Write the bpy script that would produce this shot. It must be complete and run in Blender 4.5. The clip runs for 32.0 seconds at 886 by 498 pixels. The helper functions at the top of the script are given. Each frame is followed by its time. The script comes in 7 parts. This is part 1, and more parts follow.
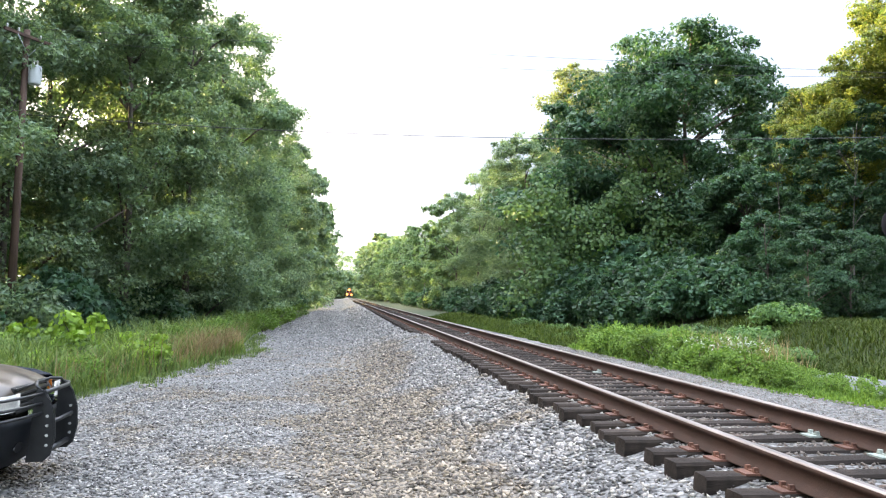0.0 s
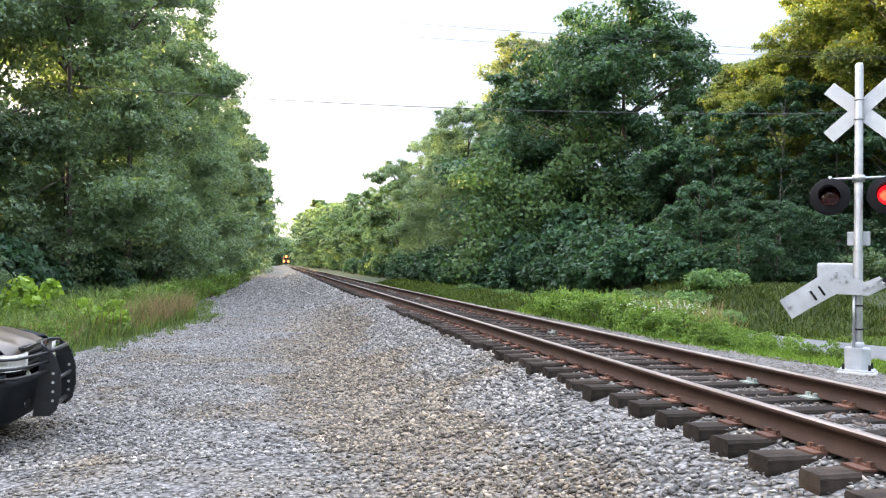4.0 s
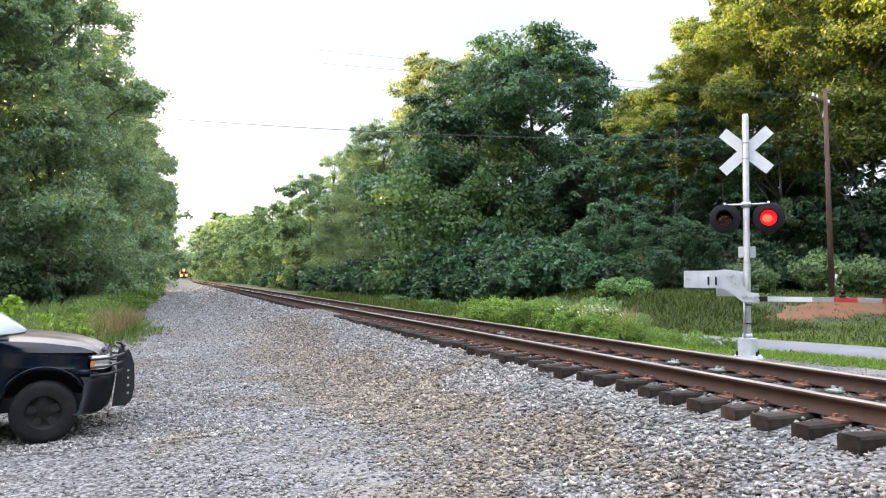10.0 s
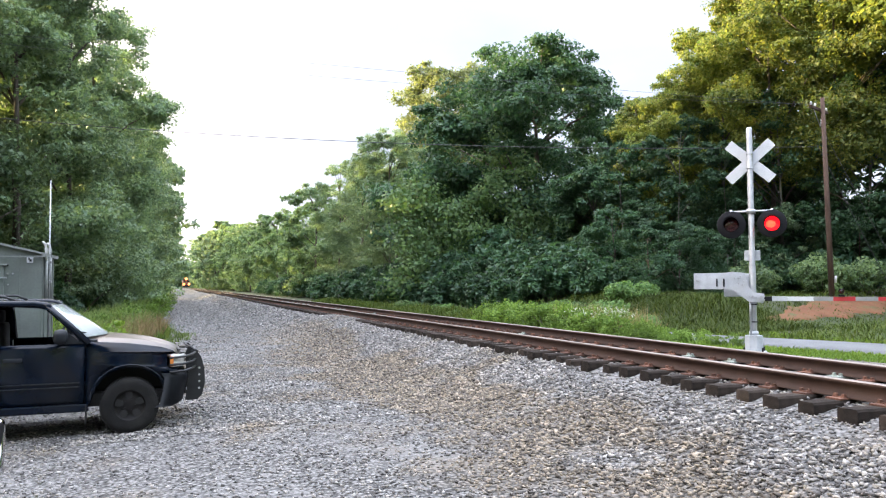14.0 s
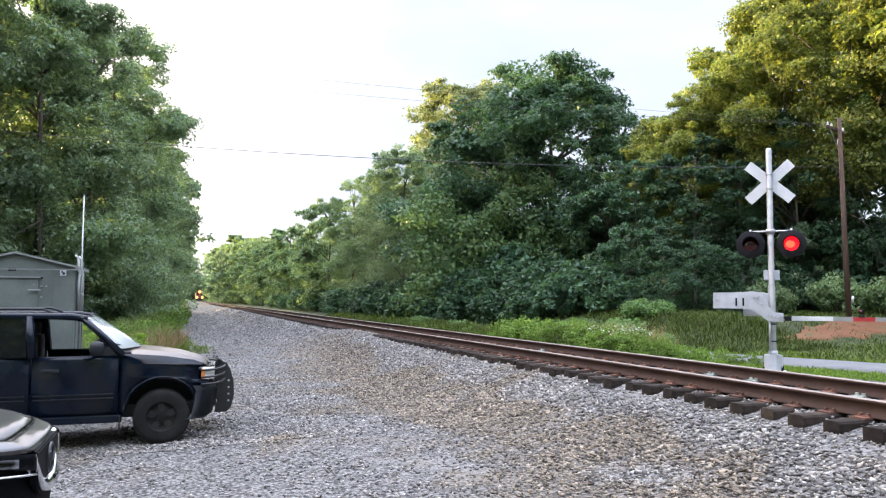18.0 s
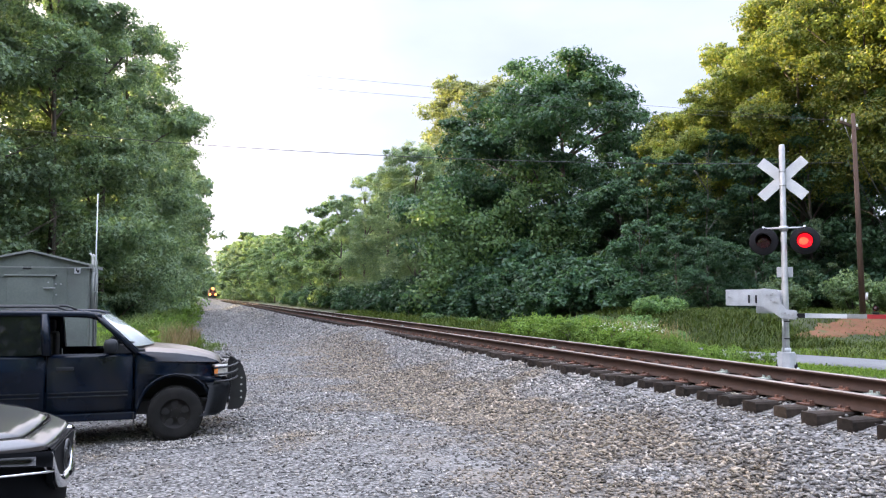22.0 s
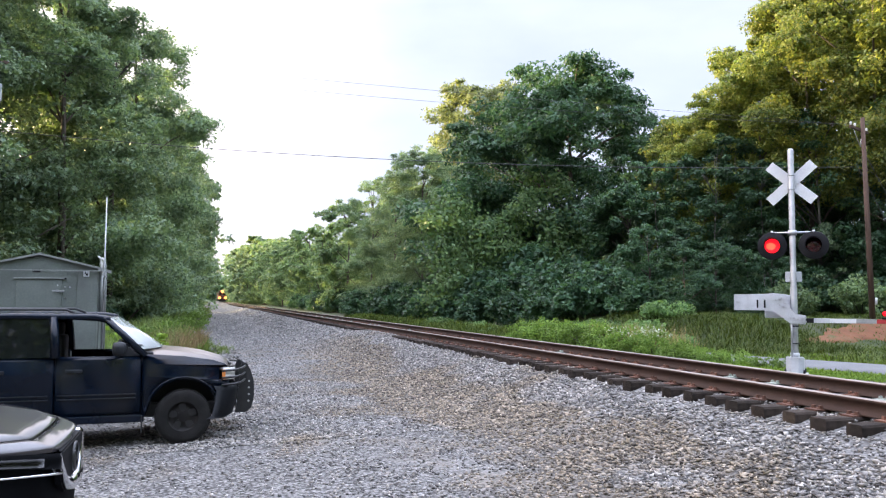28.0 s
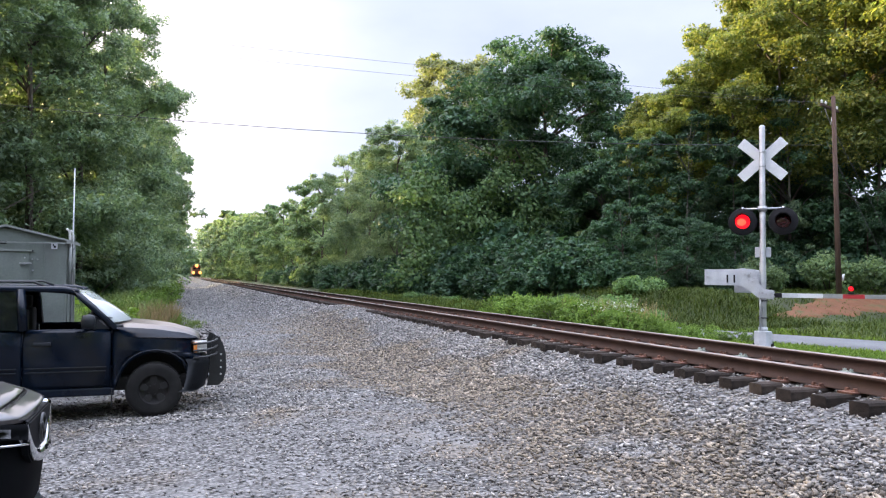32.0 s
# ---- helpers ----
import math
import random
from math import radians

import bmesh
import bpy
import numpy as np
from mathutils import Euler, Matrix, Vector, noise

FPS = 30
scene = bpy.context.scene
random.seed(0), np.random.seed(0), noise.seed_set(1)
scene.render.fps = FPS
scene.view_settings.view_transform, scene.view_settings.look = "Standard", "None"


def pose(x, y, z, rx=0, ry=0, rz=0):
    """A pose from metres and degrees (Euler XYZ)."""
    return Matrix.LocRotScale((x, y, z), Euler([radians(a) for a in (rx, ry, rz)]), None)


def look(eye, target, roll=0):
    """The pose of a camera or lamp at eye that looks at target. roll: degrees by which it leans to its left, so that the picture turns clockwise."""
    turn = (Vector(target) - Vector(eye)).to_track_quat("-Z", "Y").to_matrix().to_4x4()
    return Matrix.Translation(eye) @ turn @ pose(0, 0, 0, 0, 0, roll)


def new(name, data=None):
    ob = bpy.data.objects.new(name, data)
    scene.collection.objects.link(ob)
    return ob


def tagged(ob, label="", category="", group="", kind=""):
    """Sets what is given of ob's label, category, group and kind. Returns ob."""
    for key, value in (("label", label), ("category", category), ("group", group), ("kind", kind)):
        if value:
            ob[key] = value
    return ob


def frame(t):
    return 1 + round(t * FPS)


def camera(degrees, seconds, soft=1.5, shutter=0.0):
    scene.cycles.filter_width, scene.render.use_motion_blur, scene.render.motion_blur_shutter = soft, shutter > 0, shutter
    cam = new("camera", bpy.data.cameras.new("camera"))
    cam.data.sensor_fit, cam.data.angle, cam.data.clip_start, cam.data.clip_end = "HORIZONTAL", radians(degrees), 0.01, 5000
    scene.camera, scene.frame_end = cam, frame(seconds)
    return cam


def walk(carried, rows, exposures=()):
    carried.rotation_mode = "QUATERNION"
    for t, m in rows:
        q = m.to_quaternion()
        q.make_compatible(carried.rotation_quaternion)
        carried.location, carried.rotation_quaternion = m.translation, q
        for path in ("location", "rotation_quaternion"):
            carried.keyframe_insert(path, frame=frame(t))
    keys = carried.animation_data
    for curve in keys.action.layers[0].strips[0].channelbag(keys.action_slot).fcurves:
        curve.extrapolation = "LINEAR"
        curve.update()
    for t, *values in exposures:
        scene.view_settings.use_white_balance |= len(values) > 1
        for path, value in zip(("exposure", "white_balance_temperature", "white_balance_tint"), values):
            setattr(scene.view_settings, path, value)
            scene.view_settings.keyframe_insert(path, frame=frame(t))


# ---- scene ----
cam = camera(58.9, 32.0, soft=1.2)
PATH = [
    (0, (-2.837, 1.368, 1.032), (-2.578, 3.348, 1.154), 0.96),
    (0.5, (-2.843, 1.371, 1.036), (-2.583, 3.351, 1.155), 1.05),
    (1, (-2.854, 1.361, 1.036), (-2.590, 3.341, 1.144), 1.25),
    (1.5, (-2.844, 1.353, 1.024), (-2.575, 3.333, 1.108), 1.40),
    (2, (-2.851, 1.287, 1.011), (-2.566, 3.266, 1.062), 1.52),
    (2.5, (-2.874, 1.154, 1.002), (-2.564, 3.130, 1.030), 1.52),
    (3, (-3.018, 0.982, 1.018), (-2.672, 2.951, 1.048), 1.46),
    (3.5, (-3.238, 0.851, 1.006), (-2.856, 2.814, 1.042), 1.25),
    (5.5, (-4.057, 0.069, 0.976), (-3.511, 1.993, 1.025), 0.41),
    (6, (-4.238, -0.107, 0.970), (-3.647, 1.804, 1.013), 0.47),
    (6.5, (-4.493, -0.264, 0.966), (-3.878, 1.639, 1.009), 0.53),
    (7, (-4.659, -0.483, 0.975), (-4.031, 1.415, 1.029), 0.40),
    (7.5, (-4.728, -0.671, 0.981), (-4.091, 1.224, 1.037), 0.27),
    (8, (-4.875, -0.805, 0.997), (-4.225, 1.085, 1.064), 0.06),
    (8.5, (-5.071, -0.907, 0.991), (-4.407, 0.978, 1.062), -0.08),
    (9, (-5.233, -1.087, 0.996), (-4.568, 0.798, 1.070), -0.17),
    (9.5, (-5.275, -1.223, 0.988), (-4.613, 0.662, 1.062), 0.01),
    (10, (-5.383, -1.355, 0.986), (-4.721, 0.530, 1.059), 0.25),
    (10.5, (-5.595, -1.459, 0.968), (-4.937, 0.429, 1.031), 0.44),
    (11, (-5.743, -1.629, 0.948), (-5.103, 0.265, 0.994), 0.57),
    (11.5, (-5.807, -1.769, 0.958), (-5.191, 0.133, 1.007), 0.51),
    (12, (-5.894, -1.884, 0.965), (-5.290, 0.021, 1.024), 0.18),
    (12.5, (-6.076, -1.948, 0.952), (-5.465, -0.045, 1.026), -0.09),
    (13, (-6.250, -2.061, 0.946), (-5.624, -0.163, 1.028), -0.22),
    (13.5, (-6.293, -2.182, 0.944), (-5.651, -0.290, 1.034), -0.36),
    (14, (-6.336, -2.295, 0.950), (-5.673, -0.410, 1.039), -0.34),
    (14.5, (-6.452, -2.370, 0.953), (-5.772, -0.492, 1.043), -0.20),
    (16.5, (-6.607, -2.458, 0.963), (-5.898, -0.592, 1.081), 0.57),
    (17, (-6.612, -2.443, 0.961), (-5.917, -0.572, 1.085), 0.49),
    (17.5, (-6.614, -2.427, 0.957), (-5.945, -0.547, 1.084), 0.43),
    (18, (-6.620, -2.436, 0.964), (-5.985, -0.543, 1.093), 0.24),
    (18.5, (-6.631, -2.444, 0.957), (-6.029, -0.540, 1.082), 0.07),
    (19, (-6.631, -2.428, 0.973), (-6.046, -0.520, 1.092), 0.05),
    (19.5, (-6.625, -2.424, 0.974), (-6.043, -0.514, 1.087), 0.10),
    (20, (-6.626, -2.423, 0.963), (-6.035, -0.515, 1.074), 0.18),
    (20.5, (-6.624, -2.421, 0.963), (-6.022, -0.517, 1.074), 0.24),
    (21, (-6.625, -2.440, 0.959), (-6.017, -0.538, 1.073), 0.23),
    (21.5, (-6.625, -2.441, 0.967), (-6.016, -0.540, 1.085), 0.20),
    (22, (-6.630, -2.446, 0.974), (-6.022, -0.545, 1.095), 0.20),
    (22.5, (-6.632, -2.441, 0.976), (-6.027, -0.539, 1.099), 0.18),
    (23, (-6.629, -2.441, 0.968), (-6.030, -0.536, 1.091), 0.24),
    (23.5, (-6.630, -2.441, 0.965), (-6.040, -0.534, 1.088), 0.32),
    (24, (-6.633, -2.446, 0.964), (-6.052, -0.537, 1.086), 0.43),
    (24.5, (-6.638, -2.453, 0.972), (-6.064, -0.541, 1.093), 0.57),
    (25, (-6.636, -2.451, 0.967), (-6.067, -0.537, 1.091), 0.65),
    (25.5, (-6.646, -2.449, 0.963), (-6.079, -0.535, 1.087), 0.67),
    (27.5, (-6.637, -2.441, 0.974), (-6.053, -0.533, 1.101), 0.39),
    (28, (-6.630, -2.449, 0.972), (-6.040, -0.542, 1.103), 0.34),
    (28.5, (-6.627, -2.451, 0.977), (-6.034, -0.546, 1.110), 0.28),
    (29, (-6.626, -2.449, 0.971), (-6.034, -0.544, 1.103), 0.30),
    (29.5, (-6.627, -2.457, 0.970), (-6.033, -0.551, 1.094), 0.33),
    (30, (-6.630, -2.451, 0.948), (-6.033, -0.545, 1.060), 0.42),
    (30.5, (-6.629, -2.454, 0.947), (-6.022, -0.551, 1.044), 0.52),
    (31, (-6.618, -2.446, 0.942), (-5.997, -0.547, 1.025), 0.59),
    (31.5, (-6.617, -2.447, 0.941), (-5.979, -0.553, 1.014), 0.57),
    (32, (-6.606, -2.443, 0.937), (-5.954, -0.553, 1.007), 0.51),
]
walk(cam, [(t, look(eye, target, roll)) for t, eye, target, roll in PATH], exposures=[(0.0, 2.42, 5950, 12), (2.0, 2.27, 5950, 13), (6.0, 2.27, 6050, 15), (14.0, 2.26, 6000, 15), (19.0, 2.13, 5900, 18), (28.0, 2.06, 5800, 19), (32.0, 1.95, 5800, 19)])

# ---- light ----
SUN_EL, SUN_AZ = 10.5, -58.0  # degrees over the horizon; degrees from +y, to the left negative
world = bpy.data.worlds.new("sky")
scene.world = world
world.use_nodes = True
wn, wl = world.node_tree.nodes, world.node_tree.links
wn.clear()
w_out = wn.new("ShaderNodeOutputWorld")
w_bg = wn.new("ShaderNodeBackground")
w_sky = wn.new("ShaderNodeTexSky")
w_sky.sky_type = "NISHITA"
w_sky.sun_disc = False
w_sky.sun_elevation = radians(SUN_EL)
w_sky.sun_rotation = radians(SUN_AZ)
w_sky.air_density, w_sky.dust_density, w_sky.ozone_density = 1.0, 2.0, 1.0
w_bg.inputs["Strength"].default_value = 0.06
# a thin sheet of bright evening cloud over most of the sky, torn open here and there
w_tc = wn.new("ShaderNodeTexCoord")
w_map = wn.new("ShaderNodeMapping")
w_map.inputs["Scale"].default_value = (1.0, 1.0, 2.6)
w_n1 = wn.new("ShaderNodeTexNoise")
w_n1.inputs["Scale"].default_value, w_n1.inputs["Detail"].default_value = 2.3, 6.0
w_r1 = wn.new("ShaderNodeValToRGB")
w_r1.color_ramp.elements[0].position, w_r1.color_ramp.elements[1].position = 0.36, 0.62
w_r1.color_ramp.elements[0].color, w_r1.color_ramp.elements[1].color = (0.88, 0.88, 0.88, 1), (0.97, 0.97, 0.97, 1)
w_n2 = wn.new("ShaderNodeTexNoise")
w_n2.inputs["Scale"].default_value, w_n2.inputs["Detail"].default_value = 5.0, 5.0
w_r2 = wn.new("ShaderNodeValToRGB")
w_r2.color_ramp.elements[0].position, w_r2.color_ramp.elements[1].position = 0.22, 0.8
w_r2.color_ramp.elements[0].color, w_r2.color_ramp.elements[1].color = (11.0, 12.0, 13.4, 1), (14.0, 14.8, 15.8, 1)
w_mix = wn.new("ShaderNodeMix")
w_mix.data_type = "RGBA"
# the cloud is brightest and warmest about the low sun
w_dot = wn.new("ShaderNodeVectorMath")
w_dot.operation = "DOT_PRODUCT"
_a, _e = radians(SUN_AZ), radians(SUN_EL)
w_dot.inputs[1].default_value = (math.sin(_a) * math.cos(_e), math.cos(_a) * math.cos(_e), math.sin(_e))
w_glow = wn.new("ShaderNodeMapRange")
w_glow.inputs["From Min"].default_value, w_glow.inputs["From Max"].default_value = 0.3, 1.0
w_glow.interpolation_type = "SMOOTHSTEP"
w_glow.inputs["To Min"].default_value, w_glow.inputs["To Max"].default_value = 0.0, 1.0
w_gc = wn.new("ShaderNodeMix")
w_gc.data_type, w_gc.blend_type = "RGBA", "ADD"
w_gc.inputs[7].default_value = (15.0, 11.5, 8.0, 1)
wl.new(w_tc.outputs["Generated"], w_map.inputs["Vector"])
wl.new(w_map.outputs["Vector"], w_n1.inputs["Vector"])
wl.new(w_map.outputs["Vector"], w_n2.inputs["Vector"])
wl.new(w_n1.outputs["Fac"], w_r1.inputs["Fac"])
wl.new(w_n2.outputs["Fac"], w_r2.inputs["Fac"])
wl.new(w_tc.outputs["Generated"], w_dot.inputs[0])
wl.new(w_dot.outputs["Value"], w_glow.inputs["Value"])
wl.new(w_r1.outputs["Color"], w_mix.inputs[0])
# the cloud is brighter overhead than at its rim
w_sep = wn.new("ShaderNodeSeparateXYZ")
w_grad = wn.new("ShaderNodeMapRange")
w_grad.inputs["From Min"].default_value, w_grad.inputs["From Max"].default_value = 0.36, 0.85
w_grad.inputs["To Min"].default_value, w_grad.inputs["To Max"].default_value = 0.31, 1.4
w_cl = wn.new("ShaderNodeVectorMath")
w_cl.operation = "SCALE"
wl.new(w_tc.outputs["Generated"], w_sep.inputs[0])
wl.new(w_sep.outputs["Z"], w_grad.inputs["Value"])
wl.new(w_r2.outputs["Color"], w_cl.inputs[0])
wl.new(w_grad.outputs["Result"], w_cl.inputs["Scale"])
wl.new(w_sky.outputs["Color"], w_mix.inputs[6])
wl.new(w_cl.outputs["Vector"], w_mix.inputs[7])
wl.new(w_mix.outputs[2], w_gc.inputs[6])
wl.new(w_glow.outputs["Result"], w_gc.inputs[0])
wl.new(w_gc.outputs[2], w_bg.inputs["Color"])
wl.new(w_bg.outputs[0], w_out.inputs["Surface"])

sun_data = bpy.data.lights.new("sun", "SUN")
sun_data.energy, sun_data.angle, sun_data.color = 5.0, radians(0.6), (1.0, 0.75, 0.32)
sun = new("sun", sun_data)
sun.matrix_world = look((math.sin(_a) * 300, math.cos(_a) * 300, 300 * math.tan(_e)), (0, 0, 0))

# ---- materials ----
def ramp_node(nt, fac, c1, c2, p1=0.3, p2=0.7):
    r = nt.nodes.new("ShaderNodeValToRGB")
    r.color_ramp.elements[0].position, r.color_ramp.elements[1].position = p1, p2
    r.color_ramp.elements[0].color, r.color_ramp.elements[1].color = (*c1, 1), (*c2, 1)
    nt.links.new(fac, r.inputs["Fac"])
    return r.outputs["Color"]


def noise_node(nt, scale, detail=4.0, stretch=None, rough=0.55, where="Object"):
    tc = nt.nodes.new("ShaderNodeTexCoord")
    n = nt.nodes.new("ShaderNodeTexNoise")
    n.inputs["Scale"].default_value, n.inputs["Detail"].default_value, n.inputs["Roughness"].default_value = scale, detail, rough
    v = tc.outputs[where]
    if stretch:
        m = nt.nodes.new("ShaderNodeMapping")
        m.inputs["Scale"].default_value = stretch
        nt.links.new(v, m.inputs["Vector"])
        v = m.outputs["Vector"]
    nt.links.new(v, n.inputs["Vector"])
    return n.outputs["Fac"]


def mix_col(nt, fac, a, b, blend="MIX"):
    m = nt.nodes.new("ShaderNodeMix")
    m.data_type, m.blend_type = "RGBA", blend
    for sock, val in ((m.inputs[0], fac), (m.inputs[6], a), (m.inputs[7], b)):
        if isinstance(val, (int, float)):
            sock.default_value = val
        elif isinstance(val, tuple):
            sock.default_value = (*val, 1)
        else:
            nt.links.new(val, sock)
    return m.outputs[2]


def surf(name, c1, c2, scale=6.0, rough=0.6, metal=0.0, bump=0.15, fine=60.0, stain=None, stain_scale=1.2, stretch=None, coat=0.0, spread=0.0, rough2=None, spec=0.5):
    """A surface with a large and a fine variation, a stain and a fine relief."""
    m = bpy.data.materials.new(name)
    m.use_nodes = True
    nt = m.node_tree
    b = nt.nodes["Principled BSDF"]
    big = noise_node(nt, scale, 5.0, stretch)
    col = ramp_node(nt, big, c1, c2)
    small = noise_node(nt, fine, 3.0, stretch)
    col = mix_col(nt, 0.35, col, ramp_node(nt, small, (0.35, 0.35, 0.35), (0.65, 0.65, 0.65)), "OVERLAY")
    if stain:
        st = ramp_node(nt, noise_node(nt, stain_scale, 6.0), (0, 0, 0), (1, 1, 1), 0.52, 0.7)
        col = mix_col(nt, st, col, stain)
    if spread:
        oi = nt.nodes.new("ShaderNodeObjectInfo")
        hs = nt.nodes.new("ShaderNodeMapRange")
        hs.inputs["To Min"].default_value, hs.inputs["To Max"].default_value = 1 - spread, 1 + spread
        nt.links.new(oi.outputs["Random"], hs.inputs["Value"])
        mul = nt.nodes.new("ShaderNodeVectorMath")
        mul.operation = "SCALE"
        nt.links.new(col, mul.inputs[0])
        nt.links.new(hs.outputs["Result"], mul.inputs["Scale"])
        col = mul.outputs["Vector"]
    nt.links.new(col, b.inputs["Base Color"])
    b.inputs["Metallic"].default_value = metal
    b.inputs["Coat Weight"].default_value = coat
    b.inputs["Specular IOR Level"].default_value = spec
    b.inputs["Coat Roughness"].default_value = 0.06
    rr = nt.nodes.new("ShaderNodeMapRange")
    rr.inputs["To Min"].default_value, rr.inputs["To Max"].default_value = rough * 0.85, min(1, (rough2 or rough * 1.15))
    nt.links.new(big, rr.inputs["Value"])
    nt.links.new(rr.outputs["Result"], b.inputs["Roughness"])
    if bump:
        bp = nt.nodes.new("ShaderNodeBump")
        bp.inputs["Strength"].default_value, bp.inputs["Distance"].default_value = bump, 0.01
        nt.links.new(small, bp.inputs["Height"])
        nt.links.new(bp.outputs["Normal"], b.inputs["Normal"])
    return m


def leaf_mat(name, dark, light, gloss=0.4, trans=0.35, spread=0.25):
    """Leaves: each one a little different, light shining through."""
    m = bpy.data.materials.new(name)
    m.use_nodes = True
    nt = m.node_tree
    nt.nodes.clear()
    out = nt.nodes.new("ShaderNodeOutputMaterial")
    geo = nt.nodes.new("ShaderNodeNewGeometry")
    col = ramp_node(nt, geo.outputs["Random Per Island"], dark, light, 0.0, 1.0)
    oi = nt.nodes.new("ShaderNodeObjectInfo")
    sc = nt.nodes.new("ShaderNodeMapRange")
    sc.inputs["To Min"].default_value, sc.inputs["To Max"].default_value = 1 - spread, 1 + spread
    nt.links.new(oi.outputs["Random"], sc.inputs["Value"])
    big = noise_node(nt, 0.35, 3.0)
    col = mix_col(nt, 0.5, col, ramp_node(nt, big, (0.4, 0.42, 0.44), (0.6, 0.59, 0.54), 0.35, 0.65), "OVERLAY")
    mul = nt.nodes.new("ShaderNodeVectorMath")
    mul.operation = "SCALE"
    nt.links.new(col, mul.inputs[0])
    nt.links.new(sc.outputs["Result"], mul.inputs["Scale"])
    b = nt.nodes.new("ShaderNodeBsdfPrincipled")
    b.inputs["Roughness"].default_value = 0.42
    b.inputs["Specular IOR Level"].default_value = gloss
    tr = nt.nodes.new("ShaderNodeBsdfTranslucent")
    warm = mix_col(nt, 1.0, mul.outputs["Vector"], (1.3, 1.25, 0.6), "MULTIPLY")
    nt.links.new(warm, tr.inputs["Color"])
    nt.links.new(mul.outputs["Vector"], b.inputs["Base Color"])
    mx = nt.nodes.new("ShaderNodeMixShader")
    mx.inputs[0].default_value = trans
    nt.links.new(b.outputs[0], mx.inputs[1])
    nt.links.new(tr.outputs[0], mx.inputs[2])
    nt.links.new(mx.outputs[0], out.inputs["Surface"])
    return m


def glow_mat(name, col, strength):
    m = bpy.data.materials.new(name)
    m.use_nodes = True
    b = m.node_tree.nodes["Principled BSDF"]
    b.inputs["Base Color"].default_value = (*col, 1)
    b.inputs["Emission Color"].default_value = (*col, 1)
    b.inputs["Emission Strength"].default_value = strength
    b.inputs["Roughness"].default_value = 0.3
    return m


def glass_mat(name, tint=(0.9, 0.95, 0.95), rough=0.02, dark=0.0):
    m = bpy.data.materials.new(name)
    m.use_nodes = True
    b = m.node_tree.nodes["Principled BSDF"]
    b.inputs["Base Color"].default_value = (*tint, 1)
    b.inputs["Roughness"].default_value = rough
    b.inputs["Transmission Weight"].default_value = 1.0 - dark
    b.inputs["IOR"].default_value = 1.45
    return m


# ---- building helpers ----
def box(bm, x0, x1, y0, y1, z0, z1, bevel=0.0, m=None):
    """A block with worn edges."""
    vs = [bm.verts.new((x, y, z)) for x in (x0, x1) for y in (y0, y1) for z in (z0, z1)]
    fs = [bm.faces.new([vs[i] for i in f]) for f in ((0, 1, 3, 2), (4, 6, 7, 5), (0, 4, 5, 1), (2, 3, 7, 6), (0, 2, 6, 4), (1, 5, 7, 3))]
    if bevel:
        es = list({e for f in fs for e in f.edges})
        got = bmesh.ops.bevel(bm, geom=es, offset=bevel, segments=2, affect="EDGES", profile=0.6)
        vs = list({v for f in got["faces"] for v in f.verts} | {v for v in vs if v.is_valid})
    if m is not None:
        bmesh.ops.transform(bm, matrix=m, verts=[v for v in vs if v.is_valid])
    return bm


def rod(bm, a, b, r0, r1=None, n=12, caps=True):
    """A round bar from a to b."""
    a, b = Vector(a), Vector(b)
    r1 = r0 if r1 is None else r1
    q = (b - a).to_track_quat("Z", "Y")
    rings = []
    for p, r in ((a, r0), (b, r1)):
        rings.append([bm.verts.new(p + q @ Vector((r * math.cos(2 * math.pi * i / n), r * math.sin(2 * math.pi * i / n), 0))) for i in range(n)])
    for i in range(n):
        f = bm.faces.new((rings[0][i], rings[0][(i + 1) % n], rings[1][(i + 1) % n], rings[1][i]))
        f.smooth = True
    if caps:
        bm.faces.new(rings[0][::-1])
        bm.faces.new(rings[1])
    return bm


def bent(bm, pts, r, n=8, closed=False):
    """A tube through points; r: one radius or one for each point."""
    pts = [Vector([float(c) for c in p]) for p in pts]
    rad = [float(r)] * len(pts) if isinstance(r, (int, float)) else [float(v) for v in r]
    rings = []
    for i, p in enumerate(pts):
        d = (pts[min(i + 1, len(pts) - 1)] - pts[max(i - 1, 0)]).normalized()
        up = Vector((0, 0, 1)) if abs(d.z) < 0.95 else Vector((1, 0, 0))
        s = d.cross(up).normalized()
        u = s.cross(d)
        rings.append([bm.verts.new(p + rad[i] * (math.cos(2 * math.pi * k / n) * s + math.sin(2 * math.pi * k / n) * u)) for k in range(n)])
    for i in range(len(rings) - 1):
        for k in range(n):
            f = bm.faces.new((rings[i][k], rings[i][(k + 1) % n], rings[i + 1][(k + 1) % n], rings[i + 1][k]))
            f.smooth = True
    bm.faces.new(rings[0][::-1])
    bm.faces.new(rings[-1])
    return bm


def lathe(bm, prof, n=32, m=None, caps=True):
    """A turned body about z from (r, z) pairs."""
    rings = [[bm.verts.new((r * math.cos(2 * math.pi * k / n), r * math.sin(2 * math.pi * k / n), z)) for k in range(n)] for r, z in prof]
    for i in range(len(rings) - 1):
        for k in range(n):
            f = bm.faces.new((rings[i][k], rings[i][(k + 1) % n], rings[i + 1][(k + 1) % n], rings[i + 1][k]))
            f.smooth = True
    if caps:
        bm.faces.new(rings[0][::-1])
        bm.faces.new(rings[-1])
    if m is not None:
        bmesh.ops.transform(bm, matrix=m, verts=[v for ring in rings for v in ring])
    return bm


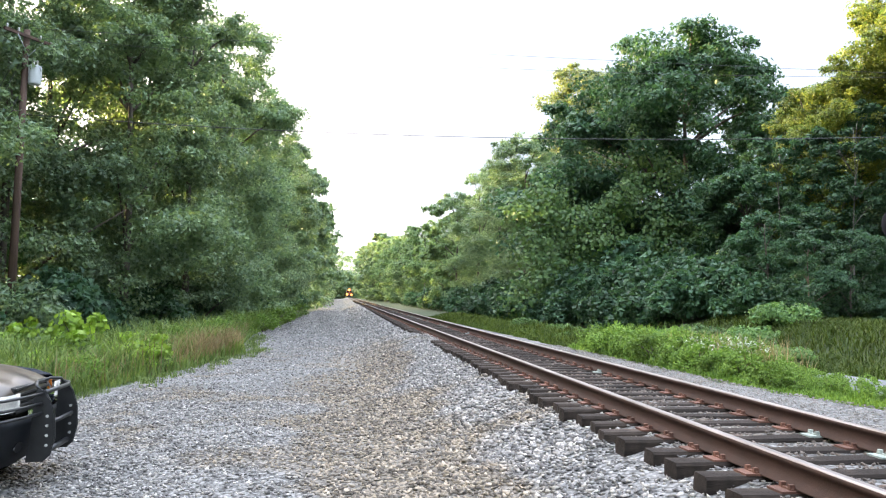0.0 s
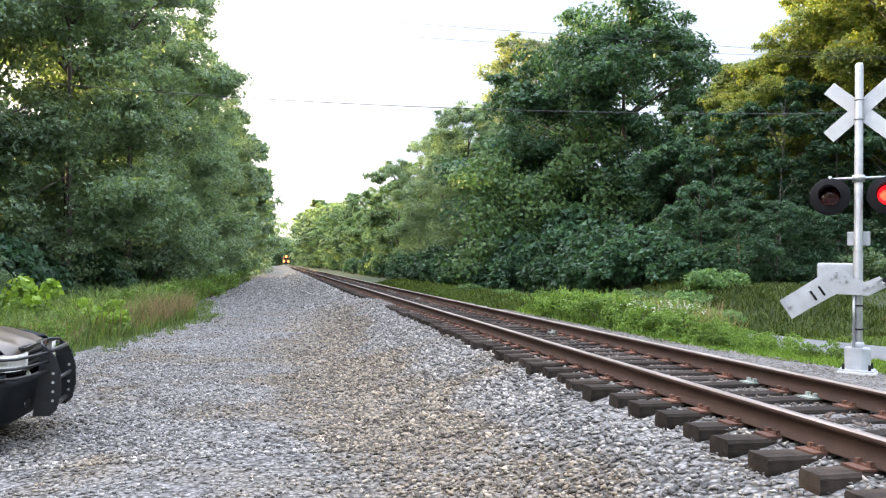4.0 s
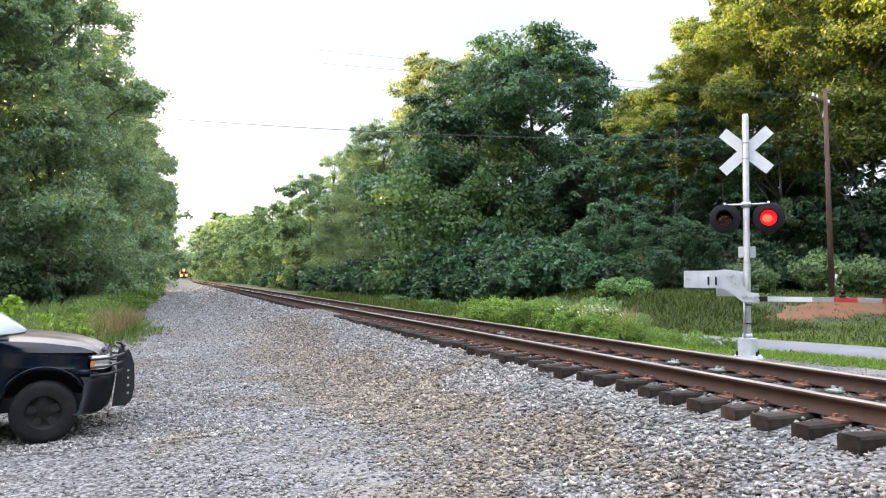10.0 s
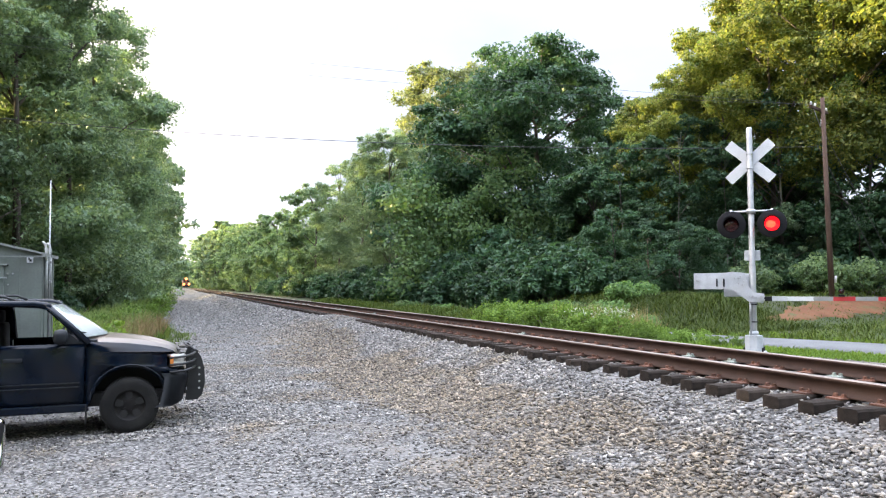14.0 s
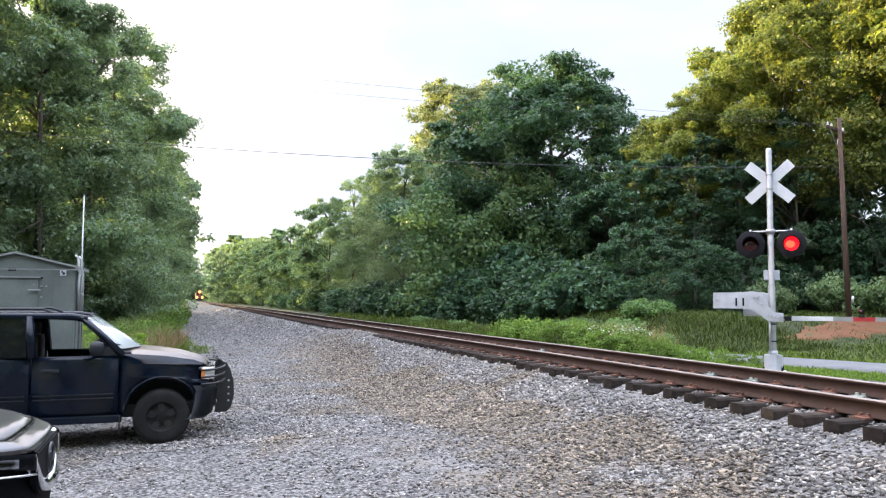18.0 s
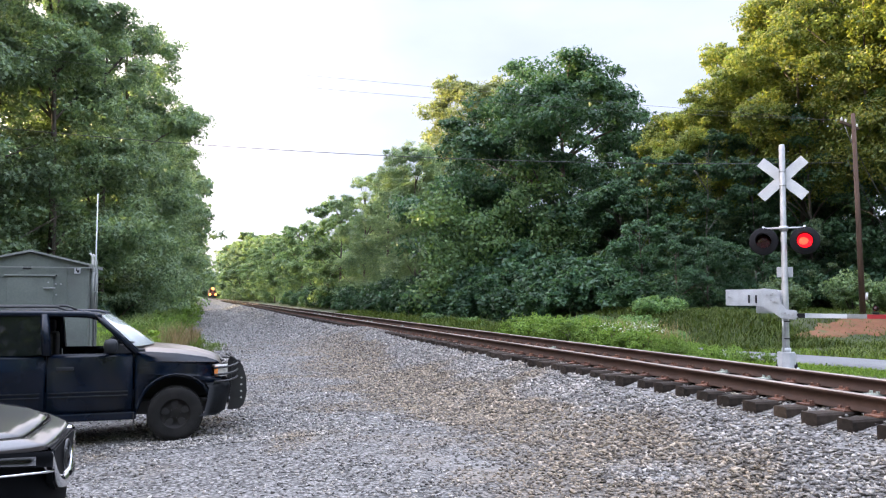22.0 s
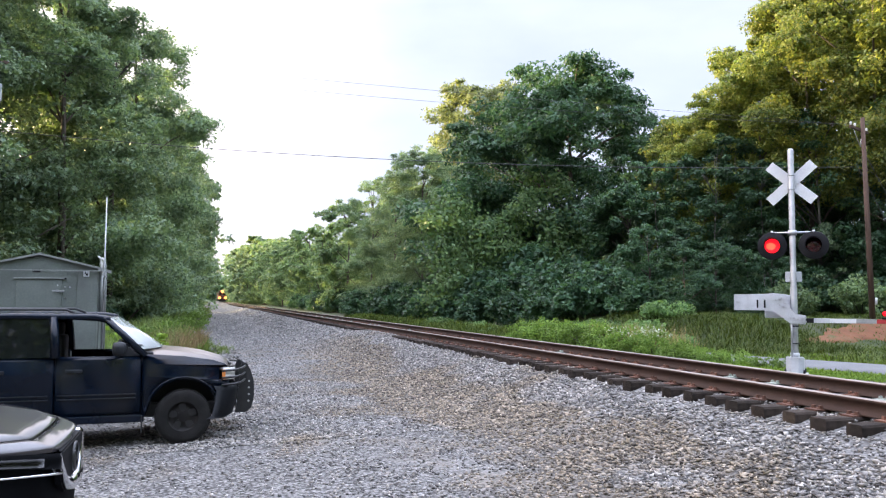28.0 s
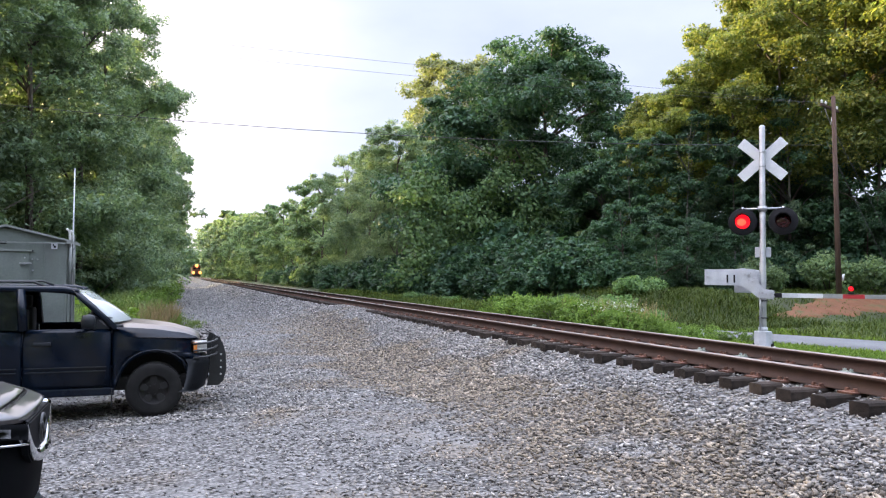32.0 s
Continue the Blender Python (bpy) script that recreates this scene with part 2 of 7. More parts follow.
def plate(bm, outline, depth, m=None, bevel=0.0):
    """A flat piece: an outline in x, y, thick in z."""
    lo = [bm.verts.new((x, y, 0)) for x, y in outline]
    hi = [bm.verts.new((x, y, depth)) for x, y in outline]
    n = len(outline)
    fs = [bm.faces.new(lo[::-1]), bm.faces.new(hi)] + [bm.faces.new((lo[i], lo[(i + 1) % n], hi[(i + 1) % n], hi[i])) for i in range(n)]
    vs = lo + hi
    if bevel:
        got = bmesh.ops.bevel(bm, geom=list(fs[1].edges) + list(fs[0].edges), offset=bevel, segments=2, affect="EDGES")
        vs = list({v for f in got["faces"] for v in f.verts} | {v for v in vs if v.is_valid})
    if m is not None:
        bmesh.ops.transform(bm, matrix=m, verts=[v for v in vs if v.is_valid])
    return bm


def mesh_of(name, bm, material, smooth=False):
    bmesh.ops.recalc_face_normals(bm, faces=bm.faces)
    me = bpy.data.meshes.new(name)
    bm.to_mesh(me)
    bm.free()
    me.materials.append(material)
    if smooth:
        me.polygons.foreach_set("use_smooth", [True] * len(me.polygons))
    return me


def part(name, bm, material, parent, label="", smooth=False):
    """Links a bmesh as one mesh under a thing or a part."""
    ob = new(name, mesh_of(name, bm, material, smooth))
    ob.parent = parent
    if label:
        ob["label"] = label
    return ob


def thing(name, m, label, category, group="", kind=""):
    ob = new(name)
    ob.empty_display_size = 0.2
    ob.matrix_world = m
    return tagged(ob, label, category, group, kind)


def raw_mesh(name, verts, faces, material):
    """A mesh from numpy arrays of triangles or quads."""
    me = bpy.data.meshes.new(name)
    n, k = faces.shape
    me.vertices.add(len(verts))
    me.vertices.foreach_set("co", np.ascontiguousarray(verts, dtype=np.float32).ravel())
    me.loops.add(n * k)
    me.loops.foreach_set("vertex_index", np.ascontiguousarray(faces, dtype=np.int32).ravel())
    me.polygons.add(n)
    me.polygons.foreach_set("loop_start", np.arange(0, n * k, k, dtype=np.int32))
    me.update(calc_edges=True)
    me.materials.append(material)
    return me

# ---- palette ----
def brown_belt(nt):
    """Where dust has browned the stones: a broken belt beside the ballast, and odd patches."""
    tc = nt.nodes.new("ShaderNodeTexCoord")
    sep = nt.nodes.new("ShaderNodeSeparateXYZ")
    nt.links.new(tc.outputs["Object"], sep.inputs[0])
    mr = nt.nodes.new("ShaderNodeMapRange")
    mr.inputs["From Min"].default_value, mr.inputs["From Max"].default_value = -4.8, -2.6
    nt.links.new(sep.outputs["X"], mr.inputs["Value"])
    m2 = nt.nodes.new("ShaderNodeMapRange")
    m2.inputs["From Min"].default_value, m2.inputs["From Max"].default_value = -0.7, -1.4
    nt.links.new(sep.outputs["X"], m2.inputs["Value"])
    mul = nt.nodes.new("ShaderNodeMath")
    mul.operation = "MULTIPLY"
    nt.links.new(mr.outputs["Result"], mul.inputs[0])
    nt.links.new(m2.outputs["Result"], mul.inputs[1])
    m3 = nt.nodes.new("ShaderNodeMapRange")
    m3.inputs["From Min"].default_value, m3.inputs["From Max"].default_value = 36.0, 24.0
    nt.links.new(sep.outputs["Y"], m3.inputs["Value"])
    near = nt.nodes.new("ShaderNodeMath")
    near.operation = "MULTIPLY"
    nt.links.new(m3.outputs["Result"], near.inputs[1])
    add = nt.nodes.new("ShaderNodeMath")
    add.operation = "MULTIPLY_ADD"
    add.inputs[1].default_value = 0.2
    nt.links.new(mul.outputs["Value"], add.inputs[0])
    nt.links.new(noise_node(nt, 0.6, 5.0), add.inputs[2])
    nt.links.new(ramp_node(nt, add.outputs["Value"], (0, 0, 0), (1, 1, 1), 0.53, 0.66), near.inputs[0])
    return near.outputs["Value"]


M_GRAVEL = bpy.data.materials.new("crushed_stone")
M_GRAVEL.use_nodes = True
_nt = M_GRAVEL.node_tree
_tc = _nt.nodes.new("ShaderNodeTexCoord")
_bs = _nt.nodes["Principled BSDF"]
_cells = []
for _sc in (21.0, 9.0):
    _vo = _nt.nodes.new("ShaderNodeTexVoronoi")
    _vo.inputs["Scale"].default_value = _sc
    _nt.links.new(_tc.outputs["Object"], _vo.inputs["Vector"])
    _cells.append(_vo)
_sp = [_nt.nodes.new("ShaderNodeSeparateColor") for _ in _cells]
for _vo, _se in zip(_cells, _sp):
    _nt.links.new(_vo.outputs["Color"], _se.inputs[0])
_fine = ramp_node(_nt, _sp[0].outputs[0], (0.046, 0.045, 0.044), (0.24, 0.235, 0.228), 0.0, 1.0)
_coarse = ramp_node(_nt, _sp[1].outputs[1], (0.061, 0.06, 0.058), (0.21, 0.206, 0.2), 0.0, 1.0)
_gcol = mix_col(_nt, 0.4, _fine, _coarse)
_gap = ramp_node(_nt, _cells[0].outputs["Distance"], (1.25, 1.25, 1.25), (0.22, 0.21, 0.2), 0.3, 0.75)
_gcol = mix_col(_nt, 1.0, _gcol, _gap, "MULTIPLY")
_dusty = ramp_node(_nt, noise_node(_nt, 0.5, 5.0), (0, 0, 0), (1, 1, 1), 0.5, 0.68)
_gcol = mix_col(_nt, _dusty, _gcol, mix_col(_nt, 0.6, _gcol, (0.2, 0.196, 0.19)))
_brownish = brown_belt(_nt)
_gcol = mix_col(_nt, _brownish, _gcol, mix_col(_nt, 1.0, _gcol, (0.94, 0.86, 0.76), "MULTIPLY"))
_nt.links.new(_gcol, _bs.inputs["Base Color"])
_bs.inputs["Roughness"].default_value = 0.9
_bp = _nt.nodes.new("ShaderNodeBump")
_bp.inputs["Strength"].default_value, _bp.inputs["Distance"].default_value = 0.9, 0.02
_nt.links.new(_cells[0].outputs["Distance"], _bp.inputs["Height"])
_bp.invert = True
_nt.links.new(_bp.outputs["Normal"], _bs.inputs["Normal"])
M_SOIL = surf("grassy_soil", (0.02, 0.034, 0.01), (0.045, 0.062, 0.02), 0.8, 0.95, bump=0.8, fine=25.0, stain=(0.042, 0.042, 0.02), stain_scale=0.25)
M_CLAY = surf("red_clay", (0.12, 0.048, 0.02), (0.185, 0.08, 0.038), 1.5, 0.95, bump=0.7, fine=20.0, stain=(0.075, 0.085, 0.03), stain_scale=1.6)
M_ROAD = surf("worn_asphalt", (0.095, 0.1, 0.108), (0.15, 0.155, 0.16), 0.7, 0.85, bump=0.4, fine=120.0)
M_RAIL = surf("rusty_steel", (0.026, 0.014, 0.0095), (0.048, 0.026, 0.018), 5.0, 0.75, metal=0.05, spec=0.25, bump=0.25, fine=70.0, stain=(0.04, 0.02, 0.014), stain_scale=2.0)
M_HEAD = surf("polished_rail_head", (0.2, 0.17, 0.15), (0.33, 0.29, 0.27), 3.0, 0.45, metal=0.8, bump=0.05, fine=80.0, stretch=(6, 0.4, 6))
M_TIE = surf("creosoted_timber", (0.014, 0.011, 0.0095), (0.042, 0.033, 0.027), 4.0, 0.9, spec=0.15, bump=0.8, fine=45.0, stain=(0.07, 0.054, 0.043), stain_scale=2.2, stretch=(0.25, 3, 3), spread=0.35)
M_PLATE = surf("rusty_plate", (0.085, 0.038, 0.024), (0.15, 0.07, 0.045), 7.0, 0.8, metal=0.1, bump=0.4, fine=90.0, spread=0.3)
M_PLATE_W = surf("limed_plate", (0.17, 0.2, 0.18), (0.33, 0.37, 0.33), 7.0, 0.8, bump=0.4, fine=90.0)
M_BARK = surf("bark", (0.05, 0.042, 0.034), (0.12, 0.1, 0.08), 3.0, 0.95, bump=0.9, fine=22.0, stretch=(3, 3, 0.5), spread=0.3)
M_LEAF = leaf_mat("broad_leaves", (0.105, 0.172, 0.11), (0.22, 0.305, 0.175), spread=0.16, trans=0.45, gloss=0.45)
# the big tree's own dark green; elsewhere it paints in shade under the canopy
M_LEAF_D = leaf_mat("dark_and_shade_leaves", (0.028, 0.07, 0.042), (0.072, 0.138, 0.07), gloss=0.25, trans=0.38)
M_LEAF_Y = leaf_mat("light_leaves", (0.075, 0.13, 0.038), (0.265, 0.285, 0.075), trans=0.55)
M_LEAF_P = leaf_mat("poplar_leaves", (0.15, 0.2, 0.105), (0.33, 0.37, 0.2), trans=0.55)
M_LEAF_F = leaf_mat("pale_green_leaves", (0.095, 0.16, 0.085), (0.21, 0.3, 0.145), trans=0.45)
M_VINE = leaf_mat("vine_leaves", (0.062, 0.132, 0.048), (0.16, 0.255, 0.09), trans=0.4, gloss=0.3)
M_WEED = leaf_mat("weed_leaves", (0.075, 0.14, 0.028), (0.2, 0.3, 0.07), trans=0.4, gloss=0.12)
M_LIME = leaf_mat("lime_leaves", (0.16, 0.27, 0.03), (0.32, 0.46, 0.07), trans=0.45)
M_GRASS = leaf_mat("grass_blades", (0.06, 0.105, 0.03), (0.19, 0.245, 0.085), trans=0.4, gloss=0.12)
M_LAWN = leaf_mat("lawn_blades", (0.1, 0.17, 0.018), (0.21, 0.31, 0.045), trans=0.4, gloss=0.12)
M_BANK = leaf_mat("bank_blades", (0.031, 0.058, 0.012), (0.098, 0.128, 0.03), trans=0.3, gloss=0.12)
M_DRY = leaf_mat("dry_blades", (0.16, 0.12, 0.07), (0.36, 0.27, 0.17), trans=0.3, gloss=0.12)


# ---- lie of the land ----
def ramp(v, pts):
    return np.interp(v, [p[0] for p in pts], [p[1] for p in pts])


def smooth(a, b, v):
    t = np.clip((v - a) / (b - a), 0, 1)
    return t * t * (3 - 2 * t)


def bend(y):
    """How far the line has drifted sideways by y."""
    return 1.1 * np.clip((y - 30) / 330.0, 0, 3) ** 1.1


ACROSS = [(-60, -1.6), (-14, -1.3), (-9, -1.19), (-7, -1.125), (-5.5, -1.06), (-4.0, -1.005), (-2.6, -0.995), (-2.1, -0.96), (-1.7, -0.87), (-1.08, -0.685), (-0.45, -0.49),
          (-0.16, -0.425), (0.0, -0.4), (0.2, -0.318), (2.2, -0.318), (2.5, -0.4), (3.0, -0.5), (3.8, -0.56), (6, -0.6), (10, -0.62), (20, -0.6), (60, 0.6)]


def land(x, y):
    """Height of the ground; x, y may be arrays."""
    x, y = np.asarray(x, float), np.asarray(y, float)
    u = x - bend(y)
    z = ramp(u, ACROSS)
    z = z + 0.008 * np.clip(8 - y, 0, 12) * smooth(-1.0, -3.0, u)
    z = z + 0.22 * np.exp(-(((u + 0.95) / 0.7) ** 2)) * np.exp(-(((y - 27) / 7) ** 2))
    z = z + 0.15 * np.exp(-(((u + 0.35) / 0.4) ** 2)) * np.exp(-(((y - 27) / 2.4) ** 2))
    z = z + 0.10 * smooth(32, 60, y) * smooth(-2.7, -0.9, u) * smooth(-0.1, -0.6, u)
    d = (y - 20.0) * 0.963 - (x - 13.9) * 0.268
    z = z + 0.95 * smooth(-0.9, 3.0, d) * smooth(9.0, 12.5, x) * smooth(75, 45, y)
    return z


def left_edge(y):
    return ramp(y, [(-40, -16), (9, -15), (12.5, -9.6), (16, -8.5), (19.4, -8.2), (23, -7.3), (30.5, -6.0), (33.5, -6.6), (45, -7.3), (57, -6.8), (90, -6.4), (144, -6.2), (600, -6.0)]) + bend(y)


def right_edge(y):
    return ramp(y, [(-40, 9.0), (6, 7.2), (10, 6.2), (12.5, 5.6), (14.8, 4.9), (19, 4.8), (27, 4.6), (40, 4.4), (70, 4.0), (600, 3.8)]) + bend(y)


def sheet(name, xs, ys, zfun, material):
    gx, gy = np.meshgrid(xs, ys)
    v = np.stack([gx, gy, zfun(gx, gy)], -1).reshape(-1, 3)
    n, k = len(xs), len(ys)
    i = (np.arange(k - 1)[:, None] * n + np.arange(n - 1)[None]).ravel()
    return raw_mesh(name, v, np.stack([i, i + 1, i + n + 1, i + n], -1), material)


def wiggle(x, y, s=1.0):
    return (np.sin(x * 3.1 * s + y * 1.7 * s) + np.sin(y * 4.3 * s - x * 2.2 * s) + np.sin(x * 7.7 * s + 1.3) * np.sin(y * 6.9 * s)) / 3.0


_xs = np.unique(np.concatenate([np.linspace(-3000, -60, 12), np.linspace(-60, -16, 12), np.linspace(-16, 24, 81), np.linspace(24, 60, 13), np.linspace(60, 3000, 12)]))
_ys = np.unique(np.concatenate([np.linspace(-3000, -40, 8), np.linspace(-40, 70, 111), np.linspace(70, 470, 60), np.linspace(470, 4000, 10)]))
ground = new("ground", sheet("ground", _xs, _ys, lambda x, y: land(x, y) - 0.03 + 0.02 * wiggle(x, y), M_SOIL))
tagged(ground, "weedy grass ground with bare brown soil under the woods", "ground", kind="structure")

# gravel yard and ballast shoulder, one sheet with ragged edges
_us = np.concatenate([np.linspace(0, 0.35, 18), np.linspace(0.37, 0.9, 44), np.linspace(0.92, 1, 8)])
_vs = np.concatenate([np.linspace(-30, 0, 16), np.linspace(0.5, 40, 100), np.linspace(41, 470, 90)])
_u, _v = np.meshgrid(_us, _vs)
_rag = 0.25 * wiggle(_v * 0.7, _v * 0.4) + 0.12 * wiggle(_v * 2.1, _v)
_gx = (left_edge(_v) + _rag) * (1 - _u) + (right_edge(_v) + _rag[::-1]) * _u
_gz = land(_gx, _v) + 0.012 + 0.012 * wiggle(_gx, _v, 1.3) - 0.09 * (np.minimum(_u, 1 - _u) < 0.004)
_n, _k = len(_us), len(_vs)
_i = (np.arange(_k - 1)[:, None] * _n + np.arange(_n - 1)[None]).ravel()
gravel = new("gravel_yard", raw_mesh("gravel_yard", np.stack([_gx, _v, _gz], -1).reshape(-1, 3), np.stack([_i, _i + 1, _i + _n + 1, _i + _n], -1), M_GRAVEL))
tagged(gravel, "grey crushed-stone yard and ballast shoulder with brown patches", "gravel", kind="structure")

# road beyond the line
ROAD = [(2, -9), (6.0, -3), (8.8, 4), (9.6, 8.5), (9.3, 11.6), (8.6, 13.8), (7.9, 15.3), (7.4, 16.6), (7.2, 18.2)]


def along(pts, n):
    """Even points on a smooth line through pts."""
    p = np.array(pts, float)
    s = np.r_[0, np.cumsum(np.hypot(*np.diff(p, axis=0).T))]
    t = np.linspace(0, s[-1], n)
    q = np.stack([np.interp(t, s, p[:, k]) for k in range(p.shape[1])], -1)
    for _ in range(6):
        q[1:-1] = 0.5 * q[1:-1] + 0.25 * (q[:-2] + q[2:])
    return q


_c = along(ROAD, 90)
_t = np.gradient(_c, axis=0)
_nrm = np.stack([_t[:, 1], -_t[:, 0]], -1) / np.hypot(*_t.T)[:, None]
_rv = []
for _s, _dz in ((-1.35, -0.06), (-1.3, 0.03), (-0.5, 0.05), (0.5, 0.05), (1.3, 0.03), (1.35, -0.06)):
    _p = _c + _nrm * _s
    _rv.append(np.c_[_p, land(_p[:, 0], _p[:, 1]) + _dz])
_rv = np.stack(_rv, 1)
_n, _k = 6, len(_c)
_i = (np.arange(_k - 1)[:, None] * _n + np.arange(_n - 1)[None]).ravel()
road = new("road", raw_mesh("road", _rv.reshape(-1, 3), np.stack([_i, _i + 1, _i + _n + 1, _i + _n], -1), M_ROAD))
tagged(road, "narrow pale grey asphalt road behind the railway", "road", kind="structure")

# bare clay in the roadside bank
_cs, _cw = np.meshgrid(np.linspace(0, 1, 40), np.linspace(-1, 1, 15))
_along = 11.0 * _cs
_wide = 0.12 + (0.85 + 0.4 * wiggle(_along * 0.6, _along * 0.4) + 0.2 * wiggle(_along * 2, _along)) * np.minimum(1, 1.6 * _cs) * np.minimum(1, 6 - 6 * _cs)
_off = 0.1 + 0.95 * np.minimum(1, _cs * 1.6) + 0.25 * wiggle(_along * 0.5, _along * 0.3) + _cw * _wide
_cx = 13.6 + 0.963 * _along - 0.268 * _off
_yy = 20.0 + 0.268 * _along + 0.963 * _off
_cz = land(_cx, _yy) + 0.05 * np.maximum(0, 1 - np.abs(_cw) ** 4) - 0.06 * (np.abs(_cw) > 0.99) + 0.03 * wiggle(_cx * 2, _yy * 2)
_i = (np.arange(14)[:, None] * 40 + np.arange(39)[None]).ravel()
clay = new("clay_bank", raw_mesh("clay_bank", np.stack([_cx, _yy, _cz], -1).reshape(-1, 3), np.stack([_i, _i + 1, _i + 41, _i + 40], -1), M_CLAY))
tagged(clay, "bare red clay scar in the roadside bank", "bank", kind="structure")

# ---- the railway ----
GAUGE, PITCH = 1.505, 0.497  # between the rails' middles; ties' spacing
TRACK_X, TRACK_Z = 0.4, -0.073  # the nearer rail's running line
track = thing("railway_track", Matrix.Translation((TRACK_X, 0, TRACK_Z)), "single railway track, rusty rails on dark timber ties", "railway track", kind="structure")
# half profile of a rail, from the foot up; the head's top stays bright
FOOT = [(-0.076, -0.186), (-0.076, -0.174), (-0.014, -0.152), (-0.009, -0.06), (-0.034, -0.044), (-0.037, -0.012)]
TOP = [(-0.037, -0.012), (-0.032, -0.002), (-0.02, 0.0)]


def sweep_rail(prof, x0, ys):
    v = []
    for y in ys:
        o = float(bend(y))
        v += [(x0 + o + px, y, pz) for px, pz in prof]
    n, k = len(prof), len(ys)
    i = (np.arange(k - 1)[:, None] * n + np.arange(n - 1)[None]).ravel()
    return np.array(v), np.stack([i, i + 1, i + n + 1, i + n], -1)


_ys = np.concatenate([np.linspace(-30, 40, 15), np.linspace(48, 560, 65)])
for x0 in (0.0, GAUGE):
    full = FOOT + [(-x, z) for x, z in FOOT[::-1]]
    v, f = sweep_rail(full, x0, _ys)
    rail = new("rail", raw_mesh("rail", v, f, M_RAIL))
    rail.parent = track
    v, f = sweep_rail(TOP + [(-x, z) for x, z in TOP[::-1]], x0, _ys)
    head = new("rail_head", raw_mesh("rail_head", v, f, M_HEAD))
    head.parent = rail
    head["label"] = "worn bright running surface"


def tie_mesh(seed):
    rnd = random.Random(seed)
    bm = bmesh.new()
    n = 6
    rings = []
    for i in range(n + 1):
        x = -0.54 + 2.585 * i / n
        w, h = 0.112 + rnd.uniform(-0.006, 0.006), rnd.uniform(-0.006, 0.004)
        c = 0.018
        rings.append([bm.verts.new((x + rnd.uniform(-0.008, 0.008), y, z)) for y, z in ((-w, -0.38), (-w, -0.205 - c + h), (-w + c, -0.2 + h), (w - c, -0.2 + h + rnd.uniform(-0.004, 0.004)), (w, -0.205 - c + h), (w, -0.38))])
    for i in range(n):
        for k in range(5):
            bm.faces.new((rings[i][k], rings[i][k + 1], rings[i + 1][k + 1], rings[i + 1][k]))
    bm.faces.new(rings[0])
    bm.faces.new(rings[-1][::-1])
    return mesh_of("tie", bm, M_TIE)


def plate_mesh(material):
    bm = bmesh.new()
    box(bm, -0.19, 0.19, -0.095, 0.095, -0.203, -0.186)
    for sx in (-0.096, 0.096):
        box(bm, sx - 0.014, sx + 0.014, -0.08, 0.08, -0.188, -0.174)
        for sy in (-0.055, 0.05):
            box(bm, sx - 0.018, sx + 0.018, sy - 0.016, sy + 0.016, -0.188, -0.148)
    return mesh_of("tie_plate", bm, material)


TIES = [tie_mesh(s) for s in range(6)]
PLATE, PLATE_W = plate_mesh(M_PLATE), plate_mesh(M_PLATE_W)
_rt = random.Random(4)
LIMED = (4, 8, 10, 23)  # ties whose farther plate is white
_far = []
for i in range(430):
    y = 3.605 + (i - 24) * PITCH
    if y > 118:
        _far.append(y)
        continue
    tie = new("tie", _rt.choice(TIES))
    tie.parent = track
    tie.matrix_basis = pose(float(bend(y)) + _rt.uniform(-0.05, 0.05), y + _rt.uniform(-0.03, 0.03), _rt.uniform(-0.012, 0.006), 0, 0, _rt.uniform(-1.2, 1.2))
    for x0 in (0.0, GAUGE):
        pl = new("tie_plate", PLATE_W if x0 and (i - 24 in LIMED or (i > 60 or i < 22) and _rt.random() < 0.2) else PLATE)
        pl.parent = tie
        pl.matrix_basis = pose(x0 - tie.matrix_basis.translation.x + float(bend(y)), 0, 0.004)
_v, _f = [], []
for y in _far:
    b, o = len(_v), float(bend(y))
    for x in (-0.54, 2.045):
        _v += [(x + o, y - 0.1, -0.38), (x + o, y - 0.1, -0.205), (x + o, y + 0.1, -0.205), (x + o, y + 0.1, -0.38)]
    _f += [(b, b + 1, b + 5, b + 4), (b + 1, b + 2, b + 6, b + 5), (b + 2, b + 3, b + 7, b + 6), (b, b + 3, b + 2, b + 1)]
far_ties = new("far_ties", raw_mesh("far_ties", np.array(_v), np.array(_f), M_TIE))
far_ties.parent = track
far_ties["kind"] = "stuff"

# ---- plants ----
def leaves(name, pos, out, size, material, rng, droop=0.25, slim=0.6):
    """Folded leaves at pos that face out."""
    n = len(pos)
    nrm = out + rng.normal(0, 0.55, (n, 3))
    nrm[:, 2] += 0.25
    nrm /= np.linalg.norm(nrm, axis=1, keepdims=True)
    ax = rng.normal(0, 1, (n, 3))
    ax[:, 2] -= droop * 2
    ax -= nrm * (ax * nrm).sum(1, keepdims=True)
    ax /= np.linalg.norm(ax, axis=1, keepdims=True) + 1e-9
    sd = np.cross(nrm, ax)
    s = (size * rng.uniform(0.6, 1.35, n))[:, None]
    base = pos - ax * s * 0.5
    tip = pos + ax * s * 0.5 - nrm * s * 0.12
    l = pos + sd * s * slim * 0.5 - nrm * s * 0.1 - ax * s * 0.06
    r = pos - sd * s * slim * 0.5 - nrm * s * 0.1 - ax * s * 0.06
    v = np.stack([base, r, tip, l], 1).reshape(-1, 3)
    return raw_mesh(name, v, np.arange(4 * n).reshape(-1, 4), material)


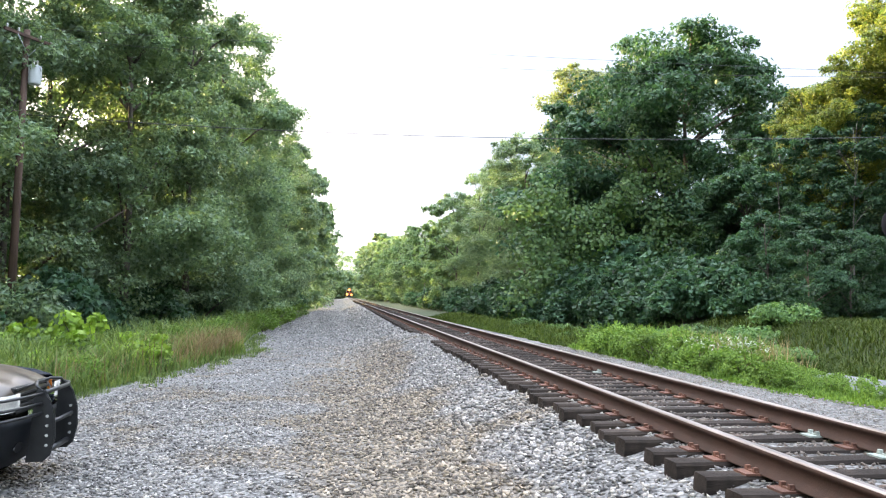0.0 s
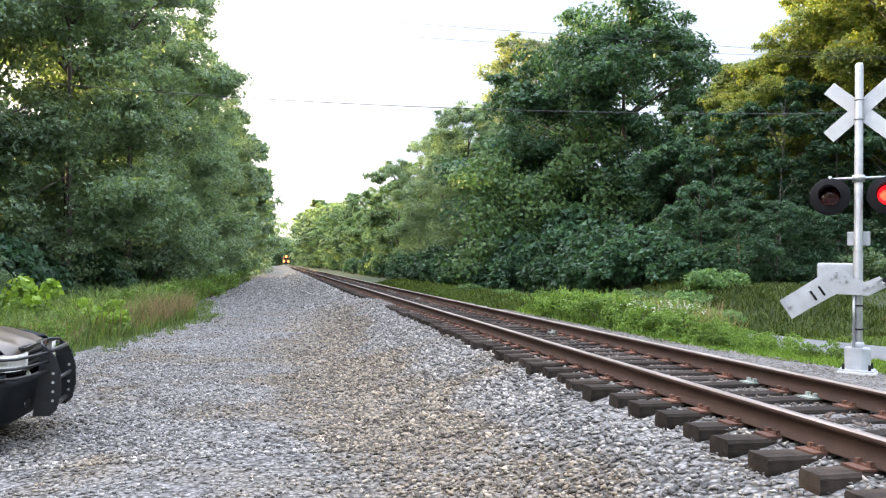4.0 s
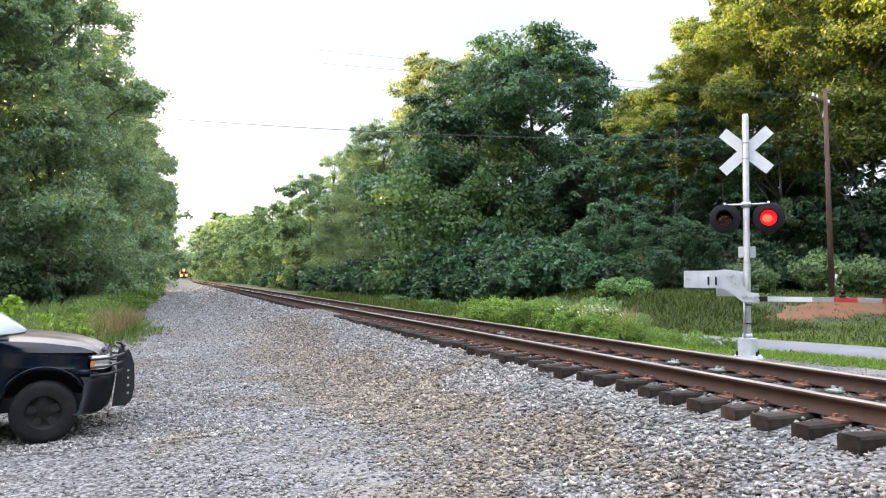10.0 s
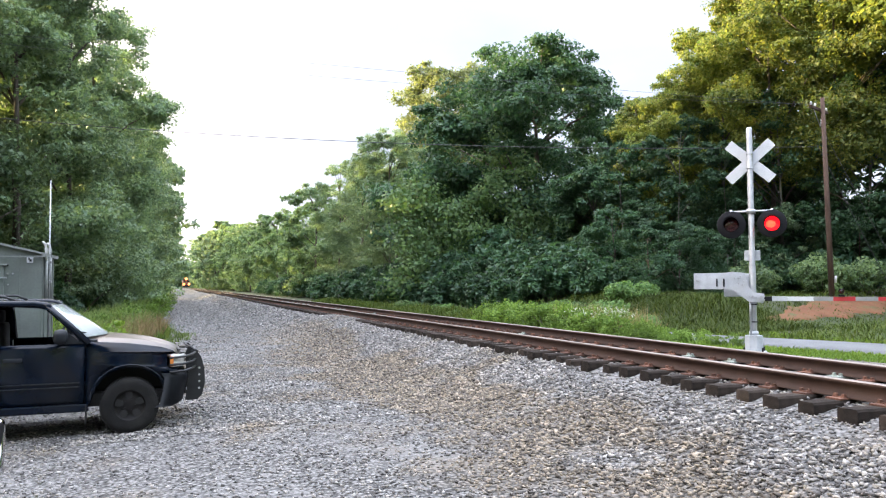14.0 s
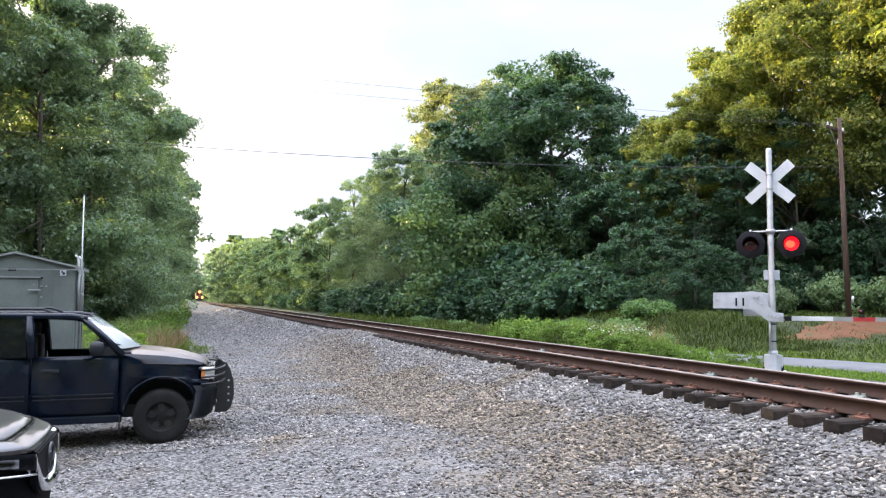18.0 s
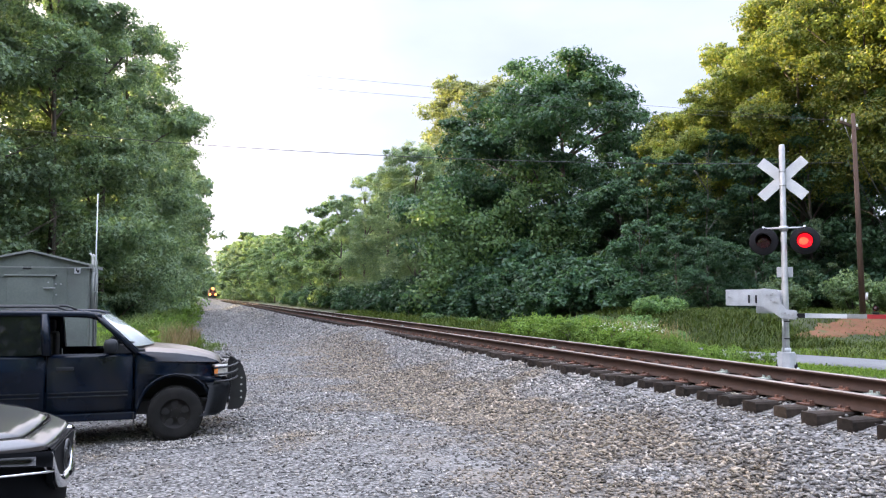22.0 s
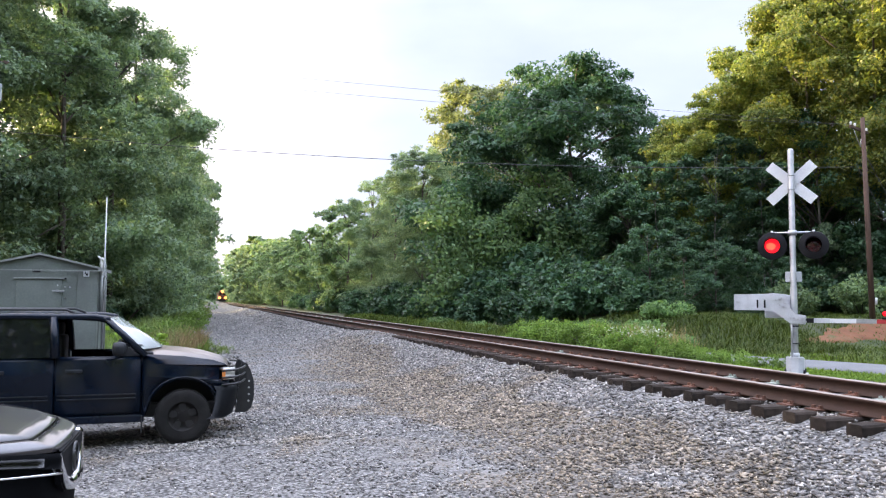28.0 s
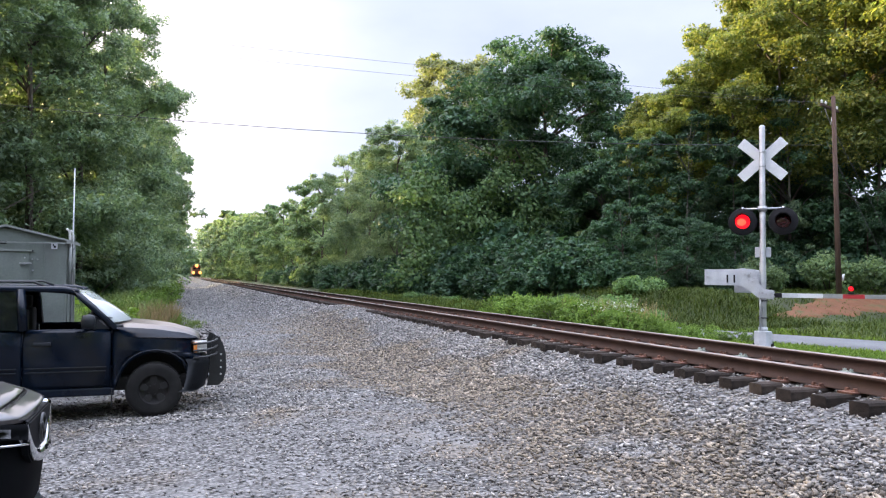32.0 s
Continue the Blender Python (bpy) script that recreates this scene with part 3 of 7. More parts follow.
def sprays(name, pos, out, size, material, rng):
    """Leaf sprays for trees that stay far off: one small triangle each."""
    n = len(pos)
    nrm = out + rng.normal(0, 0.7, (n, 3))
    nrm[:, 2] += 0.45
    nrm /= np.linalg.norm(nrm, axis=1, keepdims=True)
    ax = rng.normal(0, 1, (n, 3))
    ax -= nrm * (ax * nrm).sum(1, keepdims=True)
    ax /= np.linalg.norm(ax, axis=1, keepdims=True) + 1e-9
    sd = np.cross(nrm, ax)
    s = (size * rng.uniform(0.6, 1.35, n))[:, None]
    a = pos - ax * s * 0.5 + sd * s * 0.33
    b = pos - ax * s * 0.35 - sd * s * 0.4
    c = pos + ax * s * 0.6 - nrm * s * 0.15
    v = np.stack([a, b, c], 1).reshape(-1, 3)
    return raw_mesh(name, v, np.arange(3 * n).reshape(-1, 3), material)


def blob_points(centres, radii, per, rng, flat=0.66, under=0.45, loose=1.05):
    """Points and outward ways on the shells of many boughs, thicker on top."""
    k = len(centres)
    d = rng.normal(0, 1, (k, per, 3))
    d /= np.linalg.norm(d, axis=2, keepdims=True)
    low = d[..., 2] < -0.2
    d[..., 2] = np.where(low & (rng.random((k, per)) > under), -d[..., 2], d[..., 2])
    r = radii[:, None, None] * (0.3 + loose * rng.random((k, per, 1)) ** 0.75)
    p = centres[:, None] + d * r * np.array([1, 1, flat])
    return p.reshape(-1, 3), d.reshape(-1, 3)


def crown_boughs(h, rad, base, n, rng, lean=(0, 0), top=0.55, belly=0.45, clump=0.21, mass=15):
    """Leaf clumps in a crown between base and h: most hang on a few big boughs, the rest fill it."""
    def spots(k, inner):
        t = 0.95 * rng.random(k) ** 0.85
        prof = np.where(t < belly, 0.62 + 0.38 * np.sin(t / belly * math.pi / 2), np.cos((t - belly) / (1 - belly) * math.pi / 2 * 0.98) ** top)
        a = rng.uniform(0, 2 * math.pi, k)
        lobes = 1 + 0.13 * np.sin(3 * a + rng.uniform(0, 6)) + 0.1 * np.sin(5 * a + 7 * t + rng.uniform(0, 6))
        q = np.sqrt(rng.uniform(inner, 1.0, k)) * rad * prof * lobes
        return np.stack([q * np.cos(a) + lean[0] * t, q * np.sin(a) + lean[1] * t, base + t * (h - base)], -1), t

    big, tb = spots(max(8, n // mass), 0.35)
    pick = rng.integers(0, len(big), n)
    c = big[pick] + rng.normal(0, 1, (n, 3)) * rad * np.array([0.15, 0.15, 0.085])
    # a bough droops towards its rim
    off = c - big[pick]
    c[:, 2] -= 0.35 * np.hypot(off[:, 0], off[:, 1])
    t = tb[pick]
    fill = rng.random(n) < 0.3
    c2, t2 = spots(n, 0.06)
    c, t = np.where(fill[:, None], c2, c), np.where(fill, t2, t)
    r = rng.uniform(0.5, 1.0, n) * rad * clump * (0.7 + 0.5 * (1 - t))
    return c, r


def limbs(bm, h, base, girth, centres, rng, n=12):
    """A tapered trunk with a slight sway and limbs to some of the boughs."""
    pts = [(0.25 * math.sin(k * 0.9 + girth * 40) * k / 8 * 0.6, 0.25 * math.cos(k * 0.7) * k / 8 * 0.6, -0.4 + (h * 0.86 + 0.4) * k / 8) for k in range(9)]
    bent(bm, pts, [girth * (1.25 if k == 0 else 1 - 0.1 * k) for k in range(9)], 8)
    for c in centres[rng.choice(len(centres), min(n, len(centres)), replace=False)]:
        z0 = max(base * 0.7, c[2] - 0.35 * math.hypot(c[0], c[1]) - 0.6)
        k = min(7, max(0, int((z0 + 0.4) / (h * 0.86 + 0.4) * 8)))
        a = Vector(pts[k])
        mid = a.lerp(Vector(c), 0.5) + Vector((0, 0, 0.3))
        bent(bm, [a, mid, Vector(c)], [girth * 0.38, girth * 0.25, girth * 0.08], 5)


def tree_kind(h, rad, base, n, per, size, material, seed, girth=0.22, bark=None, **kw):
    """Meshes of a trunk and a crown."""
    rng = np.random.default_rng(seed)
    c, r = crown_boughs(h, rad, base, n, rng, **kw)
    p, d = blob_points(c, r, per, rng)
    crown = sprays("crown", p, d, size, material, rng)
    bm = bmesh.new()
    limbs(bm, h, base, girth, c, rng)
    return mesh_of("trunk", bm, bark or M_BARK, True), crown


def plant_tree(kind, x, y, turn, scale, label, group, name="tree", sink=0.0, zs=1.0):
    t = thing(name, Matrix.Translation((x, y, float(land(x, y)) - sink)) @ pose(0, 0, 0, 0, 0, turn) @ Matrix.Diagonal((scale, scale, scale * zs, 1)), label, "tree", group)
    for nm, me in zip(("trunk", "crown"), kind):
        o = new(nm, me)
        o.parent = t
    return t


_r = random.Random(11)
EDGE = [tree_kind(20, 4.8, 1.0, 430, 200, 0.17, M_LEAF, 20 + s, lean=(0.6, 0), clump=0.2) for s in range(3)]
TALL = [tree_kind(21, 4.4, 4.0, 180, 90, 0.36, M_LEAF, 30 + s, girth=0.26) for s in range(2)]
LIGHT = [tree_kind(22, 4.8, 6.5, 330, 190, 0.18, M_LEAF_Y, 40 + s, girth=0.2, clump=0.19) for s in range(2)]
M_PALE = surf("pale_bark", (0.09, 0.085, 0.072), (0.19, 0.18, 0.155), 3.0, 0.9, bump=0.5, fine=22.0, stretch=(3, 3, 0.5))
ROUND = tree_kind(22, 4.5, 5.0, 520, 100, 0.26, M_LEAF_P, 47, girth=0.18, top=0.32, belly=0.66, clump=0.26, mass=3)
LIGHTB = [tree_kind(22, 4.8, 6.0, 230, 80, 0.3, M_LEAF_Y, 43 + s, girth=0.22, clump=0.19) for s in range(2)]
SLIM = [tree_kind(13, 2.3, 5.0, 60, 90, 0.24, M_LEAF_D, 55 + s, girth=0.06, bark=M_PALE) for s in range(2)]
FARY = [tree_kind(18, 4.5, 0.5, 190, 60, 0.4, M_LEAF_F, 66 + s) for s in range(2)]
LOW = [tree_kind(9, 3.2, 0.4, 120, 120, 0.25, M_LEAF, 50 + s, girth=0.12) for s in range(2)]
FARK = [tree_kind(18, 4.5, 0.5, 170, 44, 0.52, M_LEAF, 60 + s) for s in range(3)]

# woods left of the line, a first row with leaves to the ground and a second behind
LABEL_L = "tall leafy green broadleaf tree at the wood's edge"
for x, y, k, s in ((-24, 21, 0, 1.0), (-21.5, 27, 1, 0.98), (-20.5, 33, 2, 1.02), (-18.0, 39, 0, 1.1), (-13.8, 43.5, 1, 1.1), (-12.0, 50, 2, 1.06), (-11.4, 58, 0, 1.1), (-11.2, 67, 1, 1.04), (-11.0, 76, 2, 1.08), (-10.8, 86, 0, 1.1)):
    plant_tree(EDGE[k], x, y, _r.uniform(0, 360), s, LABEL_L, "woods along the railway")
for x, y, k, s in ((-29, 24, 0, 1.1), (-27, 31, 1, 1.15), (-24, 39, 0, 1.15), (-19, 47, 1, 1.12), (-17.5, 56, 0, 1.12), (-17, 66, 1, 1.15), (-16.5, 78, 0, 1.1), (-30, 34, 1, 1.1), (-26, 44, 0, 1.12)):
    plant_tree(TALL[k], x, y, _r.uniform(0, 360), s, "tall broadleaf tree standing deeper in the wood", "woods along the railway")
# woods right of the line
for x, y, k, s in ((12.6, 66, 1, 0.77), (12.2, 75, 2, 0.76), (12.0, 85, 0, 0.78), (16.8, 70, 0, 0.76), (19.5, 80, 1, 0.78)):
    plant_tree(EDGE[k], x, y, _r.uniform(0, 360), s, "leafy green broadleaf tree beside the railway", "woods along the railway")
plant_tree(ROUND, 26.6, 89.5, 40, 1.33, "tall pale-topped tree catching the evening sun", "woods along the railway")
for x, y, k, s in ((20.6, 38.0, 0, 0.54), (22.0, 36.0, 1, 0.6), (23.6, 34.5, 0, 0.72), (25.6, 32.8, 1, 0.86), (27.0, 29.6, 0, 1.0), (29.0, 26.5, 1, 1.08), (31.0, 23.4, 0, 1.1), (28.5, 38.0, 0, 0.8), (31.5, 34.5, 1, 1.0), (33.5, 30.0, 0, 1.15), (36.0, 26.0, 1, 1.15), (35.0, 19.0, 0, 1.1), (24.5, 42.5, 1, 0.6), (38.0, 33.0, 1, 1.2), (33.0, 41.0, 0, 1.0), (40.0, 22.0, 0, 1.2)):
    plant_tree((LIGHT if x < 30 and y < 37.5 and x + y < 61 else LIGHTB)[k], x, y, _r.uniform(0, 360), s, "tall roadside tree with a yellow-green sunlit top", "trees behind the road")
for x, y, k, s in ((24, 30.5, 0, 0.5), (28.0, 24.0, 1, 0.55), (21.5, 34.5, 1, 0.62), (19.0, 40, 0, 0.75), (30.5, 19.0, 0, 0.6)):
    plant_tree(LOW[k], x, y, _r.uniform(0, 360), s, "low leafy sapling on the roadside bank", "trees behind the road", "sapling")

for x, y, k, s in ((16.9, 34.5, 0, 0.68), (18.9, 32.2, 1, 0.74), (21.4, 31.6, 0, 0.66)):
    plant_tree(SLIM[k], x, y, _r.uniform(0, 360), s, "slender young tree with a pale bare trunk", "trees behind the road", "young_tree")

# lower trees: the canopy's shade is put into their leaf colour
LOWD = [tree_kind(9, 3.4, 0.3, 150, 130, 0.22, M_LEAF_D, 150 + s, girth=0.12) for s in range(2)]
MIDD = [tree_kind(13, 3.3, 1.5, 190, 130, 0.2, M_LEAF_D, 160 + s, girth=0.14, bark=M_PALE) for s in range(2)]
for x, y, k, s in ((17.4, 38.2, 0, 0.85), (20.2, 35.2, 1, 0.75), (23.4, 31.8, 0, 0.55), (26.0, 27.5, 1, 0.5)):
    plant_tree(LOWD[k], x, y, _r.uniform(0, 360), s, "low green tree with shade-darkened leaves to the ground", "woods along the railway", "low_tree")
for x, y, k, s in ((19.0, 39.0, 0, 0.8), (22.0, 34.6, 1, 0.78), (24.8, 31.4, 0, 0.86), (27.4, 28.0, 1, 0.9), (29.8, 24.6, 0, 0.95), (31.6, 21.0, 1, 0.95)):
    plant_tree(MIDD[k], x, y, _r.uniform(0, 360), s, "green tree with shade-darkened leaves below the taller roadside trees", "trees behind the road")

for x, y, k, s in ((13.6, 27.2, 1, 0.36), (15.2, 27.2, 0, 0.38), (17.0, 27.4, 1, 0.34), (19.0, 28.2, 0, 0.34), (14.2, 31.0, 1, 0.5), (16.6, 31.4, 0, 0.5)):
    plant_tree(LOWD[k], x, y, _r.uniform(0, 360), s, "bushy sapling with shade-darkened leaves at the wood's edge", "woods along the railway", "sapling")

# the big dark tree, smothered in vines
rng_b = np.random.default_rng(7)
_c1, _r1 = crown_boughs(18.0, 7.6, 4.0, 400, rng_b, top=0.5, belly=0.5, clump=0.18)
_c2, _r2 = crown_boughs(14.5, 5.6, 3.0, 190, rng_b)
_c2 += np.array([7.0, 1.0, 0])
_c3, _r3 = crown_boughs(14.0, 5.8, 2.0, 180, rng_b)
_c3 += np.array([-6.0, 0.5, 0])
_p, _d = blob_points(np.concatenate([_c1, _c2, _c3]), np.concatenate([_r1, _r2, _r3]), 190, rng_b)
big = thing("big_tree", Matrix.Translation((19.6, 50.5, float(land(19.6, 50.5)))), "big dark green tree with vines over its lower half", "tree")
_o = new("crown", sprays("crown", _p, _d, 0.26, M_LEAF_D, rng_b))
_o.parent = big
_bm = bmesh.new()
limbs(_bm, 17, 5, 0.38, _c1, rng_b, 20)
part("trunk", _bm, M_BARK, big, smooth=True)
# vine curtain: overlapping mounds of large leaves down the front
_c = []
for i in range(150):
    a = rng_b.random()
    x = -12.0 + 17 * a
    top = 9.2 - 4.5 * abs(a - 0.45) * 1.6 + 1.6 * math.sin(a * 17)
    z = top * rng_b.random() ** 0.8
    _c.append((x + rng_b.normal(0, 0.4), -4.0 - 2.2 * (1 - z / 10) + 3.0 * (a - 0.5) ** 2 + rng_b.normal(0, 0.35), z))
_c = np.array(_c)
_p, _d = blob_points(_c, rng_b.uniform(0.7, 1.35, len(_c)), 190, rng_b, 0.8, 0.6)
_d[:, 1] -= 0.5
_o = new("vine", leaves("vine", _p, _d, 0.22, M_VINE, rng_b, 0.6, 0.85))
_o.parent = big
_o["label"] = "curtain of broad vine leaves"

# farther woods on both sides, and the wood that closes the view
_r = random.Random(5)
for side in (-1, 1):
    y = 96.0
    while y < 330:
        for row in (0, 1):
            x = float(bend(y)) + (-9.7 - 5.5 * row if side < 0 else 11.5 + 6 * row - 4.6 * float(smooth(215, 310, y)) * (1 - row)) + _r.uniform(-0.8, 0.8)
            s = _r.uniform(1.0, 1.2) if side < 0 else _r.uniform(0.7, 0.85) + 0.42 * float(smooth(170, 260, y))
            plant_tree(FARK[_r.randrange(3)] if side < 0 or y > 250 else FARY[_r.randrange(2)], x, y + _r.uniform(-1.5, 1.5), _r.uniform(0, 360), s, "green broadleaf tree far down the line", "woods along the railway")
        y += 8.5 + y * 0.012
_rng = np.random.default_rng(3)
_cc, _rr = [], []
for i in range(330):
    y = _rng.uniform(330, 640)
    side = _rng.choice([-1, 1])
    x = float(bend(y)) + side * _rng.uniform(7, 60) + (0 if side > 0 else -3)
    h = _rng.uniform(12, 18) * (1.15 if side < 0 else 0.8)
    if i % 3 == 0:
        y = _rng.uniform(455, 530)
        x = float(bend(y)) + _rng.uniform(-40, 40)
        h = _rng.uniform(22, 30)
    if i >= 260:
        y, h = _rng.uniform(446, 475), _rng.uniform(9, 17)
        x = float(bend(y)) + _rng.uniform(-16, 18)
    for k in range(7):
        _cc.append((x + _rng.normal(0, 2.0), y + _rng.normal(0, 2.0), -1 + h * (k + 0.6) / 7))
        _rr.append(_rng.uniform(2.0, 3.4) * (1.1 - 0.06 * k))
_p, _d = blob_points(np.array(_cc), np.array(_rr), 34, _rng)
far_wood = new("far_woods", sprays("far_woods", _p, _d, 1.3, M_LEAF, _rng))
tagged(far_wood, "hazy green woods far down the line", "woods", kind="stuff")

# the depths of the woods, behind the first rows; their shade is in the leaf colour
_cc, _rr = [], []
for i in range(900):
    if i % 2:
        y = _rng.uniform(12, 110)
        x = -27 - _rng.uniform(0, 9) + 8 * smooth(25, 80, y)
        h = 13
    else:
        y = _rng.uniform(14, 120)
        x = max(22, 43 - 0.35 * y) + _rng.uniform(0, 8)
        h = 9 if y > 45 else 12
    _cc.append((float(x), y, -1 + h * _rng.random() ** 1.1))
    _rr.append(_rng.uniform(1.3, 2.4))
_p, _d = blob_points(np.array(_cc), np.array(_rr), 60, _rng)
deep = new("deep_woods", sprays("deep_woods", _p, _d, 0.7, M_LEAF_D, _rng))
tagged(deep, "dense woods behind the first trees, leaf colour darkened for shade", "woods", kind="stuff")

# the yard is closed by woods behind it too
_cc, _rr = [], []
for i in range(950):
    a = _rng.uniform(math.radians(95), math.radians(285))
    r = _rng.uniform(32, 46)
    _cc.append((-5 + r * math.sin(a) * 1.2, r * math.cos(a), -1 + 23 * _rng.random() ** 1.0))
    _rr.append(_rng.uniform(1.8, 3.0))
_p, _d = blob_points(np.array(_cc), np.array(_rr), 55, _rng)
back = new("back_woods", sprays("back_woods", _p, _d, 0.9, M_LEAF, _rng))
tagged(back, "dense green woods that close the yard", "woods", kind="stuff")

# ---- metal, paint and timber for the railway's fittings ----
M_ALU = surf("aluminium_mast", (0.32, 0.33, 0.345), (0.47, 0.48, 0.5), 5.0, 0.42, metal=0.75, bump=0.08, fine=90.0)
M_SILVER = surf("silver_paint", (0.4, 0.42, 0.45), (0.55, 0.575, 0.61), 4.0, 0.5, metal=0.25, bump=0.08, fine=70.0, stain=(0.4, 0.41, 0.42), stain_scale=2.0)
M_WHITE = surf("sign_white", (0.5, 0.52, 0.55), (0.65, 0.665, 0.69), 3.0, 0.5, bump=0.05, fine=60.0, stain=(0.5, 0.5, 0.5), stain_scale=1.5)
M_BLACKP = surf("black_hood", (0.006, 0.006, 0.008), (0.014, 0.014, 0.017), 6.0, 0.75, bump=0.05, spec=0.2)
M_REDTAPE = surf("red_sheeting", (0.3, 0.02, 0.025), (0.42, 0.035, 0.04), 5.0, 0.4, bump=0.03)
M_GREYTAPE = surf("grey_sheeting", (0.2, 0.21, 0.21), (0.28, 0.29, 0.29), 5.0, 0.45, bump=0.03)
M_LENS = surf("dark_red_lens", (0.02, 0.003, 0.004), (0.035, 0.005, 0.006), 8.0, 0.12, bump=0.02)
M_LIT = glow_mat("lit_red_lamp", (1.0, 0.006, 0.01), 0.5)
M_HOT = glow_mat("lit_lamp_heart", (1.0, 0.05, 0.018), 0.9)
M_POLE = surf("weathered_pole", (0.05, 0.03, 0.022), (0.11, 0.068, 0.05), 2.0, 0.9, bump=0.7, fine=30.0, stretch=(4, 4, 0.3))
M_WIRE = surf("cable_grey", (0.04, 0.04, 0.044), (0.07, 0.07, 0.075), 5.0, 0.7, bump=0.0)
M_PORC = surf("porcelain", (0.5, 0.5, 0.48), (0.62, 0.62, 0.6), 6.0, 0.25, bump=0.0)
M_TANK = surf("transformer_grey", (0.5, 0.53, 0.56), (0.62, 0.65, 0.68), 4.0, 0.45, bump=0.05)

# ---- crossing signal: local x along the arm, y away from the yard, z up ----
MAST_S = 0.957
MAST = Matrix.Translation((5.45, 11.32, 0.044)) @ pose(0, 0, 0, 0, 0, -45.0) @ Matrix.Diagonal((MAST_S, MAST_S, MAST_S, 1))
signal = thing("crossing_signal", MAST, "silver railroad crossing signal mast with crossbuck, red lamps and gate", "crossing signal")
_g = (float(land(5.45, 11.32)) - 0.044) / MAST_S - 0.02
_bm = bmesh.new()
lathe(_bm, [(0.072, -0.3), (0.072, 1.3), (0.064, 1.32), (0.064, 4.38), (0.05, 4.42), (0.0, 4.425)], 20, caps=False)
part("mast", _bm, M_ALU, signal, "round aluminium mast")
_bm = bmesh.new()
box(_bm, -0.28, 0.28, -0.28, 0.28, _g - 0.3, _g + 0.07, 0.03)
part("footing", _bm, surf("footing_concrete", (0.4, 0.4, 0.39), (0.52, 0.51, 0.5), 4.0, 0.9, bump=0.4), signal, "pale concrete footing")
_bm = bmesh.new()
plate(_bm, [(0.2 * math.cos(a), 0.2 * math.sin(a)) for a in np.linspace(0, 2 * math.pi, 9)[:-1] + math.pi / 8], 0.36, Matrix.Translation((0, 0, _g + 0.09)), 0.015)
box(_bm, -0.25, 0.25, -0.25, 0.25, _g + 0.07, _g + 0.1, 0.008)
part("base_casting", _bm, M_SILVER, signal)
for sx in (-0.19, 0.19):
    for sy in (-0.19, 0.19):
        _bm = bmesh.new()
        rod(_bm, (sx, sy, _g + 0.09), (sx, sy, _g + 0.19), 0.022, n=6)
        part("anchor_bolt", _bm, M_BLACKP, signal)
_bm = bmesh.new()
lathe(_bm, [(0.095, _g + 0.46), (0.1, _g + 0.5), (0.095, _g + 0.54)], 18)
part("collar", _bm, M_SILVER, signal)
# crossbuck
for k, ang in enumerate((42, -42)):
    _bm = bmesh.new()
    plate(_bm, [(-0.62, -0.115), (0.62, -0.115), (0.62, 0.115), (-0.62, 0.115)], 0.012, pose(0, 0.085 + 0.016 * k, 3.66) @ pose(0, 0, 0, 90, 0, 0) @ pose(0, 0, 0, 0, 0, ang), 0.003)
    part("crossbuck_blade", _bm, M_WHITE, signal, "white crossbuck blade seen from its back")
for z in (3.5, 3.82):
    _bm = bmesh.new()
    lathe(_bm, [(0.07, z - 0.014), (0.078, z - 0.01), (0.078, z + 0.01), (0.07, z + 0.014)], 18)
    box(_bm, -0.03, 0.03, 0.05, 0.1, z - 0.02, z + 0.02)
    part("band_clamp", _bm, M_ALU, signal)
# lamps on their cross arm
_bm = bmesh.new()
rod(_bm, (-0.42, 0, 2.53), (0.42, 0, 2.53), 0.022)
rod(_bm, (0, 0, 2.47), (0, 0, 2.58), 0.095, n=16)
part("lamp_arm", _bm, M_ALU, signal)
LAMP_X = (-0.42, 0.43)
flash_drums = []


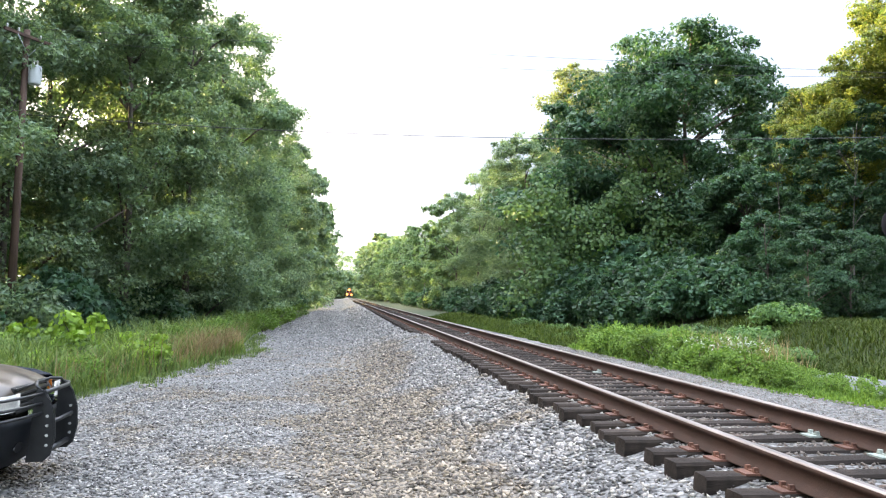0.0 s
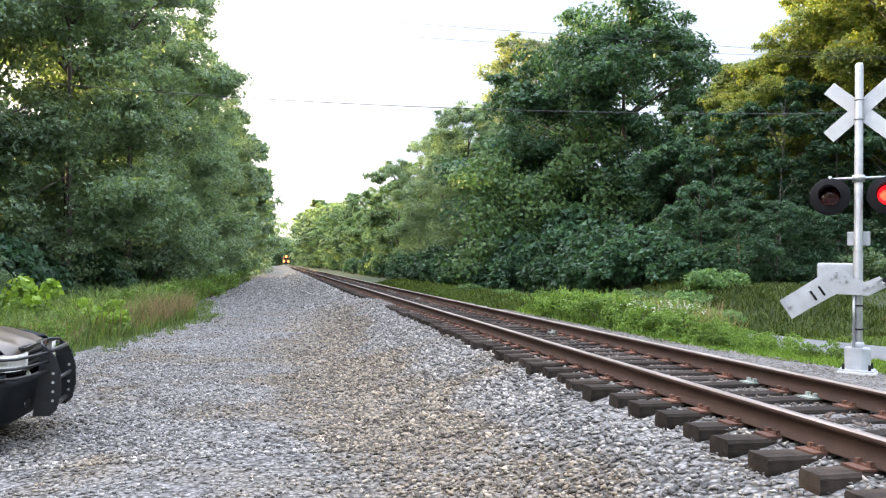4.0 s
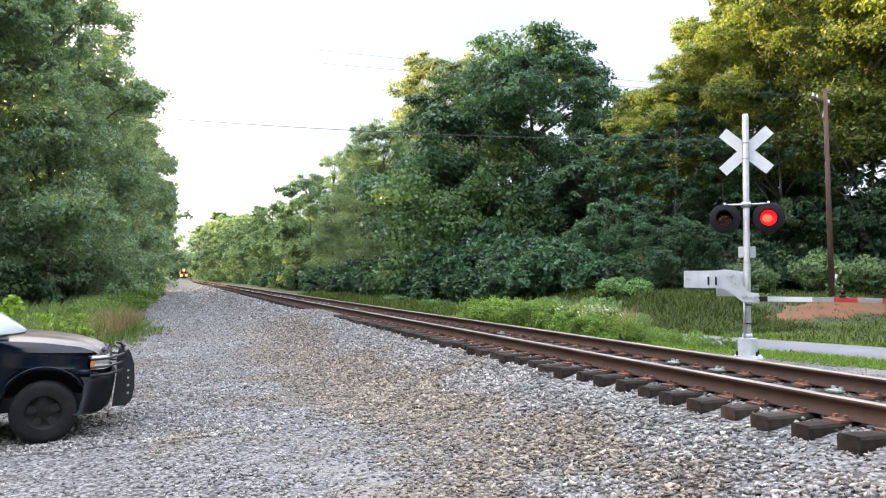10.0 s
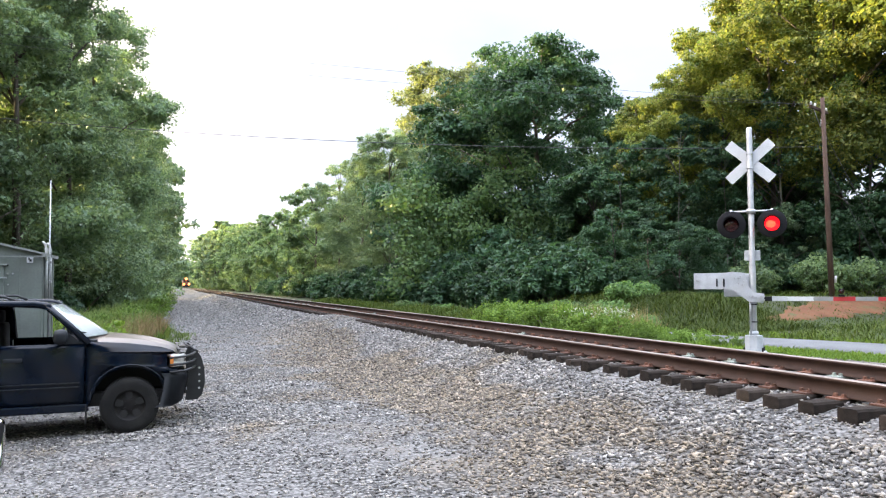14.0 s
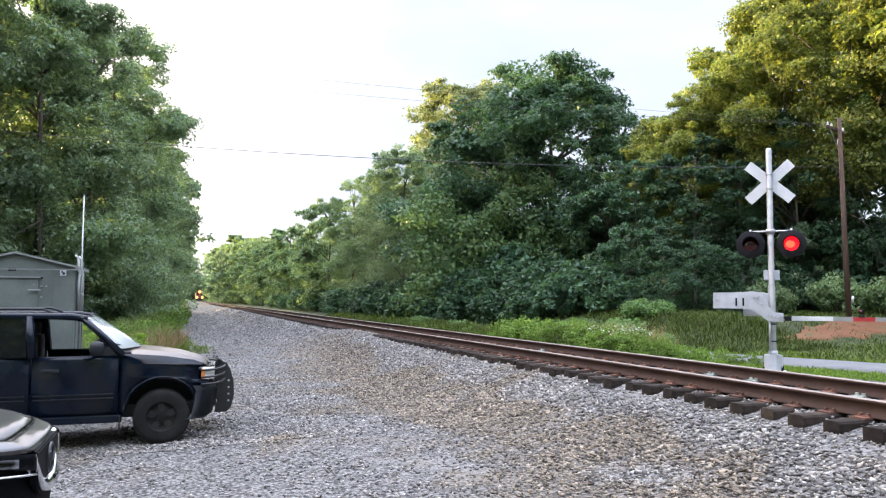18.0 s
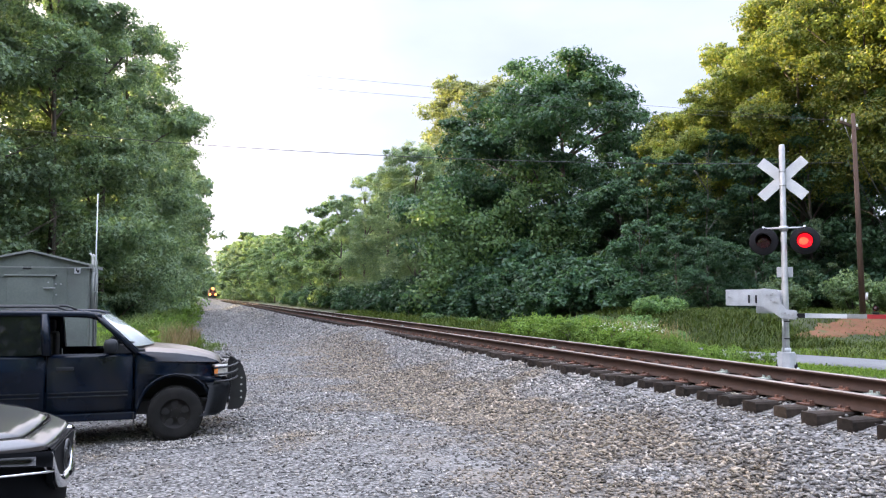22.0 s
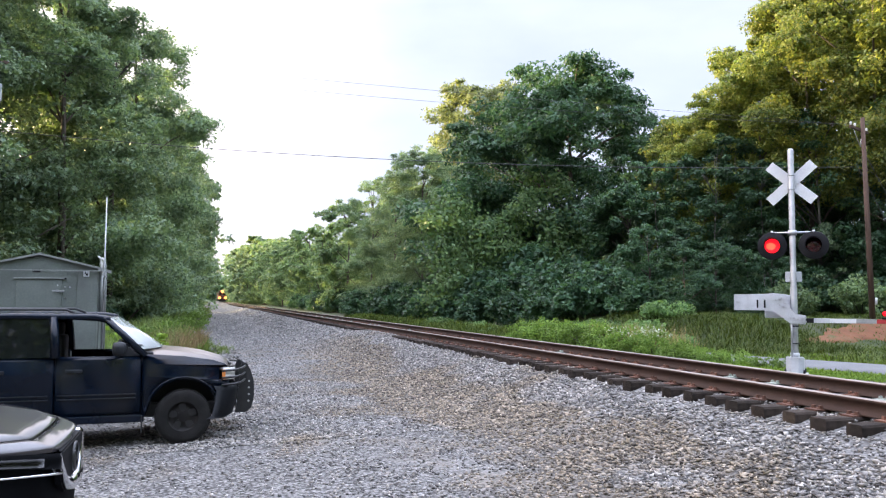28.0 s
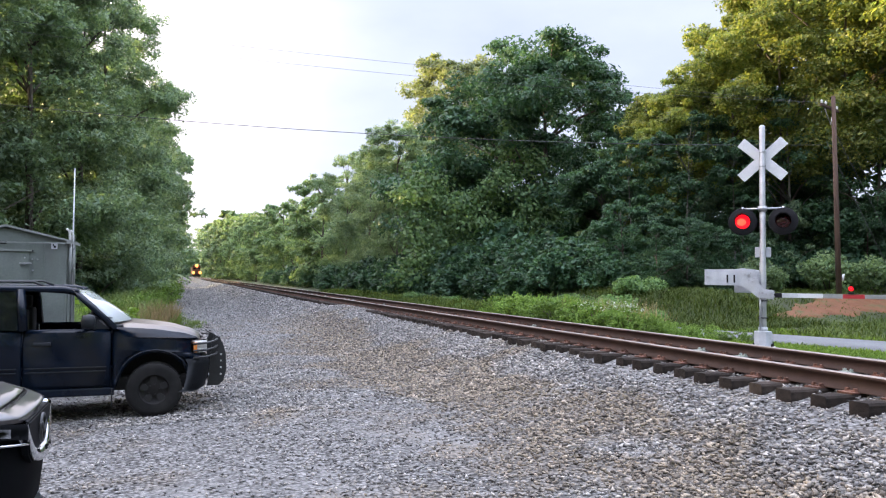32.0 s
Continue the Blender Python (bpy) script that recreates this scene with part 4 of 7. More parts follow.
def lamp_head(x):
    bm = bmesh.new()
    lathe(bm, [(0.3, 0.0), (0.31, 0.012), (0.3, 0.024), (0.155, 0.03)], 36, pose(x, 0.0, 2.24, 90, 0, 0), caps=False)
    lathe(bm, [(0.3, 0.0), (0.14, -0.02), (0.14, -0.2), (0.1, -0.24), (0.0, -0.245)], 36, pose(x, 0.0, 2.24, 90, 0, 0), caps=False)
    head = part("lamp_head", bm, M_BLACKP, signal, "round black lamp background with hood")
    bm = bmesh.new()
    n, rings = 18, []
    for i, (r, q) in enumerate(((0.165, 0.025), (0.17, 0.3))):
        ring = []
        for k in range(n + 1):
            a = math.radians(-15 + 210 * k / n)
            d = q if i == 0 else 0.06 + 0.24 * max(0, math.sin(a)) ** 0.8
            ring.append((r * math.cos(a), d, r * math.sin(a)))
        rings.append(ring)
    for t in (0.0, 0.006):
        vs = [[bm.verts.new((x + p[0] * (1 + t * 3), -p[1], 2.24 + p[2] * (1 + t * 3))) for p in ring] for ring in rings]
        for k in range(n):
            bm.faces.new((vs[0][k], vs[0][k + 1], vs[1][k + 1], vs[1][k]))
    o = part("hood", bm, M_BLACKP, head)
    o.data.polygons.foreach_set("use_smooth", [True] * len(o.data.polygons))
    bm = bmesh.new()
    rod(bm, (x, 0, 2.46), (x, 0, 2.58), 0.025)
    part("hanger", bm, M_ALU, head)
    # a turning drum: one half glows, the other is dark glass
    drum = new("flasher_drum", None)
    bm = bmesh.new()
    n = 20
    for half, mat, nm in ((-1, M_LENS, "dark_half"), (1, M_LIT, "lit_half")):
        bm = bmesh.new()
        grid = []
        for i in range(9):
            lat = math.pi / 2 * i / 8
            grid.append([bm.verts.new((0.163 * math.sin(lat) * math.cos(2 * math.pi * k / n), -half * 0.075 * math.cos(lat), 0.163 * math.sin(lat) * math.sin(2 * math.pi * k / n))) for k in range(n)])
        for i in range(8):
            for k in range(n):
                f = bm.faces.new((grid[i][k], grid[i][(k + 1) % n], grid[i + 1][(k + 1) % n], grid[i + 1][k]))
                f.smooth = True
        bmesh.ops.remove_doubles(bm, verts=bm.verts, dist=1e-5)
        if half < 0:
            drum = part("flasher_drum", bm, mat, head, "lamp glass, dark on one side and glowing red on the other")
        else:
            lit = part(nm, bm, mat, drum, "glowing red glass")
    bm = bmesh.new()
    bmesh.ops.create_icosphere(bm, subdivisions=2, radius=0.105, matrix=Matrix.Translation((-0.02, -0.055, -0.01)) @ Matrix.Diagonal((1, 0.35, 0.85, 1)))
    hot = part("lit_heart", bm, M_HOT, drum, smooth=True)
    return drum, Vector((x, -0.015, 2.24))


for x in LAMP_X:
    flash_drums.append(lamp_head(x))
# small box with a number panel, kept blank
_bm = bmesh.new()
box(_bm, -0.17, 0.17, 0.07, 0.1, 1.43, 1.66, 0.02)
part("identity_plate", _bm, M_SILVER, signal, "blank metal plate on the mast")
_bm = bmesh.new()
rod(_bm, (-0.05, -0.085, _g + 0.42), (-0.05, -0.085, 0.72), 0.024, n=10)
part("conduit", _bm, M_ALU, signal, "grey conduit up the mast")
for z in (_g + 0.75, 0.45, 0.7):
    _bm = bmesh.new()
    lathe(_bm, [(0.085, z - 0.012), (0.1, z - 0.012), (0.1, z + 0.012), (0.085, z + 0.012)], 20, caps=False)
    part("pipe_band", _bm, M_BLACKP, signal)
# gate mechanism
_bm = bmesh.new()
box(_bm, -0.62, 0.02, 0.08, 0.42, 0.62, 1.14, 0.03)
part("gate_mechanism", _bm, M_SILVER, signal, "silver gate machine housing")
gate = new("gate_arm")
gate.parent = signal
GATE_PIVOT = Vector((-0.12, -0.1, 0.93))
gate.matrix_basis = Matrix.Translation(GATE_PIVOT)
tagged(gate, "striped crossing gate arm with counterweight")
_bm = bmesh.new()
plate(_bm, [(-1.12, -0.14), (-0.45, -0.14), (-0.3, -0.14), (0.05, -0.42), (0.35, -0.44), (0.36, -0.24), (0.14, -0.22), (0.02, -0.06), (-0.02, 0.22), (-0.3, 0.25), (-0.45, 0.22), (-1.12, 0.22)], 0.05, pose(0, 0, 0, 90, 0, 0), 0.01)
part("counterweight_frame", _bm, M_SILVER, gate, "bent silver counterweight plate")
for x in (-0.47, -0.62):
    _bm = bmesh.new()
    box(_bm, x - 0.018, x + 0.018, -0.075, -0.05, -0.08, 0.1, 0.008)
    part("weight_slot", _bm, M_BLACKP, gate)
for x, z in ((-1.05, 0.05), (-0.16, 0.1), (-0.08, -0.05), (0.12, -0.3), (0.28, -0.34)):
    _bm = bmesh.new()
    rod(_bm, (x, -0.05, z), (x, -0.085, z), 0.025, n=6)
    part("bolt", _bm, M_ALU, gate)
_bm = bmesh.new()
box(_bm, 0.3, 0.52, -0.03, 0.05, -0.4, -0.3, 0.01)
part("arm_socket", _bm, M_BLACKP, gate)
_x = 0.5
for w, mat in ((0.34, M_SILVER), (0.5, M_WHITE), (0.38, M_GREYTAPE), (0.42, M_REDTAPE), (0.42, M_GREYTAPE), (0.42, M_REDTAPE), (0.42, M_WHITE), (0.42, M_REDTAPE), (0.42, M_WHITE), (0.42, M_REDTAPE), (0.42, M_WHITE), (0.42, M_REDTAPE)):
    _bm = bmesh.new()
    h = 0.05 - 0.0022 * (_x - 0.5) * 2
    box(_bm, _x + 0.001, _x + w - 0.001, -0.018, 0.018, -0.35 - h, -0.35 + h, 0.005)
    part("arm_segment", _bm, mat, gate)
    _x += w
for z in (-0.31, -0.39):
    _bm = bmesh.new()
    rod(_bm, (0.36, -0.03, z), (0.36, -0.12, z + 0.03), 0.015, n=6)
    part("shear_bolt", _bm, M_ALU, gate)
_bm = bmesh.new()
box(_bm, 1.82, 1.94, -0.05, 0.05, -0.3, -0.26, 0.01)
lathe(_bm, [(0.055, -0.045), (0.06, -0.04), (0.06, 0.04), (0.055, 0.045)], 18, pose(1.88, 0, -0.185, 90, 0, 0), caps=False)
arm_lamp = part("arm_lamp", _bm, M_BLACKP, gate, "small red lamp on the gate arm")
_bm = bmesh.new()
lathe(_bm, [(0.05, -0.003), (0.0, -0.03)], 18, pose(1.88, 0.02, -0.185, 90, 0, 0), caps=False)
arm_drum = part("flasher_drum", _bm, M_LENS, arm_lamp)
_bm = bmesh.new()
lathe(_bm, [(0.05, 0.003), (0.036, 0.03), (0.0, 0.045)], 18, pose(0, 0, 0, 90, 0, 0), caps=False)
for v in _bm.verts:
    v.co += Vector((1.88, 0.0, -0.185))
_lit = part("lit_half", _bm, M_LIT, arm_lamp)
_lit.parent = arm_drum
for o in (arm_drum, _lit):
    o.data.transform(Matrix.Translation((-1.88, 0.0, 0.185)))

for x, z in ((-1.02, 0.04), (-0.24, 0.1), (-0.12, 0.14), (-0.05, 0.02), (-0.16, -0.02), (0.06, -0.3), (0.2, -0.33), (0.3, -0.3), (0.3, -0.4)):
    _bm = bmesh.new()
    rod(_bm, (x, -0.09, z), (x, 0.0, z), 0.016, n=6)
    part("bolt", _bm, M_ALU, gate)
# ---- utility poles and wires ----
def pole_top(t, z, arm, side, braces=True):
    bm = bmesh.new()
    box(bm, -arm, arm, -0.16 * side - 0.05, -0.16 * side + 0.05, z - 0.06, z + 0.06, 0.01)
    part("crossarm", bm, M_POLE, t)
    for x in (-arm * 0.9, -arm * 0.45, arm * 0.45, arm * 0.9):
        bm = bmesh.new()
        lathe(bm, [(0.03, z + 0.06), (0.055, z + 0.1), (0.035, z + 0.13), (0.055, z + 0.16), (0.02, z + 0.22)], 10, Matrix.Translation((x, -0.16 * side, 0)))
        part("insulator", bm, M_PORC, t)
    if braces:
        for s in (-1, 1):
            bm = bmesh.new()
            bent(bm, [(0, -0.14 * side, z - 0.75), (s * arm * 0.5, -0.2 * side, z - 0.05)], 0.018, 5)
            part("brace", bm, M_ALU, t)


def wood_pole(x, y, top, lean, label, girth=0.125):
    g = float(land(x, y))
    t = thing("utility_pole", Matrix.Translation((x, y, 0)) @ pose(0, 0, 0, 0, lean, 0), label, "utility pole", "utility poles")
    bm = bmesh.new()
    rod(bm, (0, 0, g - 0.4), (0, 0, top), girth, girth * 0.68, 14)
    part("shaft", bm, M_POLE, t)
    return t


P1 = wood_pole(-15.4, 33.6, 11.25, 0.6, "dark timber utility pole with a grey transformer, woods behind it", 0.17)
P1.matrix_world = P1.matrix_world @ pose(0, 0, 0, 0, 0, 62)
pole_top(P1, 10.95, 1.15, 1)
_bm = bmesh.new()
lathe(_bm, [(0.0, 9.1), (0.22, 9.1), (0.24, 9.15), (0.24, 9.78), (0.22, 9.84), (0.0, 9.86)], 20, Matrix.Translation((0.2, -0.32, 0)), caps=False)
_tank = part("transformer", _bm, M_TANK, P1, "grey transformer can")
for dx in (-0.08, 0.08):
    _bm = bmesh.new()
    lathe(_bm, [(0.03, 9.84), (0.05, 9.9), (0.03, 9.96), (0.05, 10.02), (0.02, 10.1)], 10, Matrix.Translation((0.2 + dx, -0.32, 0)))
    part("bushing", _bm, M_PORC, _tank)
P2 = wood_pole(20.89, 24.28, 9.0, -1.5, "brown timber utility pole on the roadside bank")
P2.matrix_world = P2.matrix_world @ pose(0, 0, 0, 0, 0, 28)
pole_top(P2, 8.5, 1.15, -1)
_bm = bmesh.new()
rod(_bm, (0, -0.17, 0.9), (0, -0.2, 1.2), 0.05, 0.05, 8)
part("tag", _bm, M_WHITE, P2, "small white tag nailed to the pole")


def wire(a, b, sag, r=0.008, label="thin grey overhead wire strung between the poles"):
    a, b = Vector(a), Vector(b)
    pts = [a.lerp(b, k / 24) - Vector((0, 0, 4 * sag * (k / 24) * (1 - k / 24))) for k in range(25)]
    bm = bmesh.new()
    bent(bm, pts, r, 5)
    o = new("wire", mesh_of("wire", bm, M_WIRE))
    return tagged(o, label, "wire", "overhead wires")


wire((-15.4, 33.6, 7.9), (20.5, 24.7, 6.9), 0.55, 0.014)
wire((-15.1, 33.0, 11.15), (20.0, 24.9, 8.8), 0.12, 0.007)
wire((-15.7, 34.1, 11.15), (21.1, 24.4, 8.75), 0.5, 0.007)
wire((-15.4, 33.5, 8.0), (-42, 10, 6.5), 0.5, 0.018)
for dz, dx in ((10.4, -3.6), (9.9, -3.0), (8.6, -2.4)):
    wire((-15.45, 33.5, dz), (-15.4 + dx, 29.6, float(land(-18, 29.6)) + 0.05), 0.05, 0.012, "steel guy wire from the pole to the ground")
for dx in (3.2, 4.2):
    wire((20.6, 24.6, 8.2 if dx > 4 else 7.0), (20.6 + dx, 23.4, float(land(24, 23.4))), 0.03, 0.012, "steel guy wire from the pole to the ground")

# ---- signal relay house ----
M_SHED = surf("galvanised_panel", (0.11, 0.13, 0.118), (0.17, 0.195, 0.18), 1.5, 0.55, metal=0.2, bump=0.06, fine=30.0, stain=(0.11, 0.12, 0.112), stain_scale=0.9)
M_SHEDROOF = surf("shed_roof", (0.17, 0.185, 0.178), (0.24, 0.255, 0.245), 2.0, 0.5, metal=0.2, bump=0.06)
shed = thing("relay_house", Matrix.Translation((-9.34, 12.91, float(land(-9.4, 13.3)))), "grey galvanised railway relay house with a shallow gabled roof", "shed")
_z0 = float(land(-9.4, 13.3))
EAVE, RIDGE = 1.53 - _z0, 1.74 - _z0
_bm = bmesh.new()
plate(_bm, [(-0.95, 0.12), (0.95, 0.12), (0.95, EAVE), (0.0, RIDGE - 0.02), (-0.95, EAVE)], 1.5, pose(0, 1.5, 0, 90, 0, 0), 0.006)
part("wall_shell", _bm, M_SHED, shed)
_bm = bmesh.new()
plate(_bm, [(-1.02, EAVE - 0.06), (-1.02, EAVE - 0.005), (0, RIDGE + 0.035), (1.02, EAVE - 0.005), (1.02, EAVE - 0.06), (0.96, EAVE - 0.06), (0.96, EAVE - 0.02), (0, RIDGE + 0.0), (-0.96, EAVE - 0.02), (-0.96, EAVE - 0.06)], 1.64, pose(0, 1.57, 0, 90, 0, 0), 0.004)
part("roof", _bm, M_SHEDROOF, shed)
_bm = bmesh.new()
box(_bm, -1.0, 1.0, -0.05, 1.55, -0.25, 0.12, 0.02)
part("plinth", _bm, surf("plinth_concrete", (0.3, 0.3, 0.29), (0.4, 0.4, 0.39), 3.0, 0.9), shed)
_bm = bmesh.new()
box(_bm, -0.36, 0.37, -0.03, 0.0, 0.25, 1.29 - _z0 + 0.02, 0.008)
_door = part("door", _bm, M_SHED, shed, "flush metal door with a drip rail")
_bm = bmesh.new()
box(_bm, -0.4, 0.41, -0.055, 0.0, 1.31 - _z0, 1.335 - _z0, 0.004)
part("drip_rail", _bm, M_SHEDROOF, _door)
_bm = bmesh.new()
rod(_bm, (0.3, -0.03, 1.1 - _z0), (0.3, -0.08, 1.1 - _z0), 0.02, n=8)
box(_bm, 0.22, 0.42, -0.08, -0.065, 1.09 - _z0, 1.115 - _z0, 0.004)
part("handle", _bm, M_ALU, _door, "bright door handle")
for x, y, w, h, mat, nm in ((0.76, 1.41, 0.1, 0.1, M_WHITE, "notice"), (-0.05, 1.46, 0.13, 0.05, M_BLACKP, "nameplate"), (-0.3, 1.26, 0.06, 0.05, M_WHITE, "notice")):
    _bm = bmesh.new()
    box(_bm, x - w / 2, x + w / 2, -0.012, -0.001, y - _z0 - h / 2, y - _z0 + h / 2, 0.002)
    part(nm, _bm, mat, shed, "small unreadable plate")
for y in (0.25, 0.75, 1.25):
    _bm = bmesh.new()
    box(_bm, 0.951, 0.965, y - 0.012, y + 0.012, 0.15, EAVE - 0.07, 0.003)
    part("seam", _bm, M_SHED, shed)
for x in (-0.62, 0.6):
    _bm = bmesh.new()
    box(_bm, x - 0.01, x + 0.01, -0.012, 0.0, 0.15, EAVE - 0.02, 0.003)
    part("seam", _bm, M_SHED, shed)
for y, h in ((0.12, 0.1), (0.6, 0.12)):
    _bm = bmesh.new()
    rod(_bm, (1.0, y, EAVE - 0.9), (1.0, y, EAVE - 0.05), 0.03, n=8)
    bent(_bm, [(1.0, y, EAVE - 0.05), (1.0, y, EAVE + 0.05), (1.0 - 0.02, y, EAVE + h)], 0.028, 8)
    part("conduit", _bm, M_SHEDROOF, shed)
_bm = bmesh.new()
rod(_bm, (1.02, 0.35, 0.9), (1.02, 0.35, 2.85 - _z0), 0.017, 0.01, 8)
part("antenna", _bm, M_ALU, shed, "thin pale grey antenna rod")
for z in (EAVE - 0.15, EAVE - 0.5):
    _bm = bmesh.new()
    box(_bm, 0.93, 1.06, 0.31, 0.39, z - 0.02, z + 0.02, 0.004)
    part("antenna_bracket", _bm, M_ALU, shed)
for y in (0.1, 0.62):
    _bm = bmesh.new()
    bent(_bm, [(1.0, y, EAVE - 0.12), (1.0, y, EAVE + 0.06), (0.985, y - 0.03, EAVE + 0.16), (0.95, y - 0.06, EAVE + 0.2)], 0.02, 8)
    part("vent_pipe", _bm, M_PORC, shed, "pale bent vent pipe")
for x, z in ((0.3, 1.2), (0.42, 1.17), (0.5, 1.17), (0.43, 0.98), (0.42, 1.32)):
    _bm = bmesh.new()
    bmesh.ops.create_icosphere(_bm, subdivisions=1, radius=0.018, matrix=Matrix.Translation((x, -0.025, z - _z0)))
    part("latch_bolt", _bm, M_ALU if z < 1.3 else M_BLACKP, shed)
_bm = bmesh.new()
box(_bm, -1.02, 1.02, -0.075, -0.068, EAVE - 0.075, EAVE - 0.055, 0.002)
part("eave_trim", _bm, M_SHEDROOF, shed)
for x, z, w in ((0.745, 1.43, 0.02), (0.77, 1.4, 0.035)):
    _bm = bmesh.new()
    box(_bm, x - w / 2, x + w / 2, -0.018, -0.012, z - _z0 - 0.02, z - _z0 + 0.02)
    part("print_bar", _bm, M_BLACKP, shed)

# ---- vehicles ----
M_NAVY = surf("dusty_navy_paint", (0.0018, 0.0044, 0.0105), (0.0036, 0.0088, 0.02), 2.0, 0.2, bump=0.02, fine=120.0, stain=(0.008, 0.009, 0.012), stain_scale=1.6, spec=0.28)
# tan base carries the warm sky highlight on the navy truck's hood
M_HOOD = surf("tan_sheen_paint", (0.05, 0.04, 0.033), (0.11, 0.084, 0.062), 1.6, 0.3, bump=0.03, fine=120.0, stain=(0.03, 0.03, 0.035), stain_scale=1.1, coat=0.15)
M_PLASTIC = surf("black_plastic", (0.007, 0.009, 0.012), (0.014, 0.017, 0.022), 5.0, 0.5, bump=0.1, fine=120.0, stain=(0.02, 0.021, 0.024), stain_scale=1.8, spec=0.3)
M_BAR = surf("powder_coated_bar", (0.009, 0.01, 0.011), (0.02, 0.021, 0.023), 5.0, 0.42, bump=0.04)
M_TYRE = surf("tyre_rubber", (0.008, 0.008, 0.008), (0.016, 0.0155, 0.015), 6.0, 0.85, bump=0.4, fine=60.0, stain=(0.022, 0.021, 0.02), stain_scale=2.0, spec=0.2)
M_RIM = surf("dull_black_rim", (0.006, 0.006, 0.006), (0.015, 0.013, 0.012), 6.0, 0.6, metal=0.2, bump=0.2, spec=0.25)
M_CHROME = surf("chrome", (0.75, 0.76, 0.78), (0.85, 0.86, 0.88), 3.0, 0.08, metal=1.0, bump=0.0)
M_TINT = glass_mat("tinted_glass", (0.006, 0.007, 0.008), 0.03, dark=0.96)
# the windshield's pale, half-opaque base paints in the bright sky it mirrors
M_WIND = glass_mat("sky_pale_windshield", (0.62, 0.66, 0.66), 0.05, dark=0.55)
M_AMBER = surf("amber_lens", (0.5, 0.16, 0.03), (0.6, 0.22, 0.05), 20.0, 0.2, bump=0.0)
M_LAMPG = surf("headlamp_glass", (0.42, 0.43, 0.42), (0.68, 0.68, 0.64), 20.0, 0.14, bump=0.0, metal=0.3, stretch=(9, 9, 1))
M_SEAT = surf("seat_cloth", (0.03, 0.03, 0.034), (0.06, 0.06, 0.065), 6.0, 0.9, bump=0.2)
M_GUN = surf("gunmetal_paint", (0.012, 0.014, 0.02), (0.02, 0.023, 0.032), 2.0, 0.25, metal=0.0, bump=0.0, coat=0.7, spec=0.5)
M_GLOSS = surf("gloss_black", (0.006, 0.006, 0.007), (0.011, 0.011, 0.012), 3.0, 0.15, bump=0.0, coat=0.6)
M_BRONZE = surf("grey_metallic_paint", (0.03, 0.029, 0.032), (0.045, 0.043, 0.046), 2.0, 0.3, metal=0.35, bump=0.0, coat=1.0)
M_SATIN = surf("satin_black", (0.004, 0.0045, 0.006), (0.008, 0.009, 0.011), 3.0, 0.55, bump=0.0, spec=0.06)
M_DARK = surf("dark_underbody", (0.008, 0.008, 0.008), (0.016, 0.015, 0.014), 3.0, 0.9, bump=0.2)


def loft(bm, sections, close_ends=True, smooth=True):
    """A skin through rows of points, all of one length."""
    rings = [[bm.verts.new(p) for p in s] for s in sections]
    n = len(rings[0])
    for a, b in zip(rings, rings[1:]):
        for k in range(n - 1):
            f = bm.faces.new((a[k], a[k + 1], b[k + 1], b[k]))
            f.smooth = smooth
    return bm


def slab(bm, sections, thick):
    """A loft with a second skin below it and a rim."""
    up = [[bm.verts.new(p) for p in s] for s in sections]
    dn = [[bm.verts.new((p[0], p[1], p[2] - thick)) for p in s] for s in sections]
    n, m = len(up[0]), len(up)
    for i in range(m - 1):
        for k in range(n - 1):
            f = bm.faces.new((up[i][k], up[i][k + 1], up[i + 1][k + 1], up[i + 1][k]))
            f.smooth = True
            bm.faces.new((dn[i][k], dn[i + 1][k], dn[i + 1][k + 1], dn[i][k + 1]))
    for i in range(m - 1):
        bm.faces.new((up[i][0], up[i + 1][0], dn[i + 1][0], dn[i][0]))
        bm.faces.new((up[i][-1], dn[i][-1], dn[i + 1][-1], up[i + 1][-1]))
    for k in range(n - 1):
        bm.faces.new((up[0][k], dn[0][k], dn[0][k + 1], up[0][k + 1]))
        bm.faces.new((up[-1][k], up[-1][k + 1], dn[-1][k + 1], dn[-1][k]))
    return bm


